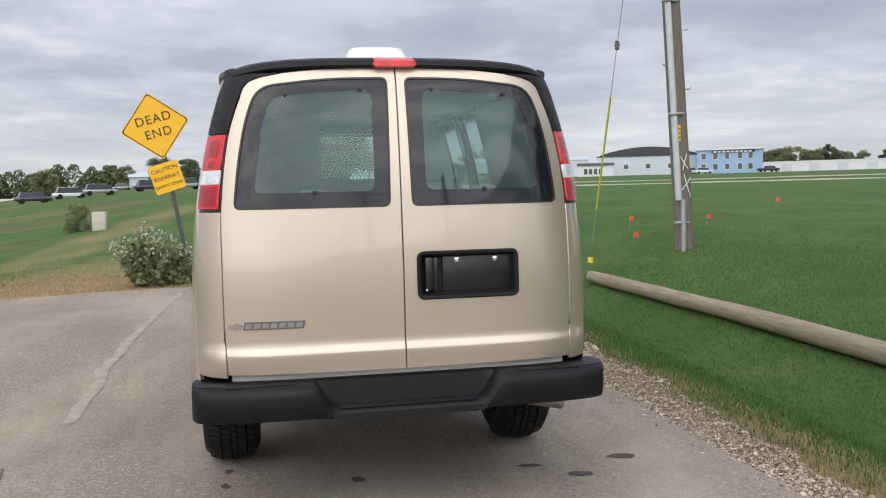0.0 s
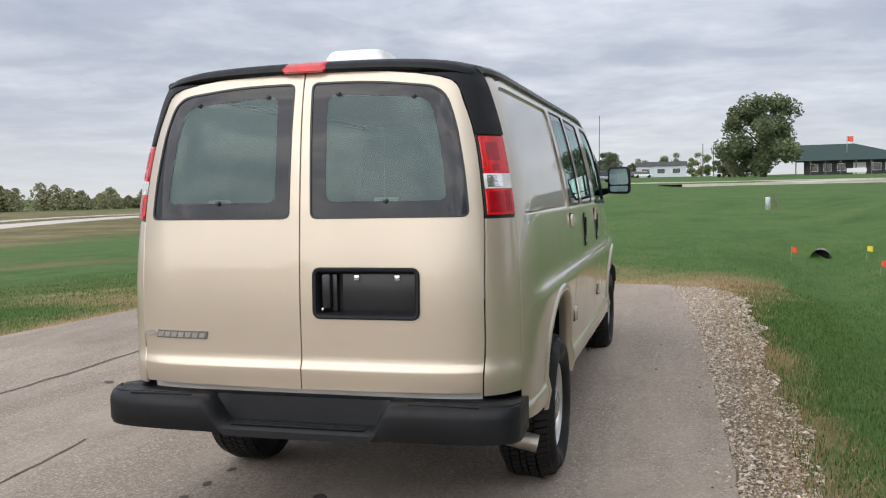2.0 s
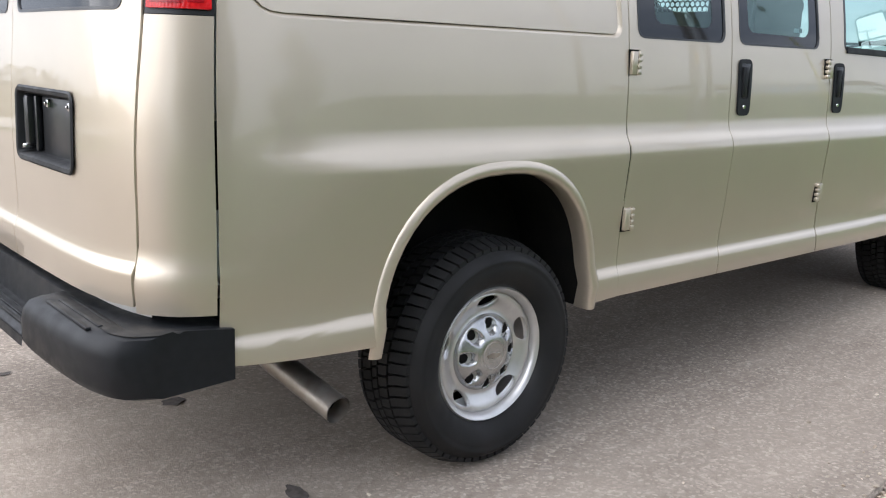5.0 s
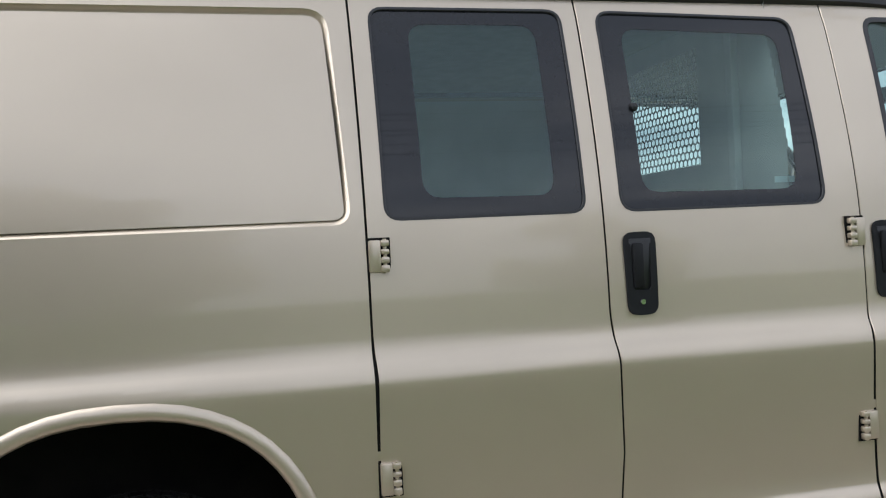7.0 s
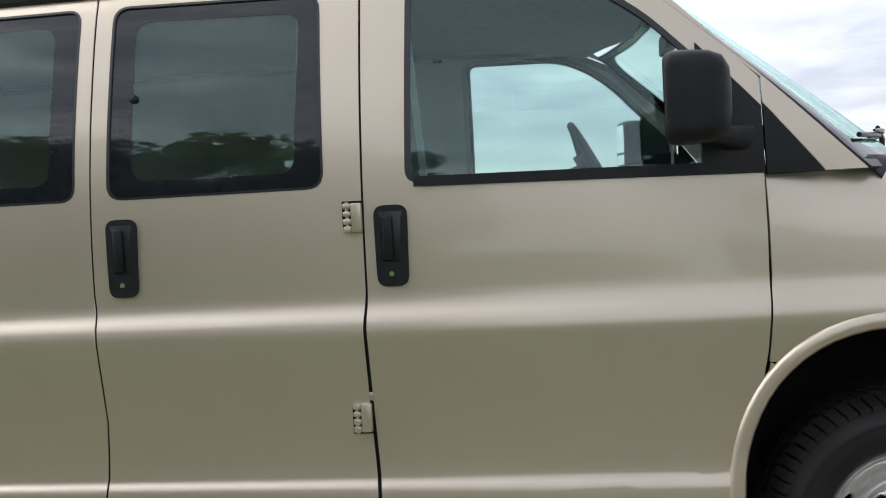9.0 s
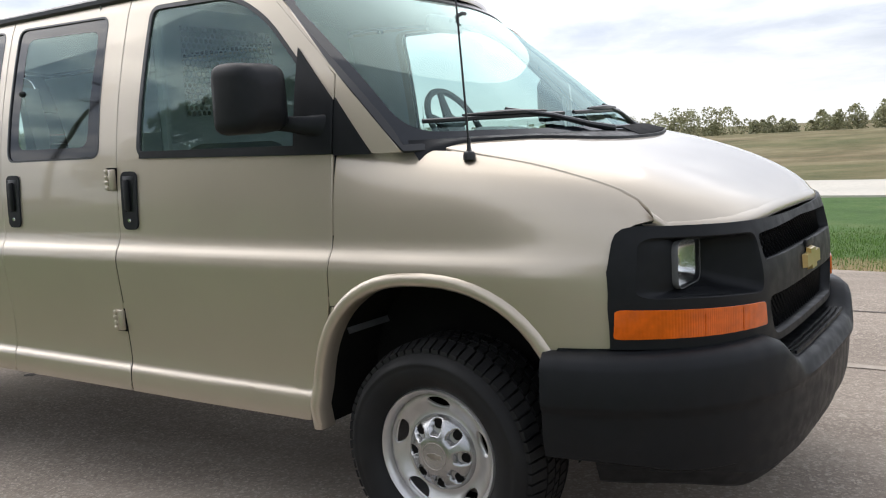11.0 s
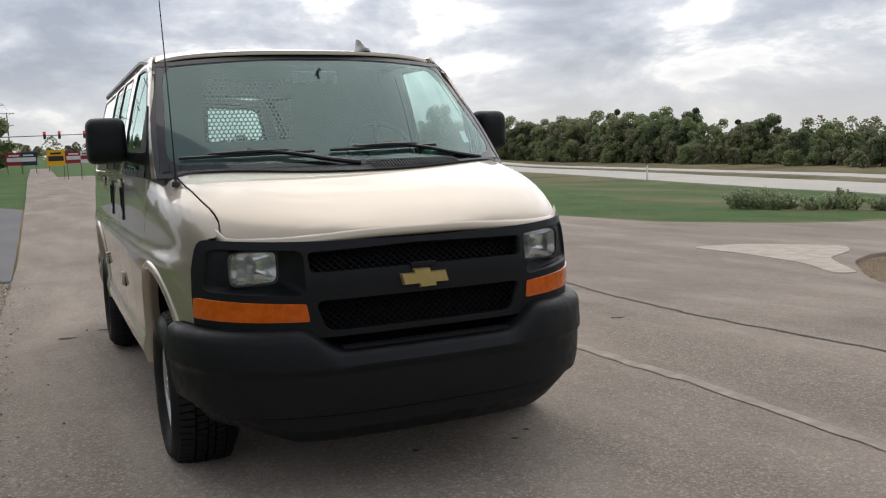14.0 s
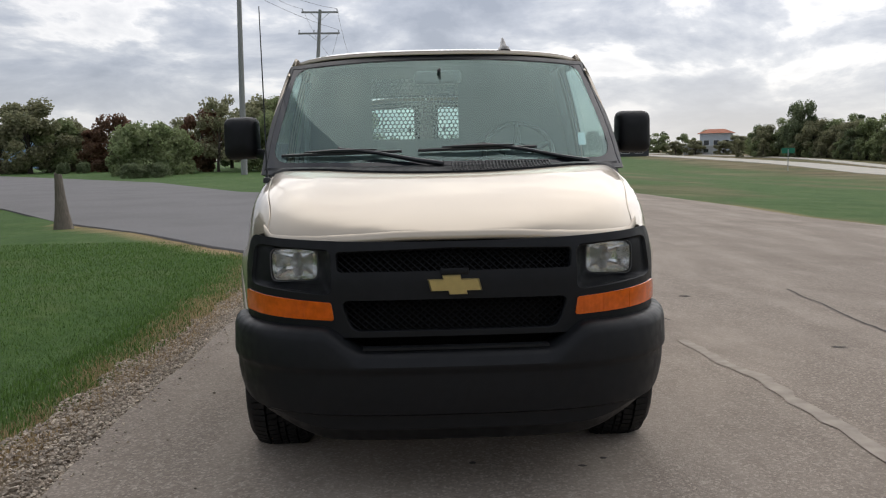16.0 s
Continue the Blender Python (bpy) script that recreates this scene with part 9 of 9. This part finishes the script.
for az, mt, lb in ((-13.0, M_CARDARK, "dark car on the far road"), (-11.0, M_CARWHITE, "white car on the far road"), (-9.4, M_CARGREY, "silver car on the far road"), (-6.5, M_CARDARK, "dark car on the far road"), (-4.4, M_CARGREY, "silver car on the far road")):
    car(EYE_A, az, 130, 20, mt, lb)
for az, mt in ((3.6, M_CARWHITE), (3.0, M_CARWHITE), (2.4, M_CARWHITE)):
    car(EYE_B, az, 180, 0, mt, "small white vehicle by the airfield")


def mast(x, y, h, label, mat=M_GALV, head=None):
    t = thing("mast", label, "mast", "masts and lamp posts", (x, y, ground_z(x, y)))
    bm = bmesh.new()
    tube(bm, [(0, 0, -0.2), (0, 0, h)], [0.14, 0.08], 8)
    part("pole", bm, mat, t)
    if head:
        bm = bmesh.new()
        lathe(bm, [(0.0, h), (head, h + 0.3), (head, h + 1.6), (0.0, h + 2.2)], 12, "Z")
        part("head", bm, M_FLAGRED, t, "red head")


mast(*polar(EYE_B, 15.6, 320), 14.0, "red and white beacon tower", M_WHITE, 0.9)
for az, d, h in ((13.05, 230, 7.5), (14.6, 225, 8.5), (1.0, 200, 7), (1.6, 220, 7.5), (3.5, 210, 7), (13.9, 260, 6)):
    mast(*polar(EYE_B, az, d), h, "thin grey lamp post by the airfield", M_POLEWOOD)
for az, d, h in ((-125.1, 230, 12.0), (-128.6, 200, 6), (-127.0, 200, 6), (-126.2, 200, 7), (-122.6, 210, 7), (-121.6, 210, 7), (-118.6, 230, 8), (-115.6, 240, 10), (-131.0, 210, 6)):
    mast(*polar((2.6, 6.4), az, d), h, "thin grey lamp post beyond the field")
fx, fy = polar(EYE_B, 9.3, 185)
fl = thing("flag_pole", "flag pole with a red flag on the hall", "flag pole", at=(fx, fy, ground_z(fx, fy)))
bm = bmesh.new()
tube(bm, [(0, 6, 0), (0, 6, 7.4)], 0.06, 8)
part("pole", bm, M_GALV, fl)
bm = bmesh.new()
ring_loft(bm, [[(0.1 + 0.25 * k, 6 + 0.1 * math.sin(k), 7.3), (0.1 + 0.25 * k, 6 + 0.1 * math.sin(k), 6.4 - 0.06 * k)] for k in range(5)], closed=False)
part("flag", bm, M_FLAGRED, fl, "red flag")
gx_, gy_ = polar(EYE_C, -157.1, 150)
gsn = thing("street_sign", "green street name sign across the main road", "road sign", at=(gx_, gy_, ground_z(gx_, gy_)))
bm = bmesh.new()
box(bm, -0.05, 0.05, -0.05, 0.05, -0.3, 3.3)
part("post", bm, M_GALV, gsn)
bm = bmesh.new()
box(bm, -0.95, 0.95, 0.06, 0.10, 2.7, 3.5, 0, 1, Matrix.Rotation(radians(157), 4, "Z"))
gp = part("plate", bm, M_SIGNGREEN, gsn, "green name plate")
bm = bmesh.new()
box(bm, -0.7, 0.7, 0.105, 0.12, 3.0, 3.2, 0, 1, Matrix.Rotation(radians(157), 4, "Z"))
part("bar", bm, M_WHITE, gp, "plain white bar in place of a name")
# timbers on the grass beyond the driveway, delineator by the main road
for az0, az1, d in ((158.6, 162.6, 100), (155.0, 157.0, 100)):
    a, b = polar(EYE_C, az0, d), polar(EYE_C, az1, d)
    log([on_land(*a, 0.3), on_land((a[0] + b[0]) / 2, (a[1] + b[1]) / 2, 0.3), on_land(*b, 0.3)], 0.42, 0.48, "log", "long weathered timber log on the far lawn")
bm = bmesh.new()
mx, my = polar((0.98, 7.84), -143.6, 82)
box(bm, mx - 0.06, mx + 0.06, my - 0.05, my + 0.05, ground_z(mx, my), ground_z(mx, my) + 1.3, 0.02)
solo("delineator_post", bm, M_WHITE, "white delineator post by the main road", "post")


# yard signs and traffic lights far down the road
EYE_D = (0.98, 7.84)
for az, w, h, mt, mb in ((178.5, 1.6, 1.25, M_SIGNRED, M_WHITE), (179.25, 1.55, 1.3, M_SIGNBLUE, M_WHITE), (-179.3, 1.7, 1.6, M_SIGNYELLOW, M_SIGNBLACK), (-178.35, 1.6, 1.2, M_SIGNRED, M_WHITE), (-177.6, 1.6, 1.2, M_WHITE, M_SIGNRED)):
    x, y = polar(EYE_D, az, 100)
    z = land(x, y)
    ys = thing("yard_sign", "printed yard sign board on stakes beside the road", "sign board", "yard signs along the road", (x, y, z))
    F = Matrix.Rotation(radians(180 - az), 4, "Z")
    zb = 2.2 - z + 100 * 0.008 - h / 2 - 0.75
    pb = flat_plate([(-w / 2, zb), (w / 2, zb), (w / 2, zb + h), (-w / 2, zb + h)], 0.03, F @ Matrix.Rotation(radians(180), 4, "Z"), mt, ys, "board")
    for k, (a_, b_) in enumerate(((0.30, 0.62), (0.72, 0.84))):
        q = 0.42 if k == 0 else 0.3
        flat_plate([(-w * q, zb + h * a_), (w * q, zb + h * a_), (w * q, zb + h * b_), (-w * q, zb + h * b_)], 0.01, F @ Matrix.Rotation(radians(180), 4, "Z") @ Matrix.Translation((0, -0.03, 0)), mb, pb, "bar", "plain bar in place of words")
    for sx in (-0.4, 0.4):
        bm = bmesh.new()
        box(bm, sx * w - 0.03, sx * w + 0.03, -0.06, -0.02, -1.2, zb + h * 0.5, 0, 1, F)
        part("stake", bm, M_POLEWOOD, ys)
tx, ty = polar(EYE_D, -179.0, 160)
tl = thing("traffic_signal", "traffic signal gantry with red lights across the road", "traffic light", at=(tx, ty, land(tx, ty)))
bm = bmesh.new()
tube(bm, [(9.5, 0, -0.5), (9.5, 0, 6.2)], 0.14, 8)
part("post", bm, M_GALV, tl)
bm = bmesh.new()
tube(bm, [(9.5, 0, 5.9), (-9.0, 0, 6.1)], [0.10, 0.06], 8)
part("arm", bm, M_GALV, tl)
M_REDLIGHT = material("red_signal_light", (0.8, 0.02, 0.02), rough=0.3)
M_REDLIGHT.node_tree.nodes["Principled BSDF"].inputs["Emission Color"].default_value = (1, 0.03, 0.02, 1)
M_REDLIGHT.node_tree.nodes["Principled BSDF"].inputs["Emission Strength"].default_value = 1.5
for x in (2.0, -0.2, -4.0):
    bm = bmesh.new()
    box(bm, x - 0.2, x + 0.2, -0.15, 0.15, 5.4, 6.6, 0.03, 1)
    hd = part("signal_head", bm, M_GLOSSBLACK, tl, "black signal head")
    bm = bmesh.new()
    lathe(bm, [(0.0, 0.02), (0.13, 0.0), (0.13, -0.03)], 12, "Y", (x, 0.16, 6.35))
    part("red_light", bm, M_REDLIGHT, hd, "lit red light")
